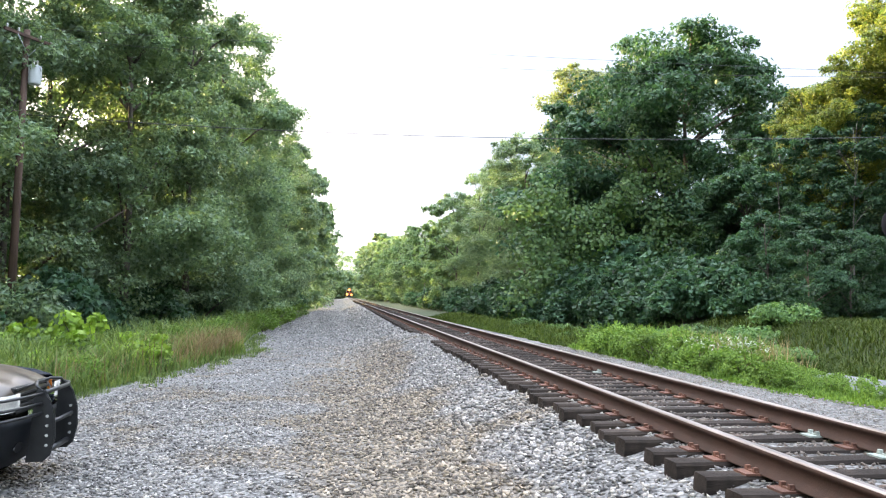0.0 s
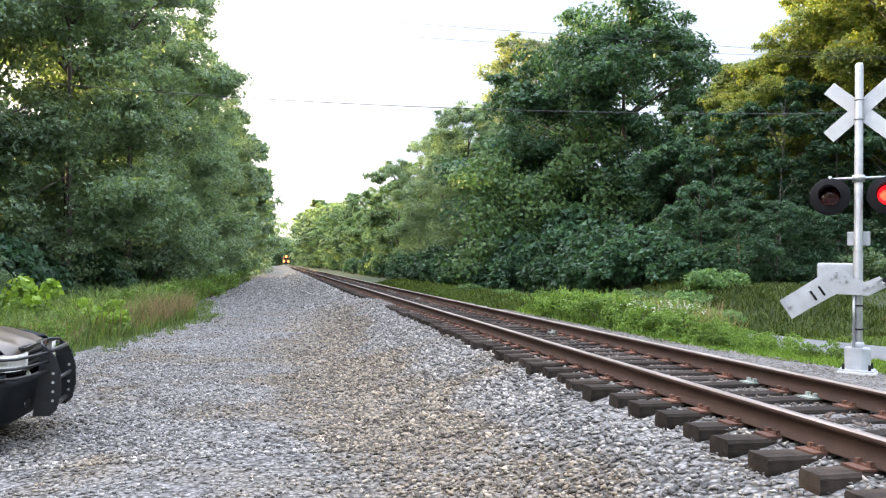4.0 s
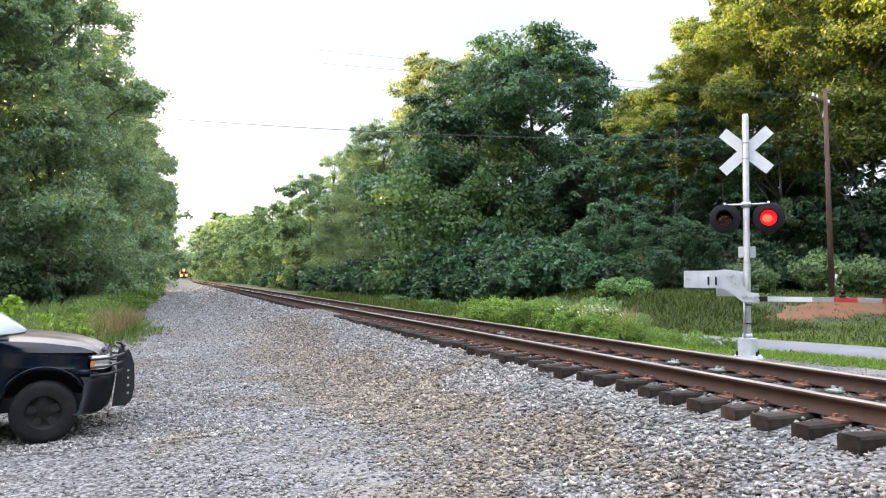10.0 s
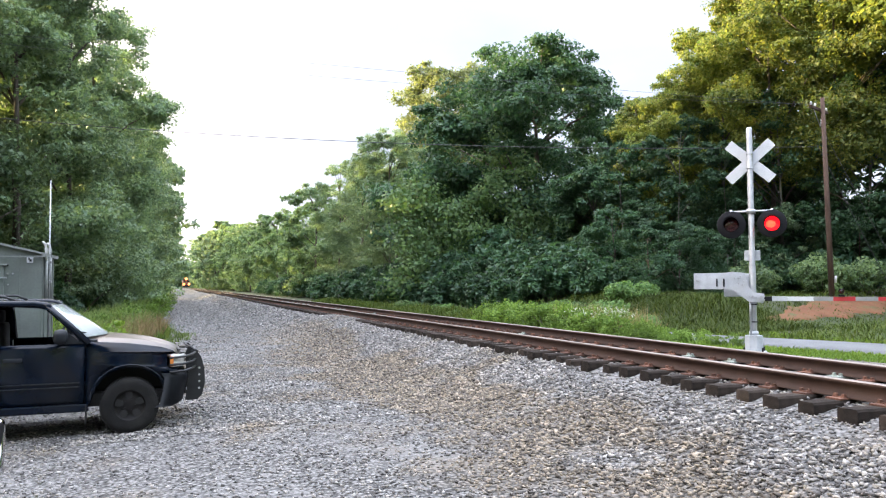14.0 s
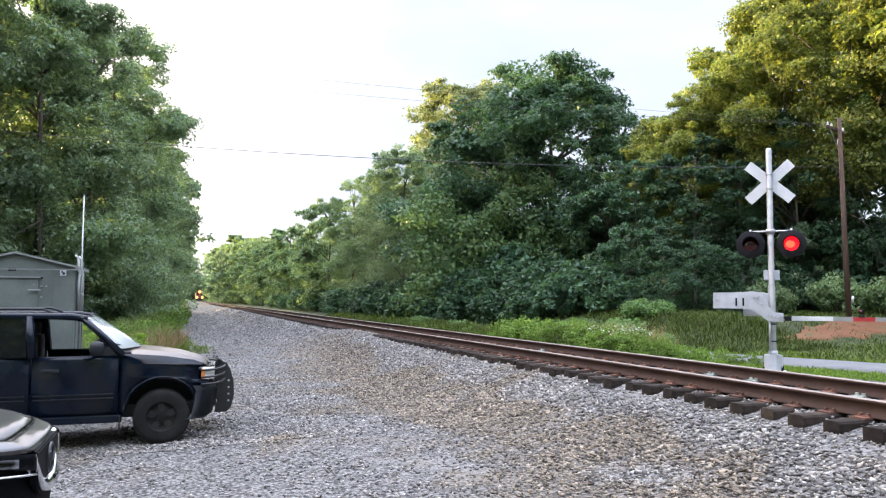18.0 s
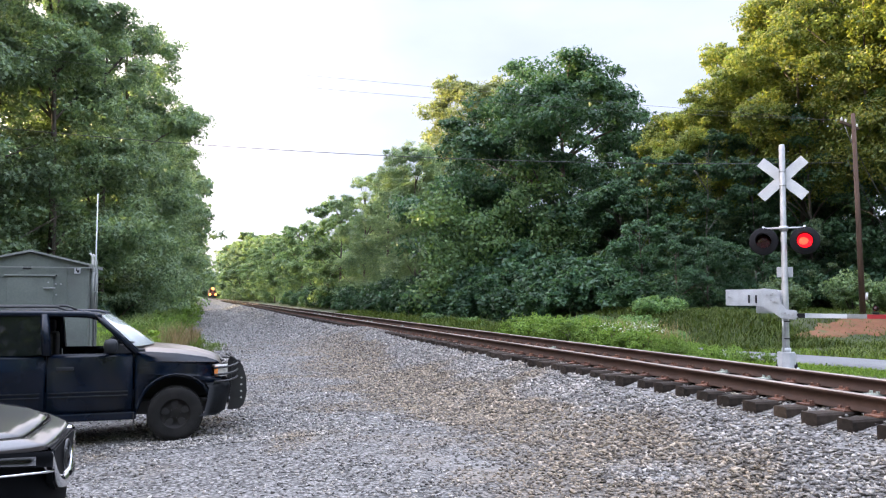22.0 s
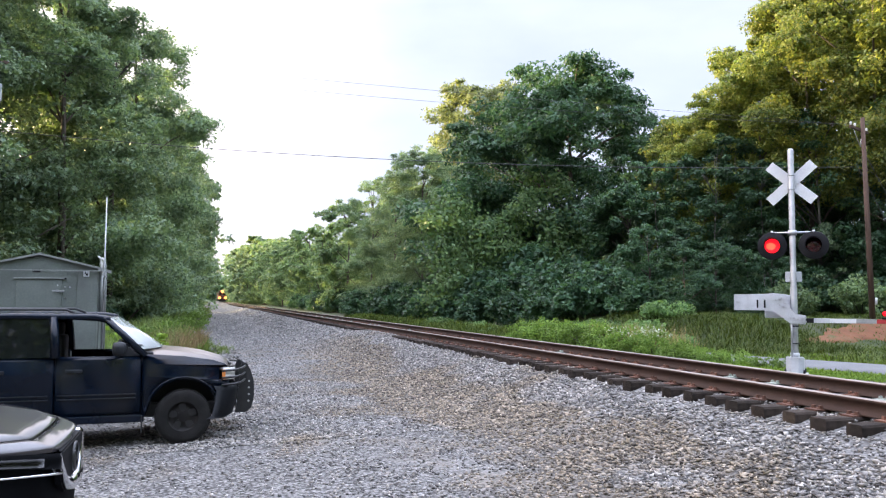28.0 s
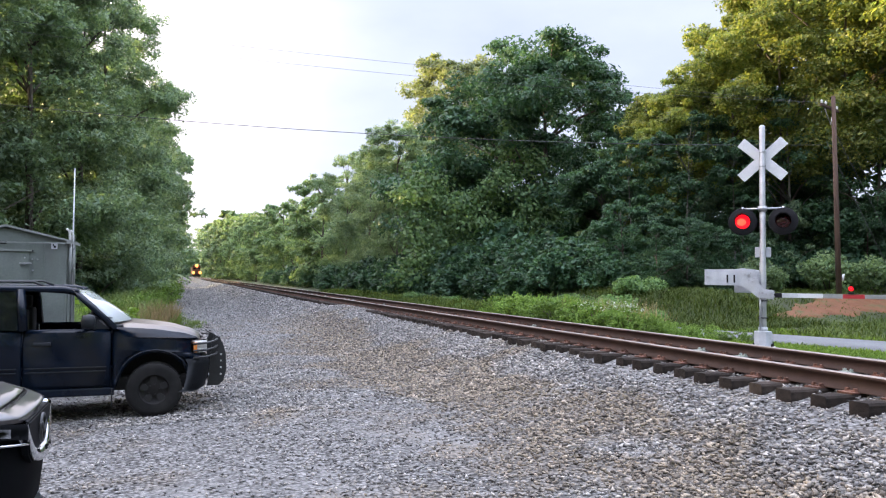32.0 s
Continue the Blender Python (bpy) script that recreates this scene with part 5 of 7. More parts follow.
def wheel(parent, x, y, r, width, out, rim_mat, holes=5, rim_r=0.55):
    """A wheel whose outer face looks along out (+1 or -1 in y)."""
    m = Matrix.Translation((x, y, r)) @ pose(0, 0, 0, 90 if out < 0 else -90, 0, 0)
    bm = bmesh.new()
    w = width / 2
    prof = [(r * rim_r, -w * 0.9), (r * 0.8, -w), (r * 0.93, -w * 0.92), (r, -w * 0.7), (r, w * 0.7), (r * 0.93, w * 0.92), (r * 0.8, w), (r * rim_r, w * 0.9)]
    lathe(bm, prof, 48, m, caps=False)
    wh = part("wheel", bm, M_TYRE, parent, "dusty black tyre on a dark rim")
    bm = bmesh.new()
    for i in range(44):
        a = 2 * math.pi * i / 44
        box(bm, r - 0.012, r + 0.006, -0.022, 0.022, -w * 0.78, -w * 0.1 if i % 2 else w * 0.3, 0, m @ pose(0, 0, 0, 0, 0, math.degrees(a)))
        box(bm, r - 0.012, r + 0.006, -0.022, 0.022, (w * 0.02 if i % 2 else w * 0.42), w * 0.78, 0, m @ pose(0, 0, 0, 0, 0, math.degrees(a)))
    part("tread", bm, M_TYRE, wh)
    bm = bmesh.new()
    lathe(bm, [(r * rim_r, w * 0.88), (r * rim_r * 0.95, w * 0.8), (r * rim_r * 0.88, w * 0.45), (r * 0.3, w * 0.55), (r * 0.2, w * 0.62), (r * 0.12, w * 0.66), (0.0, w * 0.66)], 40, m, caps=False)
    rim = part("rim", bm, rim_mat, wh)
    # rim holes as dark plates: the shade inside them is put in as colour
    for i in range(holes):
        bm = bmesh.new()
        a = 2 * math.pi * (i + 0.3) / holes
        plate(bm, [(0.055 * math.cos(b) * 1.35 + r * 0.4, 0.055 * math.sin(b) * 0.9) for b in np.linspace(0, 2 * math.pi, 13)[:-1]], 0.006, m @ pose(0, 0, 0, 0, 0, math.degrees(a)) @ Matrix.Translation((0, 0, w * 0.56)))
        part("rim_hole_shade", bm, M_DARK, rim)
    for i in range(5):
        bm = bmesh.new()
        a = 2 * math.pi * i / 5
        p0 = m @ Vector((r * 0.19 * math.cos(a), r * 0.19 * math.sin(a), w * 0.6))
        p1 = m @ Vector((r * 0.19 * math.cos(a), r * 0.19 * math.sin(a), w * 0.72))
        rod(bm, p0, p1, 0.012, n=6)
        part("lug_nut", bm, rim_mat, rim)
    return wh


def arch(cx, cz, r, n=11, a0=180, a1=0):
    return [(cx + r * math.cos(math.radians(a0 + (a1 - a0) * k / n)), cz + r * math.sin(math.radians(a0 + (a1 - a0) * k / n))) for k in range(n + 1)]


def curve_panel(bm, side):
    """Cuts a side panel into bands and bulges it."""
    for z in (0.48, 0.56, 0.64, 0.72, 0.8, 0.88, 0.96, 1.04, 1.12, 1.19):
        bmesh.ops.bisect_plane(bm, geom=list(bm.verts) + list(bm.edges) + list(bm.faces), plane_co=(0, 0, z), plane_no=(0, 0, 1))
    for v in bm.verts:
        t = (v.co.z - 0.9) / 0.42
        v.co.y -= side * (0.045 * t * t + 0.02 * max(0, t) ** 3)
    for f in bm.faces:
        f.smooth = True


# ---- old sport-utility truck: x forward from the front axle, y to its left ----
SUV_Z = float(land(-6.86, 9.97)) + 0.012
suv = thing("sport_utility_vehicle", Matrix.Translation((-6.85, 10.6, SUV_Z)) @ pose(0, 0, 0, 0, 0, 2) @ Matrix.Diagonal((1.017, 1.017, 1.017, 1)), "old dark navy sport utility with tan-sheened hood and black grille guard", "car")
R = 0.377
for side in (-1, 1):
    # lower side with wheel arches; the panel is set in rows of height so that it curves
    fender = [(0.5, 0.62), (0.62, 0.8), (0.62, 0.86), (0.46, 0.87), (0.46, 1.07), (0.6, 1.07), (0.56, 1.11), (0.4, 1.165), (0.0, 1.225), (-0.56, 1.265), (-0.56, 0.4), (-0.5, 0.4)] + arch(0, 0.42, 0.5, 12)
    bm = bmesh.new()
    plate(bm, fender, 0.07, Matrix.Translation((0, side * 0.93 + 0.035, 0)) @ pose(0, 0, 0, 90, 0, 0), 0.022)
    curve_panel(bm, side)
    fen = part("fender", bm, M_NAVY, suv)
    bm = bmesh.new()
    pts = [(x, side * 0.985, z) for x, z in arch(0, 0.42, 0.515, 16)]
    bent(bm, pts, 0.011, 6)
    part("arch_lip", bm, M_NAVY, fen)
    doors = (("front_door", -0.575, -1.665), ("rear_door", -1.68, -2.62))
    for nm, xa, xb in doors:
        bm = bmesh.new()
        if nm == "rear_door":
            pl = [(xa, 0.4), (xa, 1.24), (xb - 0.1, 1.24), (xb - 0.1, 0.98), (xb + 0.06, 0.78), (xb + 0.1, 0.4)]
        else:
            pl = [(xa, 0.4), (xa, 1.24), (xb, 1.24), (xb, 0.4)]
        plate(bm, pl, 0.07, Matrix.Translation((0, side * 0.935 + 0.035, 0)) @ pose(0, 0, 0, 90, 0, 0), 0.014)
        curve_panel(bm, side)
        d = part(nm, bm, M_NAVY, suv)
        bm = bmesh.new()
        box(bm, xb + 0.12, xb + 0.34, side * 0.965 - 0.02, side * 0.965 + 0.02, 1.02, 1.07, 0.015)
        part("door_handle", bm, M_PLASTIC, d)
        for z in (0.72, 0.665):
            bm = bmesh.new()
            box(bm, min(xa, xb) + 0.03, max(xa, xb) - 0.06, side * 0.972 - 0.008, side * 0.972 + 0.008, z - 0.007, z + 0.007, 0.003)
            part("trim_strip", bm, M_PLASTIC, d)
    rear = [(-2.73, 0.98), (-2.73, 1.24), (-4.05, 1.22), (-4.1, 0.55), (-3.54, 0.55)] + arch(-3.02, 0.42, 0.5, 12, 0, 180)[1:]
    bm = bmesh.new()
    plate(bm, rear, 0.07, Matrix.Translation((0, side * 0.935 + 0.035, 0)) @ pose(0, 0, 0, 90, 0, 0), 0.014)
    curve_panel(bm, side)
    part("quarter_panel", bm, M_NAVY, suv)
    bm = bmesh.new()
    box(bm, -2.5, -0.52, side * 0.9 - 0.06, side * 0.9 + 0.06, 0.32, 0.43, 0.02)
    part("rocker", bm, M_NAVY, suv)
    # greenhouse: pillars and rails lean inwards
    lean = pose(0, 0, 0, side * 11, 0, 0)

    def up(x, z, dy=0.0):
        return (x, side * (0.955 - 0.2 * (z - 1.24)) + dy, z)

    for nm, a, b, ra in (("a_pillar", (-0.52, 1.24), (-1.08, 1.78), 0.045), ("b_pillar", (-1.67, 1.22), (-1.72, 1.78), 0.06), ("c_pillar", (-2.68, 1.22), (-2.72, 1.78), 0.06), ("d_pillar", (-4.0, 1.2), (-3.85, 1.76), 0.08)):
        bm = bmesh.new()
        bent(bm, [up(*a), up((a[0] + b[0]) / 2 - (0.015 if nm == "a_pillar" else 0), (a[1] + b[1]) / 2 + (0.02 if nm == "a_pillar" else 0)), up(*b)], ra, 8)
        part(nm, bm, M_NAVY, suv)
    bm = bmesh.new()
    bent(bm, [up(-1.0, 1.745), up(-1.2, 1.785), up(-2.2, 1.795), up(-3.9, 1.77)], 0.045, 8)
    part("roof_rail_edge", bm, M_NAVY, suv)
    for nm, xa, xb, mat in (("rear_window", -1.74, -2.66, M_TINT), ("cargo_window", -2.76, -3.92, M_TINT)):
        bm = bmesh.new()
        lo, hi = 1.235, 1.755
        q = [(xa, lo), (xb, lo), (xb + 0.02, hi), (xa - 0.01, hi)]
        vs = [bm.verts.new(up(x, z, side * 0.004)) for x, z in q]
        ws = [bm.verts.new(up(x, z, -side * 0.004)) for x, z in q]
        bm.faces.new(vs)
        bm.faces.new(ws[::-1])
        for k in range(4):
            bm.faces.new((vs[k], ws[k], ws[(k + 1) % 4], vs[(k + 1) % 4]))
        part(nm, bm, mat, suv, "dark tinted side glass")
    # quarter light frame and mirror
    bm = bmesh.new()
    plate(bm, [(-0.6, 1.24), (-0.86, 1.24), (-0.86, 1.46)], 0.02, Matrix.Translation((0, side * 0.93 + 0.01, 0)) @ pose(0, 0, 0, 90, 0, 0), 0.004)
    part("sail_panel", bm, M_PLASTIC, suv)
    bm = bmesh.new()
    box(bm, -0.95, -0.77, side * 1.1 - 0.11, side * 1.1 + 0.11, 1.25, 1.45, 0.075)
    mir = part("mirror", bm, M_PLASTIC, suv, "black door mirror", smooth=True)
    bm = bmesh.new()
    box(bm, -0.9, -0.8, side * 0.98 - 0.08, side * 0.98 + 0.08, 1.27, 1.32, 0.015)
    part("mirror_arm", bm, M_PLASTIC, mir)
    for x in (0.0, -3.02):
        wheel(suv, x, side * 0.87, R, 0.25, side, M_RIM)
    bm = bmesh.new()
    box(bm, -0.56, -0.545, side * 0.9 - 0.09, side * 0.9 + 0.09, 0.16, 0.42, 0.004)
    part("mud_flap", bm, M_DARK, suv)
# hood, cowl, roof
bm = bmesh.new()
rows = []
for x, z, w in ((-0.58, 1.325, 0.9), (-0.3, 1.315, 0.9), (0.0, 1.285, 0.9), (0.3, 1.235, 0.89), (0.52, 1.17, 0.87), (0.64, 1.11, 0.84), (0.68, 1.05, 0.82)):
    rows.append([(x - 0.06 * abs(k) ** 2, w * k, z - 0.1 * abs(k) ** 4 + 0.012 * math.cos(k * 9)) for k in np.linspace(-1, 1, 17)])
slab(bm, rows, 0.03)
hood = part("hood", bm, M_HOOD, suv, "dull hood, coloured tan for the evening sky it reflects")
bm = bmesh.new()
rows = []
for x, z in ((-1.02, 1.765), (-1.15, 1.8), (-1.6, 1.83), (-2.4, 1.84), (-3.3, 1.83), (-3.92, 1.79)):
    rows.append([(x, 0.85 * k, z - 0.045 * abs(k) ** 3) for k in np.linspace(-1, 1, 13)])
slab(bm, rows, 0.03)
roof = part("roof", bm, M_NAVY, suv)
for side in (-1, 1):
    bm = bmesh.new()
    bent(bm, [(-1.45, side * 0.6, 1.82), (-1.6, side * 0.6, 1.885), (-3.4, side * 0.6, 1.885), (-3.55, side * 0.6, 1.82)], 0.018, 6)
    part("roof_rack", bm, M_BAR, roof)
bm = bmesh.new()
rows = [[(-0.56 + 0.26 * (1 - k * k), 0.86 * k, 1.335) for k in np.linspace(-1, 1, 9)], [(-0.8 + 0.2 * (1 - k * k), 0.82 * k, 1.55) for k in np.linspace(-1, 1, 9)], [(-1.05 + 0.12 * (1 - k * k), 0.76 * k, 1.77) for k in np.linspace(-1, 1, 9)]]
slab(bm, rows, 0.008)
part("windshield", bm, M_WIND, suv, "clear windshield reflecting bright sky")
for y in (-0.45, 0.2):
    bm = bmesh.new()
    bent(bm, [(-0.5, y, 1.355), (-0.56, y - 0.25, 1.375), (-0.62, y - 0.5, 1.4)], 0.01, 5)
    part("wiper", bm, M_BAR, suv)
bm = bmesh.new()
box(bm, -0.66, -0.42, -0.86, 0.86, 1.2, 1.29, 0.02)
part("cowl", bm, M_PLASTIC, suv)
bm = bmesh.new()
box(bm, -4.08, -3.98, -0.9, 0.9, 0.5, 1.25, 0.04)
box(bm, -4.05, -3.85, -0.84, 0.84, 1.2, 1.8, 0.04)
part("tailgate", bm, M_NAVY, suv)
bm = bmesh.new()
box(bm, -4.0, 0.45, -0.78, 0.78, 0.36, 0.55, 0.03)
part("floor_pan", bm, M_DARK, suv)
bm = bmesh.new()
box(bm, -0.56, 0.45, -0.62, 0.62, 0.55, 1.06, 0.05)
part("engine_bay", bm, M_DARK, suv)
for y in (-0.42, 0.42):
    bm = bmesh.new()
    box(bm, -1.75, -1.25, y - 0.24, y + 0.24, 0.8, 0.98, 0.06)
    box(bm, -1.85, -1.68, y - 0.24, y + 0.24, 0.95, 1.5, 0.06)
    box(bm, -1.84, -1.72, y - 0.12, y + 0.12, 1.5, 1.68, 0.04)
    part("seat", bm, M_SEAT, suv)
bm = bmesh.new()
lathe(bm, [(0.17, -0.012), (0.185, 0.0), (0.17, 0.012), (0.16, 0.0), (0.17, -0.012)], 24, Matrix.Translation((-1.0, 0.42, 1.25)) @ pose(0, 0, 0, 0, -65, 0), caps=False)
part("steering_wheel", bm, M_SEAT, suv)
bm = bmesh.new()
box(bm, -0.95, -0.6, -0.84, 0.84, 1.0, 1.27, 0.04)
part("dashboard", bm, M_SEAT, suv)
# front face
bm = bmesh.new()
rows = []
for z, xo in ((0.33, 0.66), (0.38, 0.73), (0.55, 0.77), (0.72, 0.79), (0.8, 0.75)):
    half = [(0.0, 0.0), (0.0, 0.3), (-0.01, 0.55), (-0.035, 0.75), (-0.09, 0.88), (-0.16, 0.965), (-0.24, 1.0), (-0.34, 1.0)]
    rows.append([(xo + a, -b, z) for a, b in half[::-1]] + [(xo + a, b, z) for a, b in half[1:]])
loft(bm, rows)
b2 = bmesh.ops.solidify(bm, geom=list(bm.faces), thickness=0.04)
part("front_bumper", bm, M_PLASTIC, suv, "dull black plastic bumper")
for y in (-0.62, 0.62):
    bm = bmesh.new()
    plate(bm, [(0.11 * math.cos(a), 0.05 * math.sin(a)) for a in np.linspace(0, 2 * math.pi, 17)[:-1]], 0.01, Matrix.Translation((0.752, y, 0.52)) @ pose(0, 0, 0, 90, 0, 90))
    part("bumper_vent", bm, M_GLOSS, suv)
bm = bmesh.new()
box(bm, 0.5, 0.66, -0.52, 0.52, 0.8, 1.1, 0.03)
gr = part("grille", bm, M_DARK, suv)
for z in (0.84, 0.9, 0.96, 1.02, 1.08):
    bm = bmesh.new()
    box(bm, 0.66, 0.685, -0.5, 0.5, z - 0.012, z + 0.012, 0.005)
    part("grille_bar", bm, M_BAR, gr)
for side in (-1, 1):
    bm = bmesh.new()
    rows = []
    for z in (0.885, 0.97, 1.055):
        rows.append([(px, side * py, z) for px, py in ((0.73, 0.54), (0.73, 0.66), (0.725, 0.76), (0.705, 0.84), (0.67, 0.905), (0.62, 0.955), (0.56, 0.985), (0.535, 0.99))])
    loft(bm, rows)
    bmesh.ops.solidify(bm, geom=list(bm.faces), thickness=0.03)
    hl = part("headlight", bm, M_LAMPG, suv, "large clear headlight")
    bm = bmesh.new()
    box(bm, 0.52, 0.57, side * 0.985 - 0.014, side * 0.985 + 0.014, 0.89, 1.03, 0.006)
    part("amber_marker", bm, M_AMBER, hl, "amber corner marker")
# grille guard
guard = new("grille_guard")
guard.parent = suv
tagged(guard, "black steel grille guard with drilled uprights")
for y in (-0.4, 0.4):
    bm = bmesh.new()
    out = [(0.76, 0.33), (0.93, 0.33), (1.0, 0.4), (1.04, 0.58), (1.03, 0.8), (0.98, 0.97), (0.91, 1.07), (0.85, 1.08), (0.81, 0.98), (0.81, 0.75), (0.78, 0.48)]
    plate(bm, out, 0.03, Matrix.Translation((0, y + 0.015, 0)) @ pose(0, 0, 0, 90, 0, 0), 0.008)
    part("upright", bm, M_BAR, guard)
    # drilled holes as pale discs: the brightness in them is painted on
    for z in (0.5, 0.6, 0.7, 0.8):
        for s in (-1, 1):
            bm = bmesh.new()
            rod(bm, (0.95 + 0.008, y + s * 0.014, z), (0.958, y + s * 0.0175, z), 0.016, n=10)
            part("bright_hole_disc", bm, M_LAMPG, guard)
for x, z, r in ((0.92, 1.04, 0.024), (0.97, 0.72, 0.022), (0.93, 0.42, 0.03)):
    bm = bmesh.new()
    rod(bm, (x, -0.4, z), (x, 0.4, z), r)
    part("cross_bar", bm, M_BAR, guard)
for side in (-1, 1):
    for z in (1.03, 0.93, 0.83):
        bm = bmesh.new()
        bent(bm, [(0.9, side * 0.4, z), (0.83, side * 0.75, z), (0.72, side * 0.95, z - 0.01), (0.52, side * 1.0, z - 0.02)], 0.016, 8)
        part("brush_bar", bm, M_BAR, guard)
    bm = bmesh.new()
    bent(bm, [(0.89, side * 0.39, 1.05), (0.84, side * 0.4, 1.11), (0.78, side * 0.2, 1.13), (0.78, 0, 1.13)], 0.016, 8)
    part("top_hoop", bm, M_BAR, guard)

# ---- newer dark crossover, only its nose near ----
CX_Z = float(land(-8.5, 4.1)) + 0.01
cx = thing("crossover_car", Matrix.Translation((-7.53, 4.09, CX_Z)) @ Matrix.Diagonal((1.1, 1.1, 1.1, 1)), "glossy dark grey crossover with a chrome-winged mesh grille", "car")
H = (-0.055 - CX_Z) / 1.1  # height of the hood's front edge
bm = bmesh.new()
rows = []
HOOD = [(-1.35, 0.205, 0.84), (-1.0, 0.195, 0.84), (-0.7, 0.172, 0.84), (-0.45, 0.138, 0.84), (-0.25, 0.1, 0.83), (-0.142, 0.062, 0.823), (-0.128, 0.057, 0.822), (-0.1, 0.048, 0.82), (-0.03, 0.018, 0.81), (0.0, 0.0, 0.8)]


def sweep(y):
    """How far the hood's front edge falls back, sharply so over the headlights."""
    return 0.02 * min(1, abs(y) / 0.46) ** 2 + 0.5 * max(0, (abs(y) - 0.46) / 0.45) ** 1.5


for x, z, w in HOOD:
    rows.append([(x - (sweep(w * k) if x > -0.9 else 0.1 * abs(k) ** 3), w * k, H + z - 0.03 * k * k + 0.08 * max(0, abs(w * k) - 0.46) / 0.45 * min(1, max(0, (x + 1.2) / 0.9)) + 0.007 * math.exp(-((abs(k) - 0.62) / 0.16) ** 2)) for k in np.linspace(-1, 1, 33)])
slab(bm, rows[:6], 0.025)
part("hood", bm, M_BRONZE, cx, "sculpted glossy hood")
bm = bmesh.new()
slab(bm, rows[6:], 0.025)
part("grille_cap", bm, M_BRONZE, cx, "painted strip above the grille")


def nose(z, x0, bow, w, n=25):
    return [(x0 - bow * abs(k) ** 2.6, w * k, z) for k in np.linspace(-1, 1, n)]


bm = bmesh.new()
loft(bm, [nose(H - 0.05, -0.06, 0.36, 0.86), nose(H - 0.2, 0.0, 0.4, 0.9), nose(H - 0.42, 0.02, 0.36, 0.91), nose(H - 0.6, 0.0, 0.32, 0.9), nose(H - 0.72, -0.06, 0.3, 0.88)])
bmesh.ops.solidify(bm, geom=list(bm.faces), thickness=0.05)
bump_ = part("front_bumper", bm, M_SATIN, cx, smooth=True)
bm = bmesh.new()
plate(bm, [(-0.42, H - 0.03), (0.42, H - 0.03), (0.45, H - 0.1), (0.4, H - 0.24), (0.26, H - 0.32), (-0.26, H - 0.32), (-0.4, H - 0.24), (-0.45, H - 0.1)], 0.05, pose(-0.03, 0, 0, 90, 0, 90), 0.01)
grl = part("grille", bm, M_SATIN, cx, "black mesh grille")
for i in range(9):
    bm = bmesh.new()
    z = H - 0.06 - 0.026 * i
    w = 0.47 * ((z - H + 0.33) / 0.29) ** 0.25 - 0.06
    box(bm, 0.0, 0.012, -w, w, z - 0.004, z + 0.004)
    part("grille_bar", bm, M_PLASTIC, grl)
bm = bmesh.new()
lathe(bm, [(0.1, 0.0), (0.1, 0.012), (0.085, 0.02), (0.08, 0.012)], 28, Matrix.Translation((0.028, 0, H - 0.14)) @ pose(0, 0, 0, 0, 90, 0), caps=False)
bent(bm, [(0.04, -0.085, H - 0.09), (0.042, -0.03, H - 0.16), (0.042, 0.03, H - 0.16), (0.04, 0.085, H - 0.09)], 0.01, 6)
part("emblem", bm, M_BAR, grl, "plain dark ring emblem")
bm = bmesh.new()
rows = []
for k in np.linspace(-1, 1, 41):
    a = abs(k)
    y, z, w = 0.5 * k, H - 0.345 + 0.3 * a ** 2.8, 0.09 - 0.03 * a
    ny, nz = -0.84 * math.copysign(a ** 1.8, k), 0.5  # across the band, towards its inside
    q = math.hypot(ny, nz)
    ny, nz = ny / q, nz / q
    x = 0.055 - 0.05 * a * a
    rows.append([(x - 0.06, y, z), (x - 0.005, y + 0.05 * w * ny, z + 0.05 * w * nz), (x + 0.014, y + 0.3 * w * ny, z + 0.3 * w * nz), (x - 0.012, y + w * ny, z + w * nz), (x - 0.07, y + 1.05 * w * ny, z + 1.05 * w * nz), (x - 0.06, y, z)])
loft(bm, rows)
part("chrome_wing", bm, M_CHROME, cx, "broad chrome wing under the grille", smooth=True)
for side in (-1, 1):
    bm = bmesh.new()
    bent(bm, [(0.02 - 0.5 * t ** 1.5, side * (0.46 + 0.45 * t), H - 0.16 + 0.06 * t) for t in np.linspace(0, 1, 10)], [0.008] * 10, 6)
    part("chrome_strip", bm, M_CHROME, cx, "thin chrome strip under the headlight")
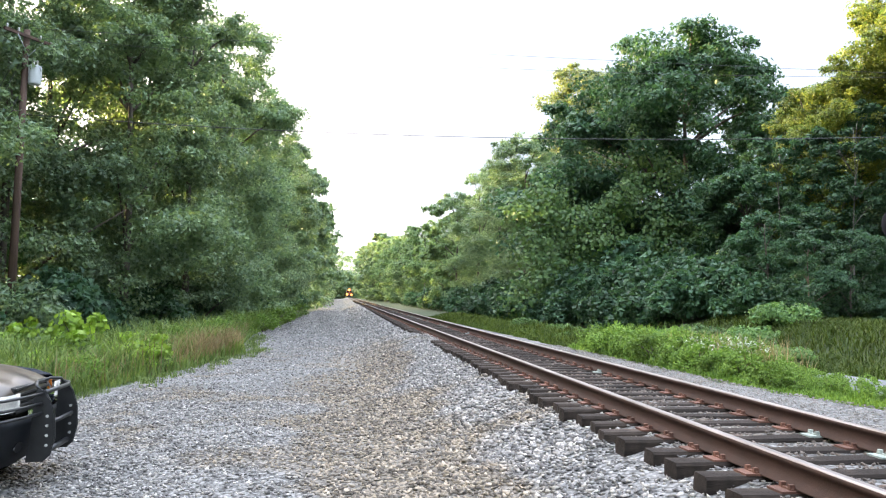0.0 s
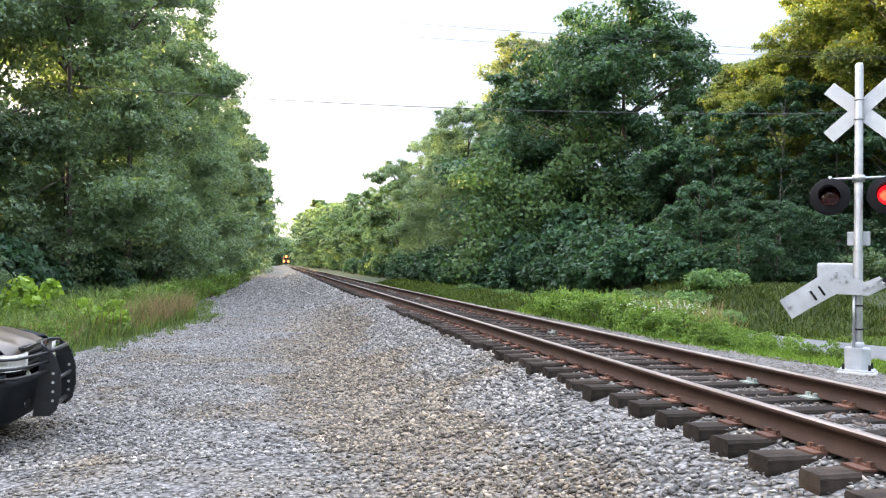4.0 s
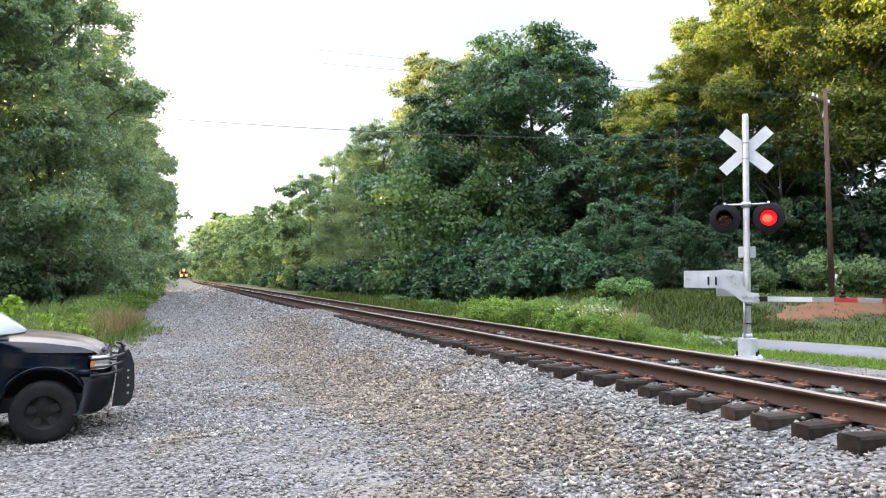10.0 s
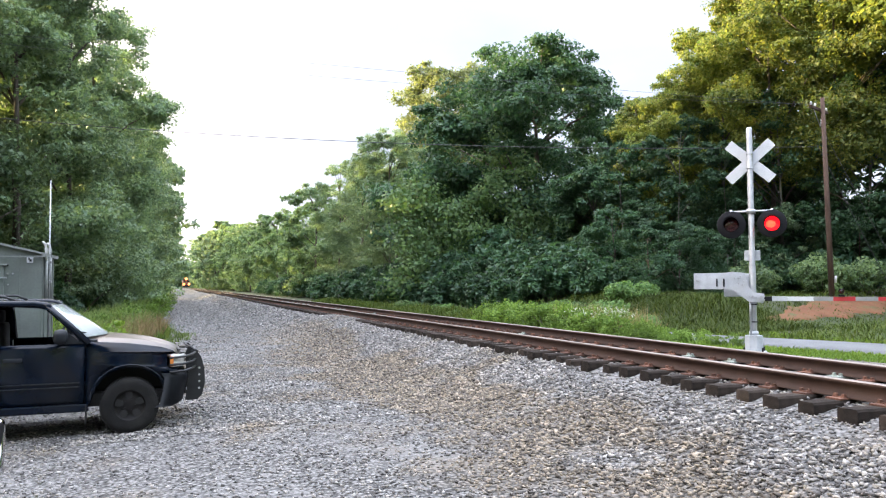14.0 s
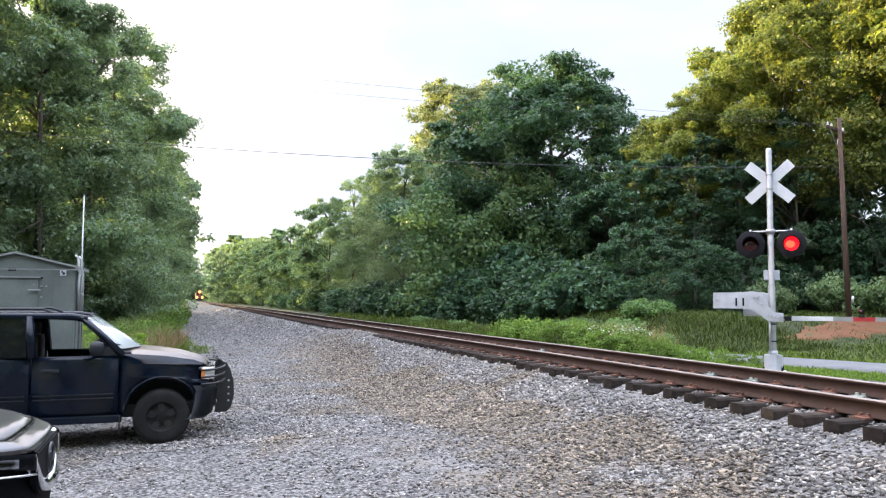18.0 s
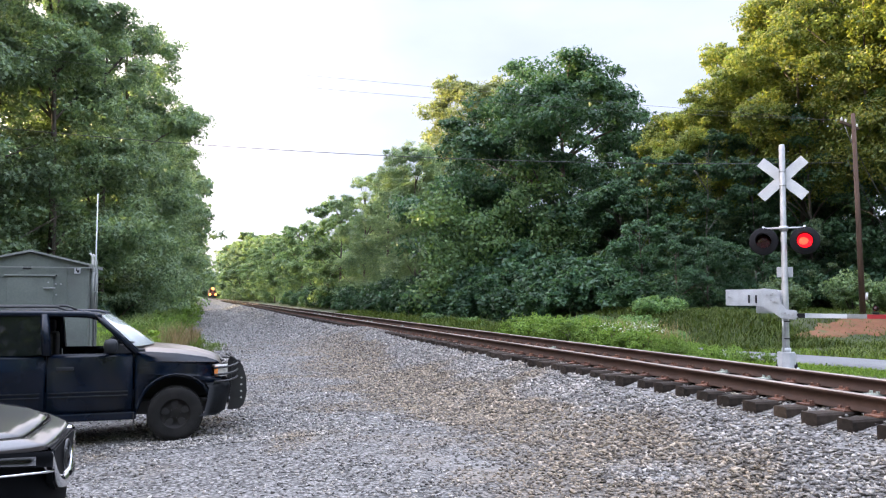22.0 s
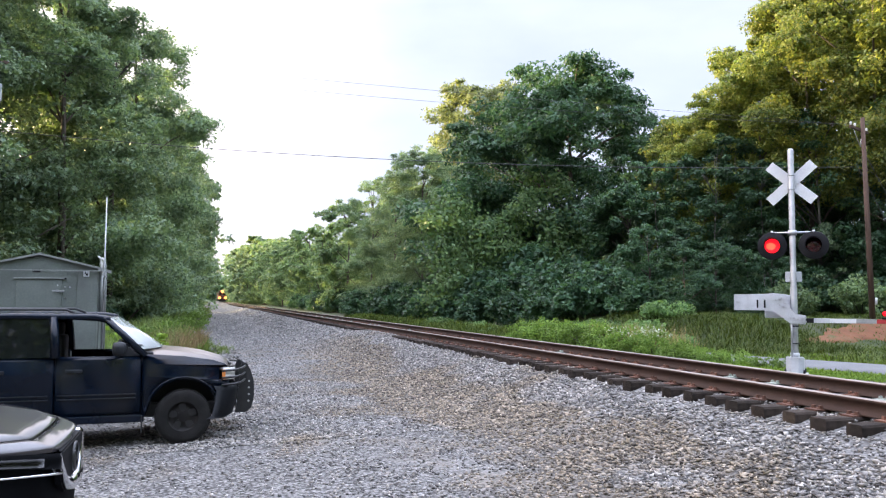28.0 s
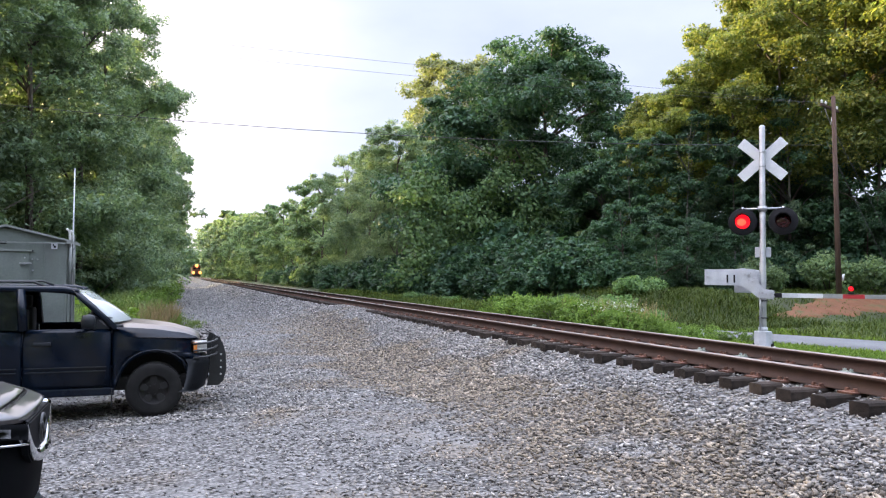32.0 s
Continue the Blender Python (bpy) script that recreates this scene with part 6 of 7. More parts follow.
for side in (-1, 1):
    bm = bmesh.new()
    rows = []
    for dz in (0.0, -0.05, -0.1):
        rows.append([(0.02 - 0.5 * t ** 1.5, side * (0.47 + 0.42 * t), H - 0.035 + 0.07 * t + dz * (1 - 0.25 * t)) for t in np.linspace(0, 1, 12)])
    loft(bm, rows)
    bmesh.ops.solidify(bm, geom=list(bm.faces), thickness=0.02)
    hl = part("headlight", bm, M_SATIN, cx, "slim dark headlight with clear lens", smooth=True)
    for nm, ta, tb, mat in (("lens", 0.3, 0.86, M_TINT), ("lamp_unit", 0.88, 1.0, M_LAMPG)):
        bm = bmesh.new()
        loft(bm, [[(0.025 - 0.5 * t ** 1.5, side * (0.475 + 0.42 * t), H - 0.035 + 0.07 * t + dz * (1 - 0.25 * t)) for t in np.linspace(ta, tb, 8)] for dz in (-0.03, -0.06, -0.088)])
        bmesh.ops.solidify(bm, geom=list(bm.faces), thickness=0.004)
        part(nm, bm, mat, hl)
    for t in (0.8,):
        bm = bmesh.new()
        bmesh.ops.create_icosphere(bm, subdivisions=2, radius=0.03, matrix=Matrix.Translation((0.008 - 0.5 * t ** 1.5, side * (0.475 + 0.42 * t), H - 0.08)) @ Matrix.Diagonal((0.5, 2.4, 0.8, 1)))
        part("projector", bm, M_PLASTIC, hl, smooth=True)
    bm = bmesh.new()
    loft(bm, [[(-0.52 - 0.08 * k, side * (0.86 + 0.03 * math.sin(k * 3)), z) for k in (0, 1, 2, 3, 4, 6, 8, 11)] for z in (H - 0.45, H - 0.25, H - 0.08, H + 0.04)])
    bmesh.ops.solidify(bm, geom=list(bm.faces), thickness=0.03)
    part("fender", bm, M_GUN, cx, smooth=True)
    bm = bmesh.new()
    plate(bm, [(-1.38, 0.25), (-1.38, H + 0.1), (-3.6, H + 0.14), (-4.3, H), (-4.35, 0.4), (-4.05, 0.3)] + arch(-3.6, 0.36, 0.42, 10, 0, 180) + [(-3.1, 0.25)], 0.06, Matrix.Translation((0, side * 0.88 + 0.03, 0)) @ pose(0, 0, 0, 90, 0, 0), 0.015)
    part("body_side", bm, M_GUN, cx)
    for x in (-0.92, -3.6):
        wheel(cx, x, side * 0.8, 0.35, 0.22, side, M_SILVER, 5, 0.68)
    bm = bmesh.new()
    plate(bm, [(-1.5, H + 0.1), (-2.3, H + 0.55), (-3.5, H + 0.52), (-4.1, H + 0.14)], 0.03, Matrix.Translation((0, side * 0.76 + 0.015, 0)) @ pose(0, 0, 0, 90, 0, 0), 0.005)
    part("side_glass", bm, M_TINT, cx)
bm = bmesh.new()
slab(bm, [[(x - 0.1 * k * k, 0.74 * k, z) for k in np.linspace(-1, 1, 9)] for x, z in ((-1.2, H + 0.18), (-1.7, H + 0.42), (-2.15, H + 0.62))], 0.01)
part("windshield", bm, M_TINT, cx)
bm = bmesh.new()
slab(bm, [[(x, 0.72 * k, z - 0.04 * abs(k) ** 3) for k in np.linspace(-1, 1, 9)] for x, z in ((-2.15, H + 0.63), (-2.6, H + 0.68), (-3.4, H + 0.65), (-4.1, H + 0.55), (-4.35, H + 0.1), (-4.38, 0.4))], 0.03)
part("roof", bm, M_GUN, cx)
bm = bmesh.new()
box(bm, -4.2, -0.35, -0.78, 0.78, 0.2, 0.4, 0.02)
box(bm, -1.3, -0.32, -0.7, 0.7, 0.4, H - 0.1, 0.02)
part("floor_pan", bm, M_DARK, cx)
bm = bmesh.new()
loft(bm, [nose(H - 0.7, 0.03, 0.34, 0.88), nose(H - 0.74, 0.05, 0.34, 0.89), nose(H - 0.78, 0.0, 0.34, 0.86)])
bmesh.ops.solidify(bm, geom=list(bm.faces), thickness=0.02)
part("lower_lip", bm, M_SILVER, cx, "silver lower bumper lip", smooth=True)

# ---- the oncoming train ----
# the body's red-brown holds the orange glow around the headlights
M_LOCO = surf("glow_reddened_paint", (0.09, 0.035, 0.018), (0.15, 0.06, 0.03), 1.0, 0.6, bump=0.05)
M_BEAM = glow_mat("headlight_beam", (1.0, 0.3, 0.06), 1.0)
train = thing("locomotive", Matrix.Translation((TRACK_X + GAUGE / 2, 430, TRACK_Z)), "dark red-brown locomotive with three bright headlights, coming down the line", "locomotive")
bm = bmesh.new()
box(bm, -1.3, 1.3, 2.2, 17, 1.15, 3.6, 0.12)
part("long_hood", bm, M_LOCO, train)
bm = bmesh.new()
box(bm, -1.35, 1.35, 1.6, 4.2, 1.15, 4.3, 0.15)
part("cab", bm, M_LOCO, train)
bm = bmesh.new()
box(bm, -0.85, 0.85, 0.2, 1.7, 1.15, 2.6, 0.12)
part("nose", bm, M_LOCO, train)
bm = bmesh.new()
box(bm, -1.3, 1.3, -0.1, 17.5, 0.9, 1.2, 0.03)
part("walkway", bm, M_BAR, train)
bm = bmesh.new()
plate(bm, [(-1.3, 0.12), (1.3, 0.12), (1.25, 0.9), (-1.25, 0.9)], 0.25, pose(0, 0.15, 0, 90, 0, 0), 0.03)
part("pilot", bm, M_BAR, train)
for x in (-0.75, 0.75):
    bm = bmesh.new()
    box(bm, x - 0.4, x + 0.4, 1.57, 1.6, 2.85, 3.4, 0.02)
    part("cab_window", bm, M_TINT, train)
for y in (2.5, 13):
    bm = bmesh.new()
    box(bm, -0.9, 0.9, y, y + 3.4, 0.3, 0.9, 0.08)
    part("bogie", bm, M_BAR, train)
# real lamps, made oversize so their discs include the glare
for x, z, r in ((0, 4.15, 0.58), (-1.15, 1.6, 0.52), (1.15, 1.6, 0.52)):
    bm = bmesh.new()
    y0 = 1.55 if z > 3 else 0.0
    lathe(bm, [(0.0, 0.1), (r, 0.06), (r, -0.06), (0, -0.1)], 16, Matrix.Translation((x, y0 - 0.1, z)) @ pose(0, 0, 0, 90, 0, 0), caps=False)
    part("headlight", bm, M_BEAM, train, "glowing headlight")

# ---- ground cover ----
def blades(name, xs, ys, zs, h, w, material, rng, lean=0.45):
    """Grass blades: a narrow bent strip each."""
    n = len(xs)
    a = rng.uniform(0, 2 * math.pi, n)
    d = np.stack([np.cos(a), np.sin(a), np.zeros(n)], -1)
    s = np.stack([-np.sin(a), np.cos(a), np.zeros(n)], -1)
    hh = (h * rng.uniform(0.5, 1.3, n))[:, None]
    ww = (w * rng.uniform(0.7, 1.3, n))[:, None]
    ln = (lean * rng.uniform(0.2, 1.3, n))[:, None]
    p = np.stack([xs, ys, zs], -1)
    up = np.array([0, 0, 1.0])
    mid = p + up * hh * 0.6 + d * hh * ln * 0.3
    tip = p + up * hh * 0.95 + d * hh * ln
    v = np.stack([p - s * ww, p + s * ww, mid + s * ww * 0.7, mid - s * ww * 0.7, tip], 1).reshape(-1, 3)
    b = np.arange(n)[:, None] * 5
    f = np.concatenate([b + [0, 1, 2], b + [0, 2, 3], b + [3, 2, 4]], 0)
    return raw_mesh(name, v, f, material)


rng_g = np.random.default_rng(21)


def patchy(x, y, f=0.5):
    return 0.5 + 0.5 * wiggle(x * f, y * f)


def off_road(x, y, gap=1.4):
    """True where a plant would stand clear of the asphalt."""
    d = np.hypot(np.asarray(x)[:, None] - _c_road[None, :, 0], np.asarray(y)[:, None] - _c_road[None, :, 1]).min(1)
    return d > gap


_c_road = along(ROAD, 160)
# tall grass on the verge beside the yard
n = 34000
y = 13 + 60 * rng_g.random(n) ** 1.7
u = rng_g.random(n) ** 1.3
x = left_edge(y) - 0.15 - u * (2.0 + 6.5 * np.exp(-((y - 20) / 16) ** 2))
h = (0.3 + 0.7 * np.minimum(1, (left_edge(y) - x) / 1.0)) * (0.5 + 0.8 * patchy(x, y))
g = new("tall_grass", blades("tall_grass", x, y, land(x, y) - 0.03, h, 0.012 + 0.0004 * y, M_GRASS, rng_g, 0.75))
tagged(g, "tall green grass and weeds on the gravel's edge", "grass", kind="stuff")
n = 4200
y = np.where(rng_g.random(n) < 0.7, 29 + rng_g.normal(0, 2.0, n), rng_g.uniform(14, 44, n))
x = left_edge(y) - 0.25 - np.abs(rng_g.normal(0, 1.1, n))
g = new("dry_grass", blades("dry_grass", x, y, land(x, y) - 0.03, 0.7 + 0.3 * patchy(x, y), 0.011, M_DRY, rng_g))
tagged(g, "dry straw-brown grass tufts among the green", "grass", kind="stuff")
# short tufts that creep out over the stones
n = 3600
_ty = rng_g.uniform(13, 42, 300)
_tx = left_edge(_ty) + 0.1 + np.abs(rng_g.normal(0, 0.35, 300))
_k = rng_g.integers(0, 300, n)
x, y = _tx[_k] + rng_g.normal(0, 0.07, n), _ty[_k] + rng_g.normal(0, 0.09, n)
g = new("edge_tufts", blades("edge_tufts", x, y, land(x, y) - 0.01, 0.17 + 0 * x, 0.008, M_GRASS, rng_g, 0.9))
tagged(g, "short grass tufts creeping over the gravel's edge", "grass", kind="stuff")
# rough grass beyond the line
n = 46000
y = 9 + 55 * rng_g.random(n) ** 1.6
x = right_edge(y) + 0.1 + rng_g.random(n) ** 1.2 * (1.4 + 2.0 * rng_g.random(n)) * np.where(y < 19, 0.7, 1.0)
_k = off_road(x, y)
x, y = x[_k], y[_k]
h = 0.06 + 0.72 * np.minimum(1, (x - right_edge(y)) / 1.3) * (0.5 + 0.8 * patchy(x, y)) * smooth(13.2, 18.5, y)
_k = y < 27
g = new("far_verge", blades("far_verge", x[~_k], y[~_k], land(x[~_k], y[~_k]) - 0.03, 0.6 * h[~_k], 0.012 + 0.0004 * y[~_k], M_BANK, rng_g))
tagged(g, "dull green grass along the far ballast", "grass", kind="stuff")
x, y, h = x[_k], y[_k], h[_k]
g = new("verge_grass", blades("verge_grass", x, y, land(x, y) - 0.03, h, 0.012 + 0.0004 * y, M_WEED, rng_g))
tagged(g, "bright green rough grass beyond the track", "grass", kind="stuff")
# mown strip by the mast and the road
n = 22000
y = rng_g.uniform(3, 17.5, n)
x = rng_g.uniform(4.6, 11.5, n)
k = off_road(x, y) & (x > right_edge(y) + 0.1) & (np.hypot(x - 5.45, y - 11.32) > 0.35)
x, y = x[k], y[k]
g = new("lawn", blades("lawn", x, y, land(x, y) - 0.03, 0.07 + 0.04 * patchy(x, y), 0.01, M_LAWN, rng_g, 0.7))
tagged(g, "short bright grass between the track and the road", "grass", kind="stuff")
# bank behind the road
n = 54000
x = rng_g.uniform(7.5, 31, n)
y = 12 + 26 * rng_g.random(n) ** 1.2
_al = (x - 13.6) * 0.963 + (y - 20.0) * 0.268
_ac = -(x - 13.6) * 0.268 + (y - 20.0) * 0.963
k = (_ac > -9) & (_ac < 14) & off_road(x, y) & ((x > 12.5) | (y < 19))
k &= ~((np.abs(_ac - 0.1 - 0.95 * np.minimum(1, _al / 7)) < 0.75 * np.clip(_al / 6, 0, 1)) & (_al > 0) & (_al < 11) & (rng_g.random(n) < 0.66))
x, y = x[k], y[k]
g = new("bank_grass", blades("bank_grass", x, y, land(x, y) - 0.03, 0.07 + 0.22 * patchy(x, y, 0.35) ** 2, 0.016, M_BANK, rng_g, 1.3))
tagged(g, "shaggy grass on the roadside bank", "grass", kind="stuff")

n = 26000
x, y = rng_g.uniform(6.5, 14.5, n), 17 + 14 * rng_g.random(n)
k = off_road(x, y) & (x > right_edge(y) + 1.5) & (y > 16.6 + 0.25 * (x - 7))
x, y = x[k], y[k]
g = new("shade_weeds", blades("shade_weeds", x, y, land(x, y) - 0.03, 0.14 + 0.2 * patchy(x, y, 0.8), 0.016, M_BANK, rng_g, 1.1))
tagged(g, "dull green weeds in the shade of the wood's edge", "grass", kind="stuff")

# crushed stone: loose stones over the yard and the ballast shoulder
M_LOOSE = bpy.data.materials.new("loose_stone")
M_LOOSE.use_nodes = True
_nt = M_LOOSE.node_tree
_geo = _nt.nodes.new("ShaderNodeNewGeometry")
_cr = _nt.nodes.new("ShaderNodeValToRGB")
_cr.color_ramp.elements[0].color, _cr.color_ramp.elements[1].color = (0.047, 0.044, 0.042, 1), (0.43, 0.41, 0.385, 1)
for _p, _cc in ((0.3, (0.118, 0.112, 0.108)), (0.62, (0.225, 0.215, 0.205)), (0.82, (0.258, 0.237, 0.203))):
    _e2 = _cr.color_ramp.elements.new(_p)
    _e2.color = (*_cc, 1)
_nt.links.new(_geo.outputs["Random Per Island"], _cr.inputs["Fac"])
_brown = brown_belt(_nt)
_col = mix_col(_nt, 0.4, _cr.outputs["Color"], ramp_node(_nt, noise_node(_nt, 60.0, 3.0), (0.3, 0.3, 0.3), (0.7, 0.7, 0.7)), "OVERLAY")
_tint = mix_col(_nt, 1.0, _col, (0.87, 0.77, 0.63), "MULTIPLY")
_nt.links.new(mix_col(_nt, _brown, _col, _tint), _nt.nodes["Principled BSDF"].inputs["Base Color"])
_nt.nodes["Principled BSDF"].inputs["Roughness"].default_value = 0.8


M_DUSTY = surf("dusty_stone", (0.11, 0.1, 0.09), (0.3, 0.28, 0.255), 16.0, 0.9, bump=0.3, fine=90.0, stain=(0.2, 0.175, 0.14), stain_scale=0.7)
M_RUSTY = surf("rust_dusted_stone", (0.05, 0.042, 0.037), (0.2, 0.165, 0.14), 14.0, 0.85, bump=0.3, fine=90.0, stain=(0.09, 0.055, 0.038), stain_scale=1.5)


def stones(name, x, y, size, rng, sink=0.3, material=None):
    n = len(x)
    base = np.array([(1, 0, 0), (-1, 0, 0), (0, 1, 0), (0, -1, 0), (0, 0, 1), (0, 0, -1)], float)
    f0 = np.array([(0, 2, 4), (2, 1, 4), (1, 3, 4), (3, 0, 4), (2, 0, 5), (1, 2, 5), (3, 1, 5), (0, 3, 5)])
    v = base[None] * np.array([1.3, 0.85, 0.7]) * (1 + rng.uniform(-0.35, 0.35, (n, 6, 1))) + rng.normal(0, 0.22, (n, 6, 3))
    q = rng.normal(0, 1, (n, 4))
    q /= np.linalg.norm(q, axis=1, keepdims=True)
    w, a, b, c = q.T
    rot = np.stack([np.stack([1 - 2 * (b * b + c * c), 2 * (a * b - c * w), 2 * (a * c + b * w)], -1), np.stack([2 * (a * b + c * w), 1 - 2 * (a * a + c * c), 2 * (b * c - a * w)], -1), np.stack([2 * (a * c - b * w), 2 * (b * c + a * w), 1 - 2 * (a * a + b * b)], -1)], 1)
    v = np.einsum("nij,nkj->nki", rot, v) * size[:, None, None] * np.array([1, 1, 0.62])
    v += np.stack([x, y, land(x, y) + 0.012 + 0.012 * wiggle(x, y, 1.3) + size * sink], -1)[:, None]
    f = (f0[None] + np.arange(n)[:, None, None] * 6).reshape(-1, 3)
    return raw_mesh(name, v.reshape(-1, 3), f, material or M_LOOSE)


rng_s = np.random.default_rng(33)
n = 56000
y = 1.6 + 17 * rng_s.random(n) ** 1.4
x = rng_s.uniform(-11, -0.5, n)
k = (x > left_edge(y) + 0.1)
tracks = np.exp(-((x + 5.6 + 0.12 * y) / 1.3) ** 2) * 0.75  # ground fine by wheels
k &= rng_s.random(n) > tracks * (y < 14)
packed = lambda x, y: 0.8 * np.exp(-((x + 3.7) / 1.0) ** 2 - ((y - 9.5) / 3.2) ** 2)  # hard bare patch in the yard
k &= rng_s.random(n) > packed(x, y)
x, y = x[k], y[k]
sz = rng_s.uniform(0.014, 0.031, len(x)) * (0.85 + 0.5 * smooth(-4.0, -1.5, x))
tagged(new("loose_gravel", stones("loose_gravel", x, y, sz, rng_s)), "loose grey crushed stones of the yard", "gravel", kind="stuff")
n = 50000
y = -3 + 33 * rng_s.random(n) ** 1.5
x = rng_s.uniform(-2.3, 3.2, n)
sz = rng_s.uniform(0.014, 0.031, n)
k = (x > 0.46) & (x < 1.85)
tagged(new("track_stones", stones("track_stones", x[k], y[k], sz[k], rng_s, 0.25, M_RUSTY)), "rust-stained stones between the rails", "ballast", kind="stuff")
x, y, sz = x[~k], y[~k], sz[~k]
tagged(new("ballast", stones("ballast", x, y, sz, rng_s, 0.25)), "grey crushed-stone ballast about the ties", "ballast", kind="stuff")
n = 13000
y = 2 + 26 * rng_s.random(n) ** 1.1
x = 2.9 + (right_edge(y) - 2.8) * rng_s.random(n)
tagged(new("shoulder_stones", stones("shoulder_stones", x, y, rng_s.uniform(0.01, 0.026, n), rng_s, 0.2, M_DUSTY)), "dusty grey-brown stones on the far shoulder", "gravel", kind="stuff")
n = 46000
y = 9 + 110 * rng_s.random(n) ** 2.0
x = rng_s.uniform(-7.5, 0.1, n)
k = (x > left_edge(y)) & (rng_s.random(n) > packed(x, y))
x, y = x[k], y[k]
tagged(new("far_ballast", stones("far_ballast", x, y, rng_s.uniform(0.022, 0.042, len(x)) * (0.85 + 0.35 * smooth(-4.0, -1.5, x)) * (1 + np.clip(y - 28, 0, 100) / 45), rng_s, 0.2)), "crushed stone farther along the shoulder", "ballast", kind="stuff")


# bushes and weeds, each a plant of its own
def bush_kind(rad, h, n, per, size, material, seed, slim=0.6, far=False):
    rng = np.random.default_rng(seed)
    a, q, t = rng.uniform(0, 2 * math.pi, n), np.sqrt(rng.random(n)) * rad, rng.random(n)
    c = np.stack([q * np.cos(a), q * np.sin(a), h * (0.15 + 0.75 * t * (1 - 0.5 * (q / rad) ** 2))], -1)
    p, d = blob_points(c, rng.uniform(0.18, 0.36, n) * rad, per, rng, 0.8, 0.5)
    crown = sprays("foliage", p, d, size, material, rng) if far else leaves("foliage", p, d, size, material, rng, 0.2, slim)
    bm = bmesh.new()
    for i in range(6):
        e = Vector(c[rng.integers(n)])
        bent(bm, [(0.04 * math.cos(i), 0.04 * math.sin(i), -0.1), (e.x * 0.4, e.y * 0.4, e.z * 0.6), e], [0.02, 0.014, 0.006], 5)
    return mesh_of("stems", bm, M_BARK), crown


def plant_bush(kind, x, y, s, turn, label, group, name="bush"):
    t = thing(name, Matrix.Translation((x, y, float(land(x, y)) - 0.03)) @ pose(0, 0, 0, 0, 0, turn) @ Matrix.Diagonal((s, s, s, 1)), label, "bush", group)
    for nm, me in zip(("stems", "foliage"), kind):
        new(nm, me).parent = t
    return t


LIMEB = [bush_kind(0.55, 1.35, 22, 40, 0.13, M_LIME, 70 + i, 0.75) for i in range(2)]
WEEDB = [bush_kind(0.8, 1.2, 24, 60, 0.1, M_WEED, 80 + i) for i in range(2)]
KUDZU = [bush_kind(1.5, 1.3, 44, 110, 0.14, M_VINE, 90 + i, 0.9) for i in range(2)]
# UNDERD is UNDER's sort of bush with woodland shade in its leaf colour
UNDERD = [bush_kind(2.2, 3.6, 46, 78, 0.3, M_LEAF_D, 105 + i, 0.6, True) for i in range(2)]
UNDER = [bush_kind(2.2, 3.6, 46, 130, 0.2, M_LEAF, 95 + i, 0.6, True) for i in range(3)]
_r = random.Random(9)
for x, y, s in ((-7.95, 24.0, 1.05), (-8.5, 24.6, 1.0), (-10.1, 25.0, 1.55), (-11.3, 25.6, 1.5), (-8.5, 27.2, 0.8), (-9.6, 27.8, 0.9), (-8.0, 23.4, 0.7), (-12.8, 26.2, 1.3), (-9.9, 21.5, 0.8), (-14.2, 24.5, 1.4), (-7.6, 29.0, 0.6)):
    plant_bush(LIMEB[_r.randrange(2)], x, y, s, _r.uniform(0, 360), "lime-green leafy weed bush on the grassy verge", "verge bushes")
for x, y, s in ((-8.9, 20.6, 0.8), (-10.4, 19.4, 0.9), (-9.4, 23.4, 0.8), (-12.0, 22.0, 1.0), (-13.6, 24.0, 1.1), (-7.6, 31.4, 0.7), (-10.2, 24.5, 1.0), (-8.7, 27, 0.9), (-9.0, 31, 1.1), (-8.2, 36, 1.2), (-8.0, 42, 1.2), (-7.2, 48, 1.1), (-7.0, 55, 1.3), (-6.8, 63, 1.3), (-6.6, 72, 1.4), (-11.5, 25.5, 1.2), (-9.6, 16.5, 0.9), (-10.8, 17.3, 1.0)):
    plant_bush(WEEDB[_r.randrange(2)], x, y, s, _r.uniform(0, 360), "green weedy bush at the foot of the woods", "verge bushes")
for i in range(46):
    y = 14.6 + 11 * (i / 46) + _r.uniform(-0.3, 0.3)
    x = float(right_edge(y)) + 0.5 + _r.random() * max(0.7, 6.2 - float(right_edge(y)) - 0.3 * max(0, y - 21))
    plant_bush(WEEDB[_r.randrange(2)], x, y, _r.uniform(0.8, 1.2) * (0.36 + 0.38 * float(smooth(14.5, 19, y))), _r.uniform(0, 360), "bright green weeds beyond the track", "verge bushes")
for x, y, s in ((6.8, 13.1, 0.24), (7.0, 13.8, 0.3), (6.4, 13.6, 0.26), (6.5, 14.2, 0.3), (6.9, 14.9, 0.34), (6.3, 15.0, 0.42), (6.2, 16.2, 0.5), (6.4, 17.2, 0.55)):
    plant_bush(WEEDB[_r.randrange(2)], x, y, s, _r.uniform(0, 360), "bright green weeds beyond the track", "verge bushes")
OLIVE = bush_kind(1.1, 1.7, 46, 70, 0.15, M_LEAF_F, 111)
for x, y, s in ((18.3, 26.4, 0.95), (19.6, 27.2, 0.8), (22.4, 26.4, 1.1), (24.0, 25.2, 1.0), (16.8, 27.6, 0.6)):
    plant_bush(OLIVE, x, y, s, _r.uniform(0, 360), "rounded olive-green bush at the top of the bank", "bank bushes")
for i in range(5):
    x = 16.5 + i * 1.5
    plant_bush(UNDERD[i % 2], x, 30.5 + 0.05 * (x - 9.5) + _r.uniform(-0.8, 1.2), _r.uniform(0.35, 0.5), _r.uniform(0, 360), "shady low growth along the top of the bank", "undergrowth", "undergrowth")
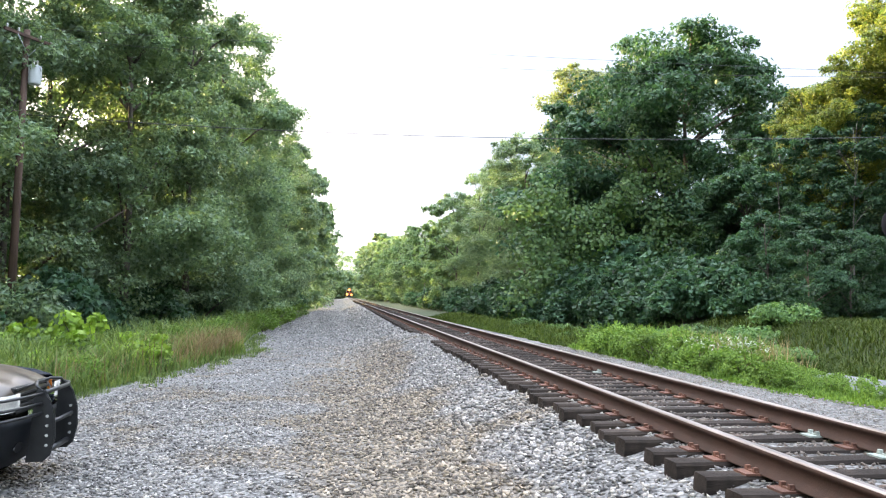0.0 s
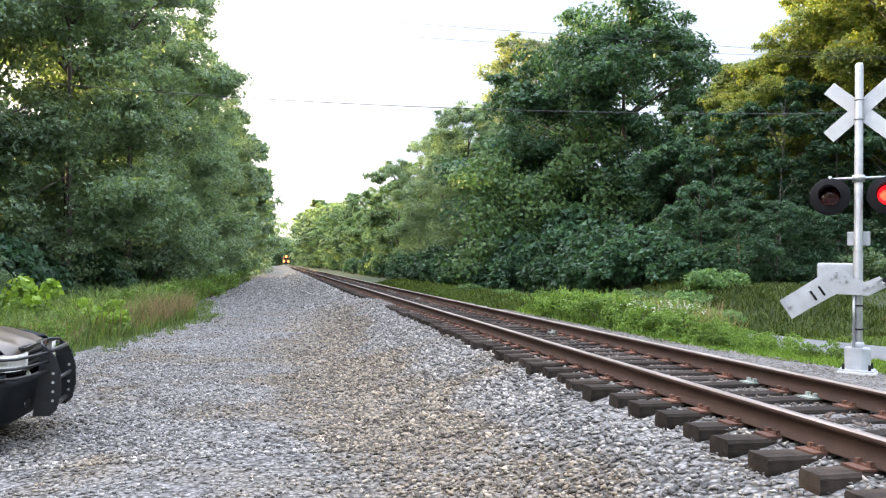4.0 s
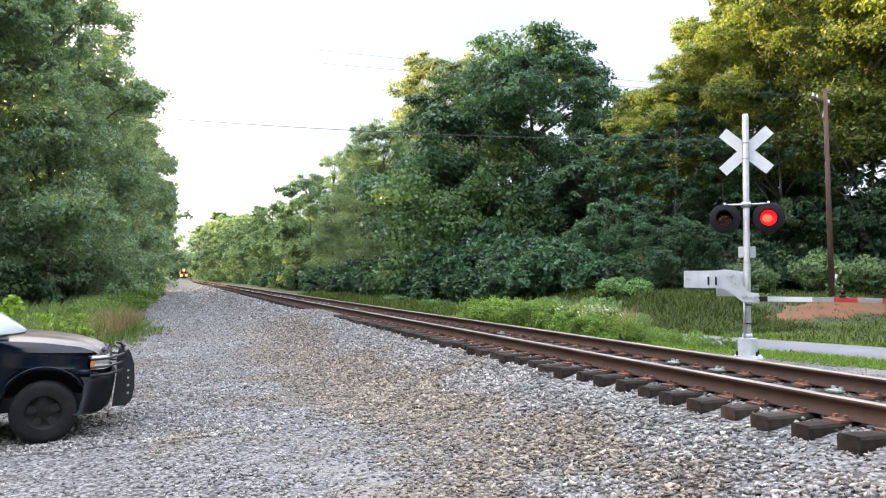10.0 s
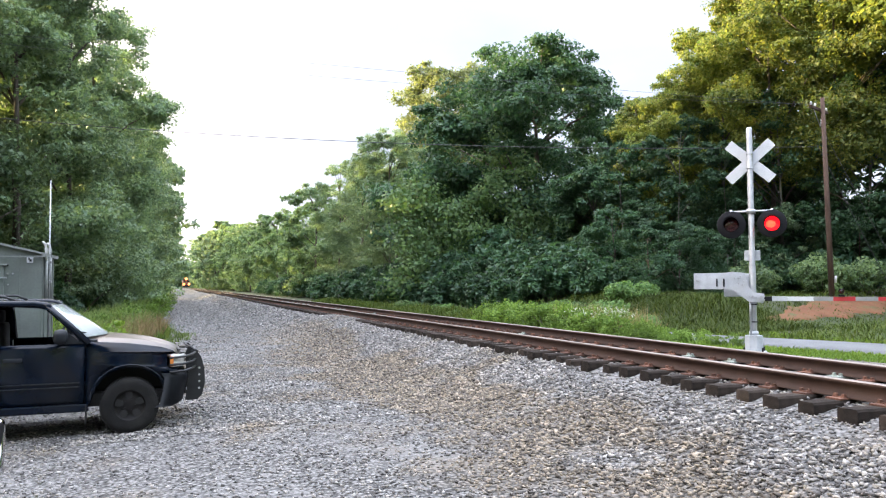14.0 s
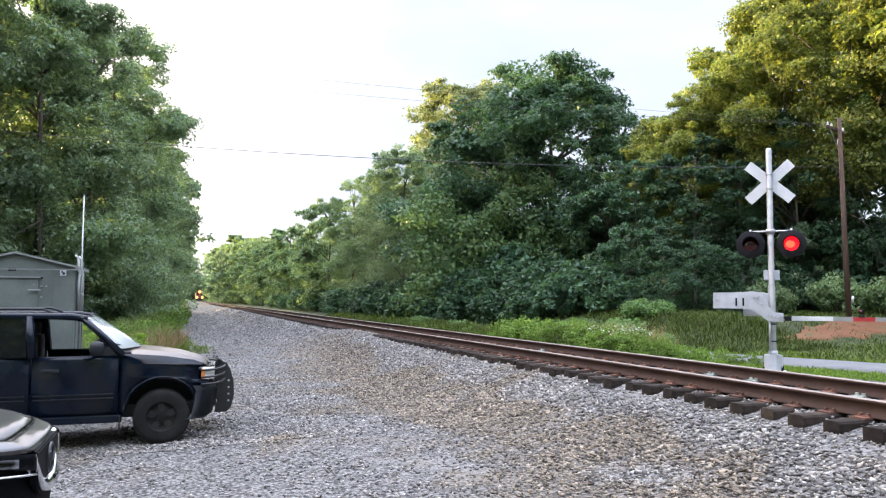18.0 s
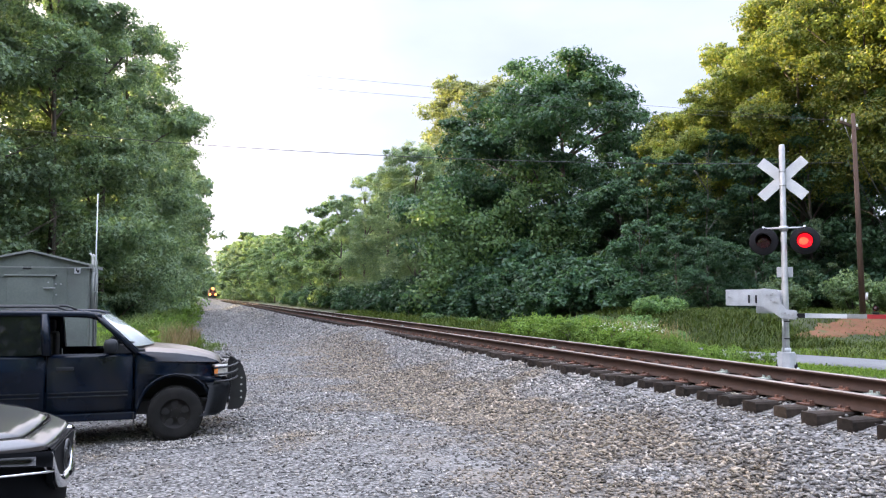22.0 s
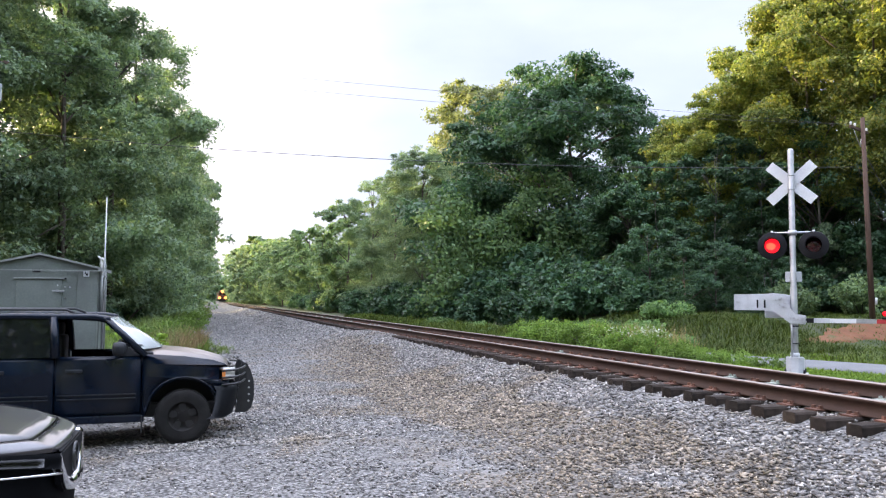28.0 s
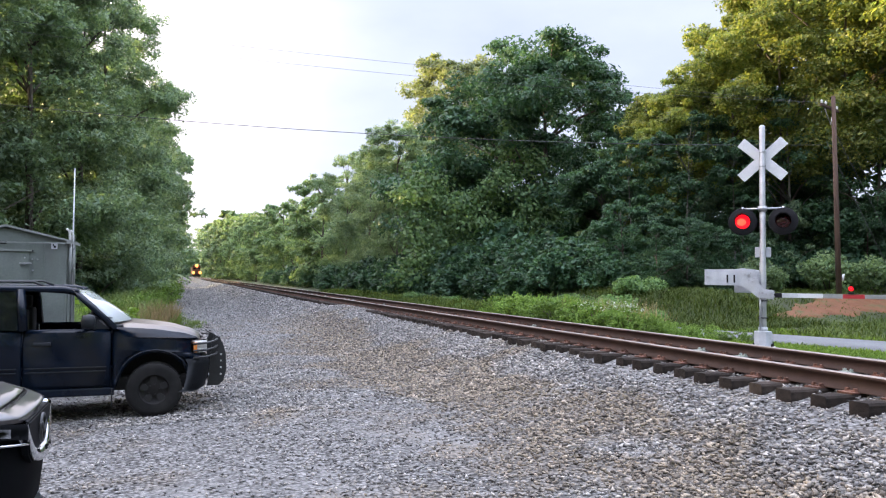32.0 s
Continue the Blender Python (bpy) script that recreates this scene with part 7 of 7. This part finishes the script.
# a weed in white flower
M_PETAL = surf("white_petals", (0.6, 0.62, 0.55), (0.75, 0.76, 0.7), 20.0, 0.8, bump=0.0)
for x, y, s in ((5.7, 17.1, 0.7), (5.95, 17.8, 0.75), (5.4, 18.5, 0.7)):
    _fw = plant_bush(WEEDB[1], x, y, s, 40 * x, "tall weed in white flower beyond the track", "verge bushes", "flowering_weed")
    _q = np.random.default_rng(int(y * 10))
    _pp = np.stack([_q.normal(0, 0.35, 90), _q.normal(0, 0.35, 90), _q.uniform(0.85, 1.2, 90)], -1)
    _fl = new("blossoms", sprays("blossoms", _pp, np.tile((-0.5, -0.5, 0.7), (90, 1)), 0.07, M_PETAL, _q))
    _fl.parent = _fw
n = 700
x, y = rng_g.uniform(5.6, 7.0, n), rng_g.uniform(16.5, 21, n)
g = new("seed_grass", blades("seed_grass", x, y, land(x, y) - 0.03, 0.85 + 0 * x, 0.008, M_DRY, rng_g))
tagged(g, "tan seeding grass among the weeds", "grass", kind="stuff")
for x, y, s in ((5.2, 24.5, 0.8), (6.2, 27.5, 1.0), (7.6, 26.0, 1.05), (6.6, 35.5, 1.1), (5.4, 30.5, 0.75), (6.2, 41.0, 1.2), (7.0, 22.5, 0.75), (5.8, 20.4, 0.6), (8.2, 23.4, 1.0), (9.6, 24.8, 1.1), (7.6, 25.4, 0.9), (11.6, 26.2, 1.2), (9.0, 27.0, 1.2), (7.8, 28.2, 1.2), (8.6, 21.0, 0.8)):
    plant_bush(KUDZU[_r.randrange(2)], x + 0.5, y, s * (0.52 if y < 28 else 0.42), _r.uniform(0, 360), "mound of broad green vine leaves by the track", "vine mounds", "vine_mound")
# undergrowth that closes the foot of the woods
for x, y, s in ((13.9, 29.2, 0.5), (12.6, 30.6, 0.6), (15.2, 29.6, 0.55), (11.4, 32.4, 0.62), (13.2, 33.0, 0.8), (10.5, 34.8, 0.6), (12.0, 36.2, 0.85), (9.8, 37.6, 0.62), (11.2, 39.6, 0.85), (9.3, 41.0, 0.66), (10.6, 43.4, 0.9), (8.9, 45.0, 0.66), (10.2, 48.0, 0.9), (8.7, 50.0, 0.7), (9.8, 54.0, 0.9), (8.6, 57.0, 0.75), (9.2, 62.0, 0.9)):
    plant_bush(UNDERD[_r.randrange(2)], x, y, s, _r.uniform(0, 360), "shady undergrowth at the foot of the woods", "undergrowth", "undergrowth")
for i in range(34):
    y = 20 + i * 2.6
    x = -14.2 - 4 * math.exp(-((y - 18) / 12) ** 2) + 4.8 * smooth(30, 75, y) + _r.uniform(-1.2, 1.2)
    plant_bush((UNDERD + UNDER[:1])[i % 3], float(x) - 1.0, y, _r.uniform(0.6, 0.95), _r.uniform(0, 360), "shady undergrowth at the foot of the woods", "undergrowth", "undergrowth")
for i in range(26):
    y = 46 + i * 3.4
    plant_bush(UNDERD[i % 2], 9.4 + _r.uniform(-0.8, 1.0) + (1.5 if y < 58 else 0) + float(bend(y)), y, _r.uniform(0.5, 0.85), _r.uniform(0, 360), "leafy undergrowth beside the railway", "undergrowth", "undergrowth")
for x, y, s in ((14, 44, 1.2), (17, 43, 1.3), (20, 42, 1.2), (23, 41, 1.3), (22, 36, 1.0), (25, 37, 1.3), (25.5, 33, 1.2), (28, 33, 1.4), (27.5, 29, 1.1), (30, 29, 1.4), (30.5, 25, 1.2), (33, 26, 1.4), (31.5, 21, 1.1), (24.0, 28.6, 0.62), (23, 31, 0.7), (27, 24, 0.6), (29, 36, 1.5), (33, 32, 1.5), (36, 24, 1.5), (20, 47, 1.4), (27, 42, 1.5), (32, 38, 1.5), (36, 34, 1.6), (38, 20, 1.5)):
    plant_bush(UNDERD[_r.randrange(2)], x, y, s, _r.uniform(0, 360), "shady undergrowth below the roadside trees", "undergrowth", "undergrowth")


def motions():
    """Gate arm, flashing lamps and the oncoming train."""
    gate_rows = ((0.0, 80), (1.0, 70), (2.0, 58), (3.0, 44), (4.0, 34), (5.0, 26), (5.5, 22.5), (6.0, 19), (6.5, 16), (7.0, 12.5), (7.5, 9.5), (8.0, 6.8), (8.5, 4.3), (9.0, 2.2), (9.5, 0.4), (10.0, 0.0), (32.0, 0.0))
    walk(gate, [(t, Matrix.Translation(GATE_PIVOT) @ pose(0, 0, 0, 0, -a, 0)) for t, a in gate_rows])
    # the lamps take turns: 0.7 s for one, 0.6 s for the other
    changes = sorted([t for k in range(-8, 19) for t in (9.95 + 1.3 * k, 10.65 + 1.3 * k) if 0.2 < t < 31.8])

    def flips(place, lit_first):
        turn = 0.0 if lit_first else 180.0
        rows = [(0.0, place @ pose(0, 0, 0, 0, 0, turn))]
        for t in changes:
            f = round(t * FPS - 1.5)
            for k in range(4):
                rows.append(((f + k) / FPS, place @ pose(0, 0, 0, 0, 0, turn + 60 * k)))
            turn += 180
        rows.append((32.0, place @ pose(0, 0, 0, 0, 0, turn)))
        return rows

    start_left = False
    walk(flash_drums[0][0], flips(Matrix.Translation(flash_drums[0][1]), start_left))
    walk(flash_drums[1][0], flips(Matrix.Translation(flash_drums[1][1]), not start_left))
    walk(arm_drum, flips(Matrix.Translation((1.88, 0, -0.185)), start_left))
    walk(train, [(t, Matrix.Translation((TRACK_X + GAUGE / 2 + float(bend(y)), y, TRACK_Z)) @ pose(0, 0, 0, 0, 0, 1.6)) for t, y in ((0.0, 436), (8.0, 413), (16.0, 383), (19.0, 370), (25.0, 338), (32.0, 300))])


motions()
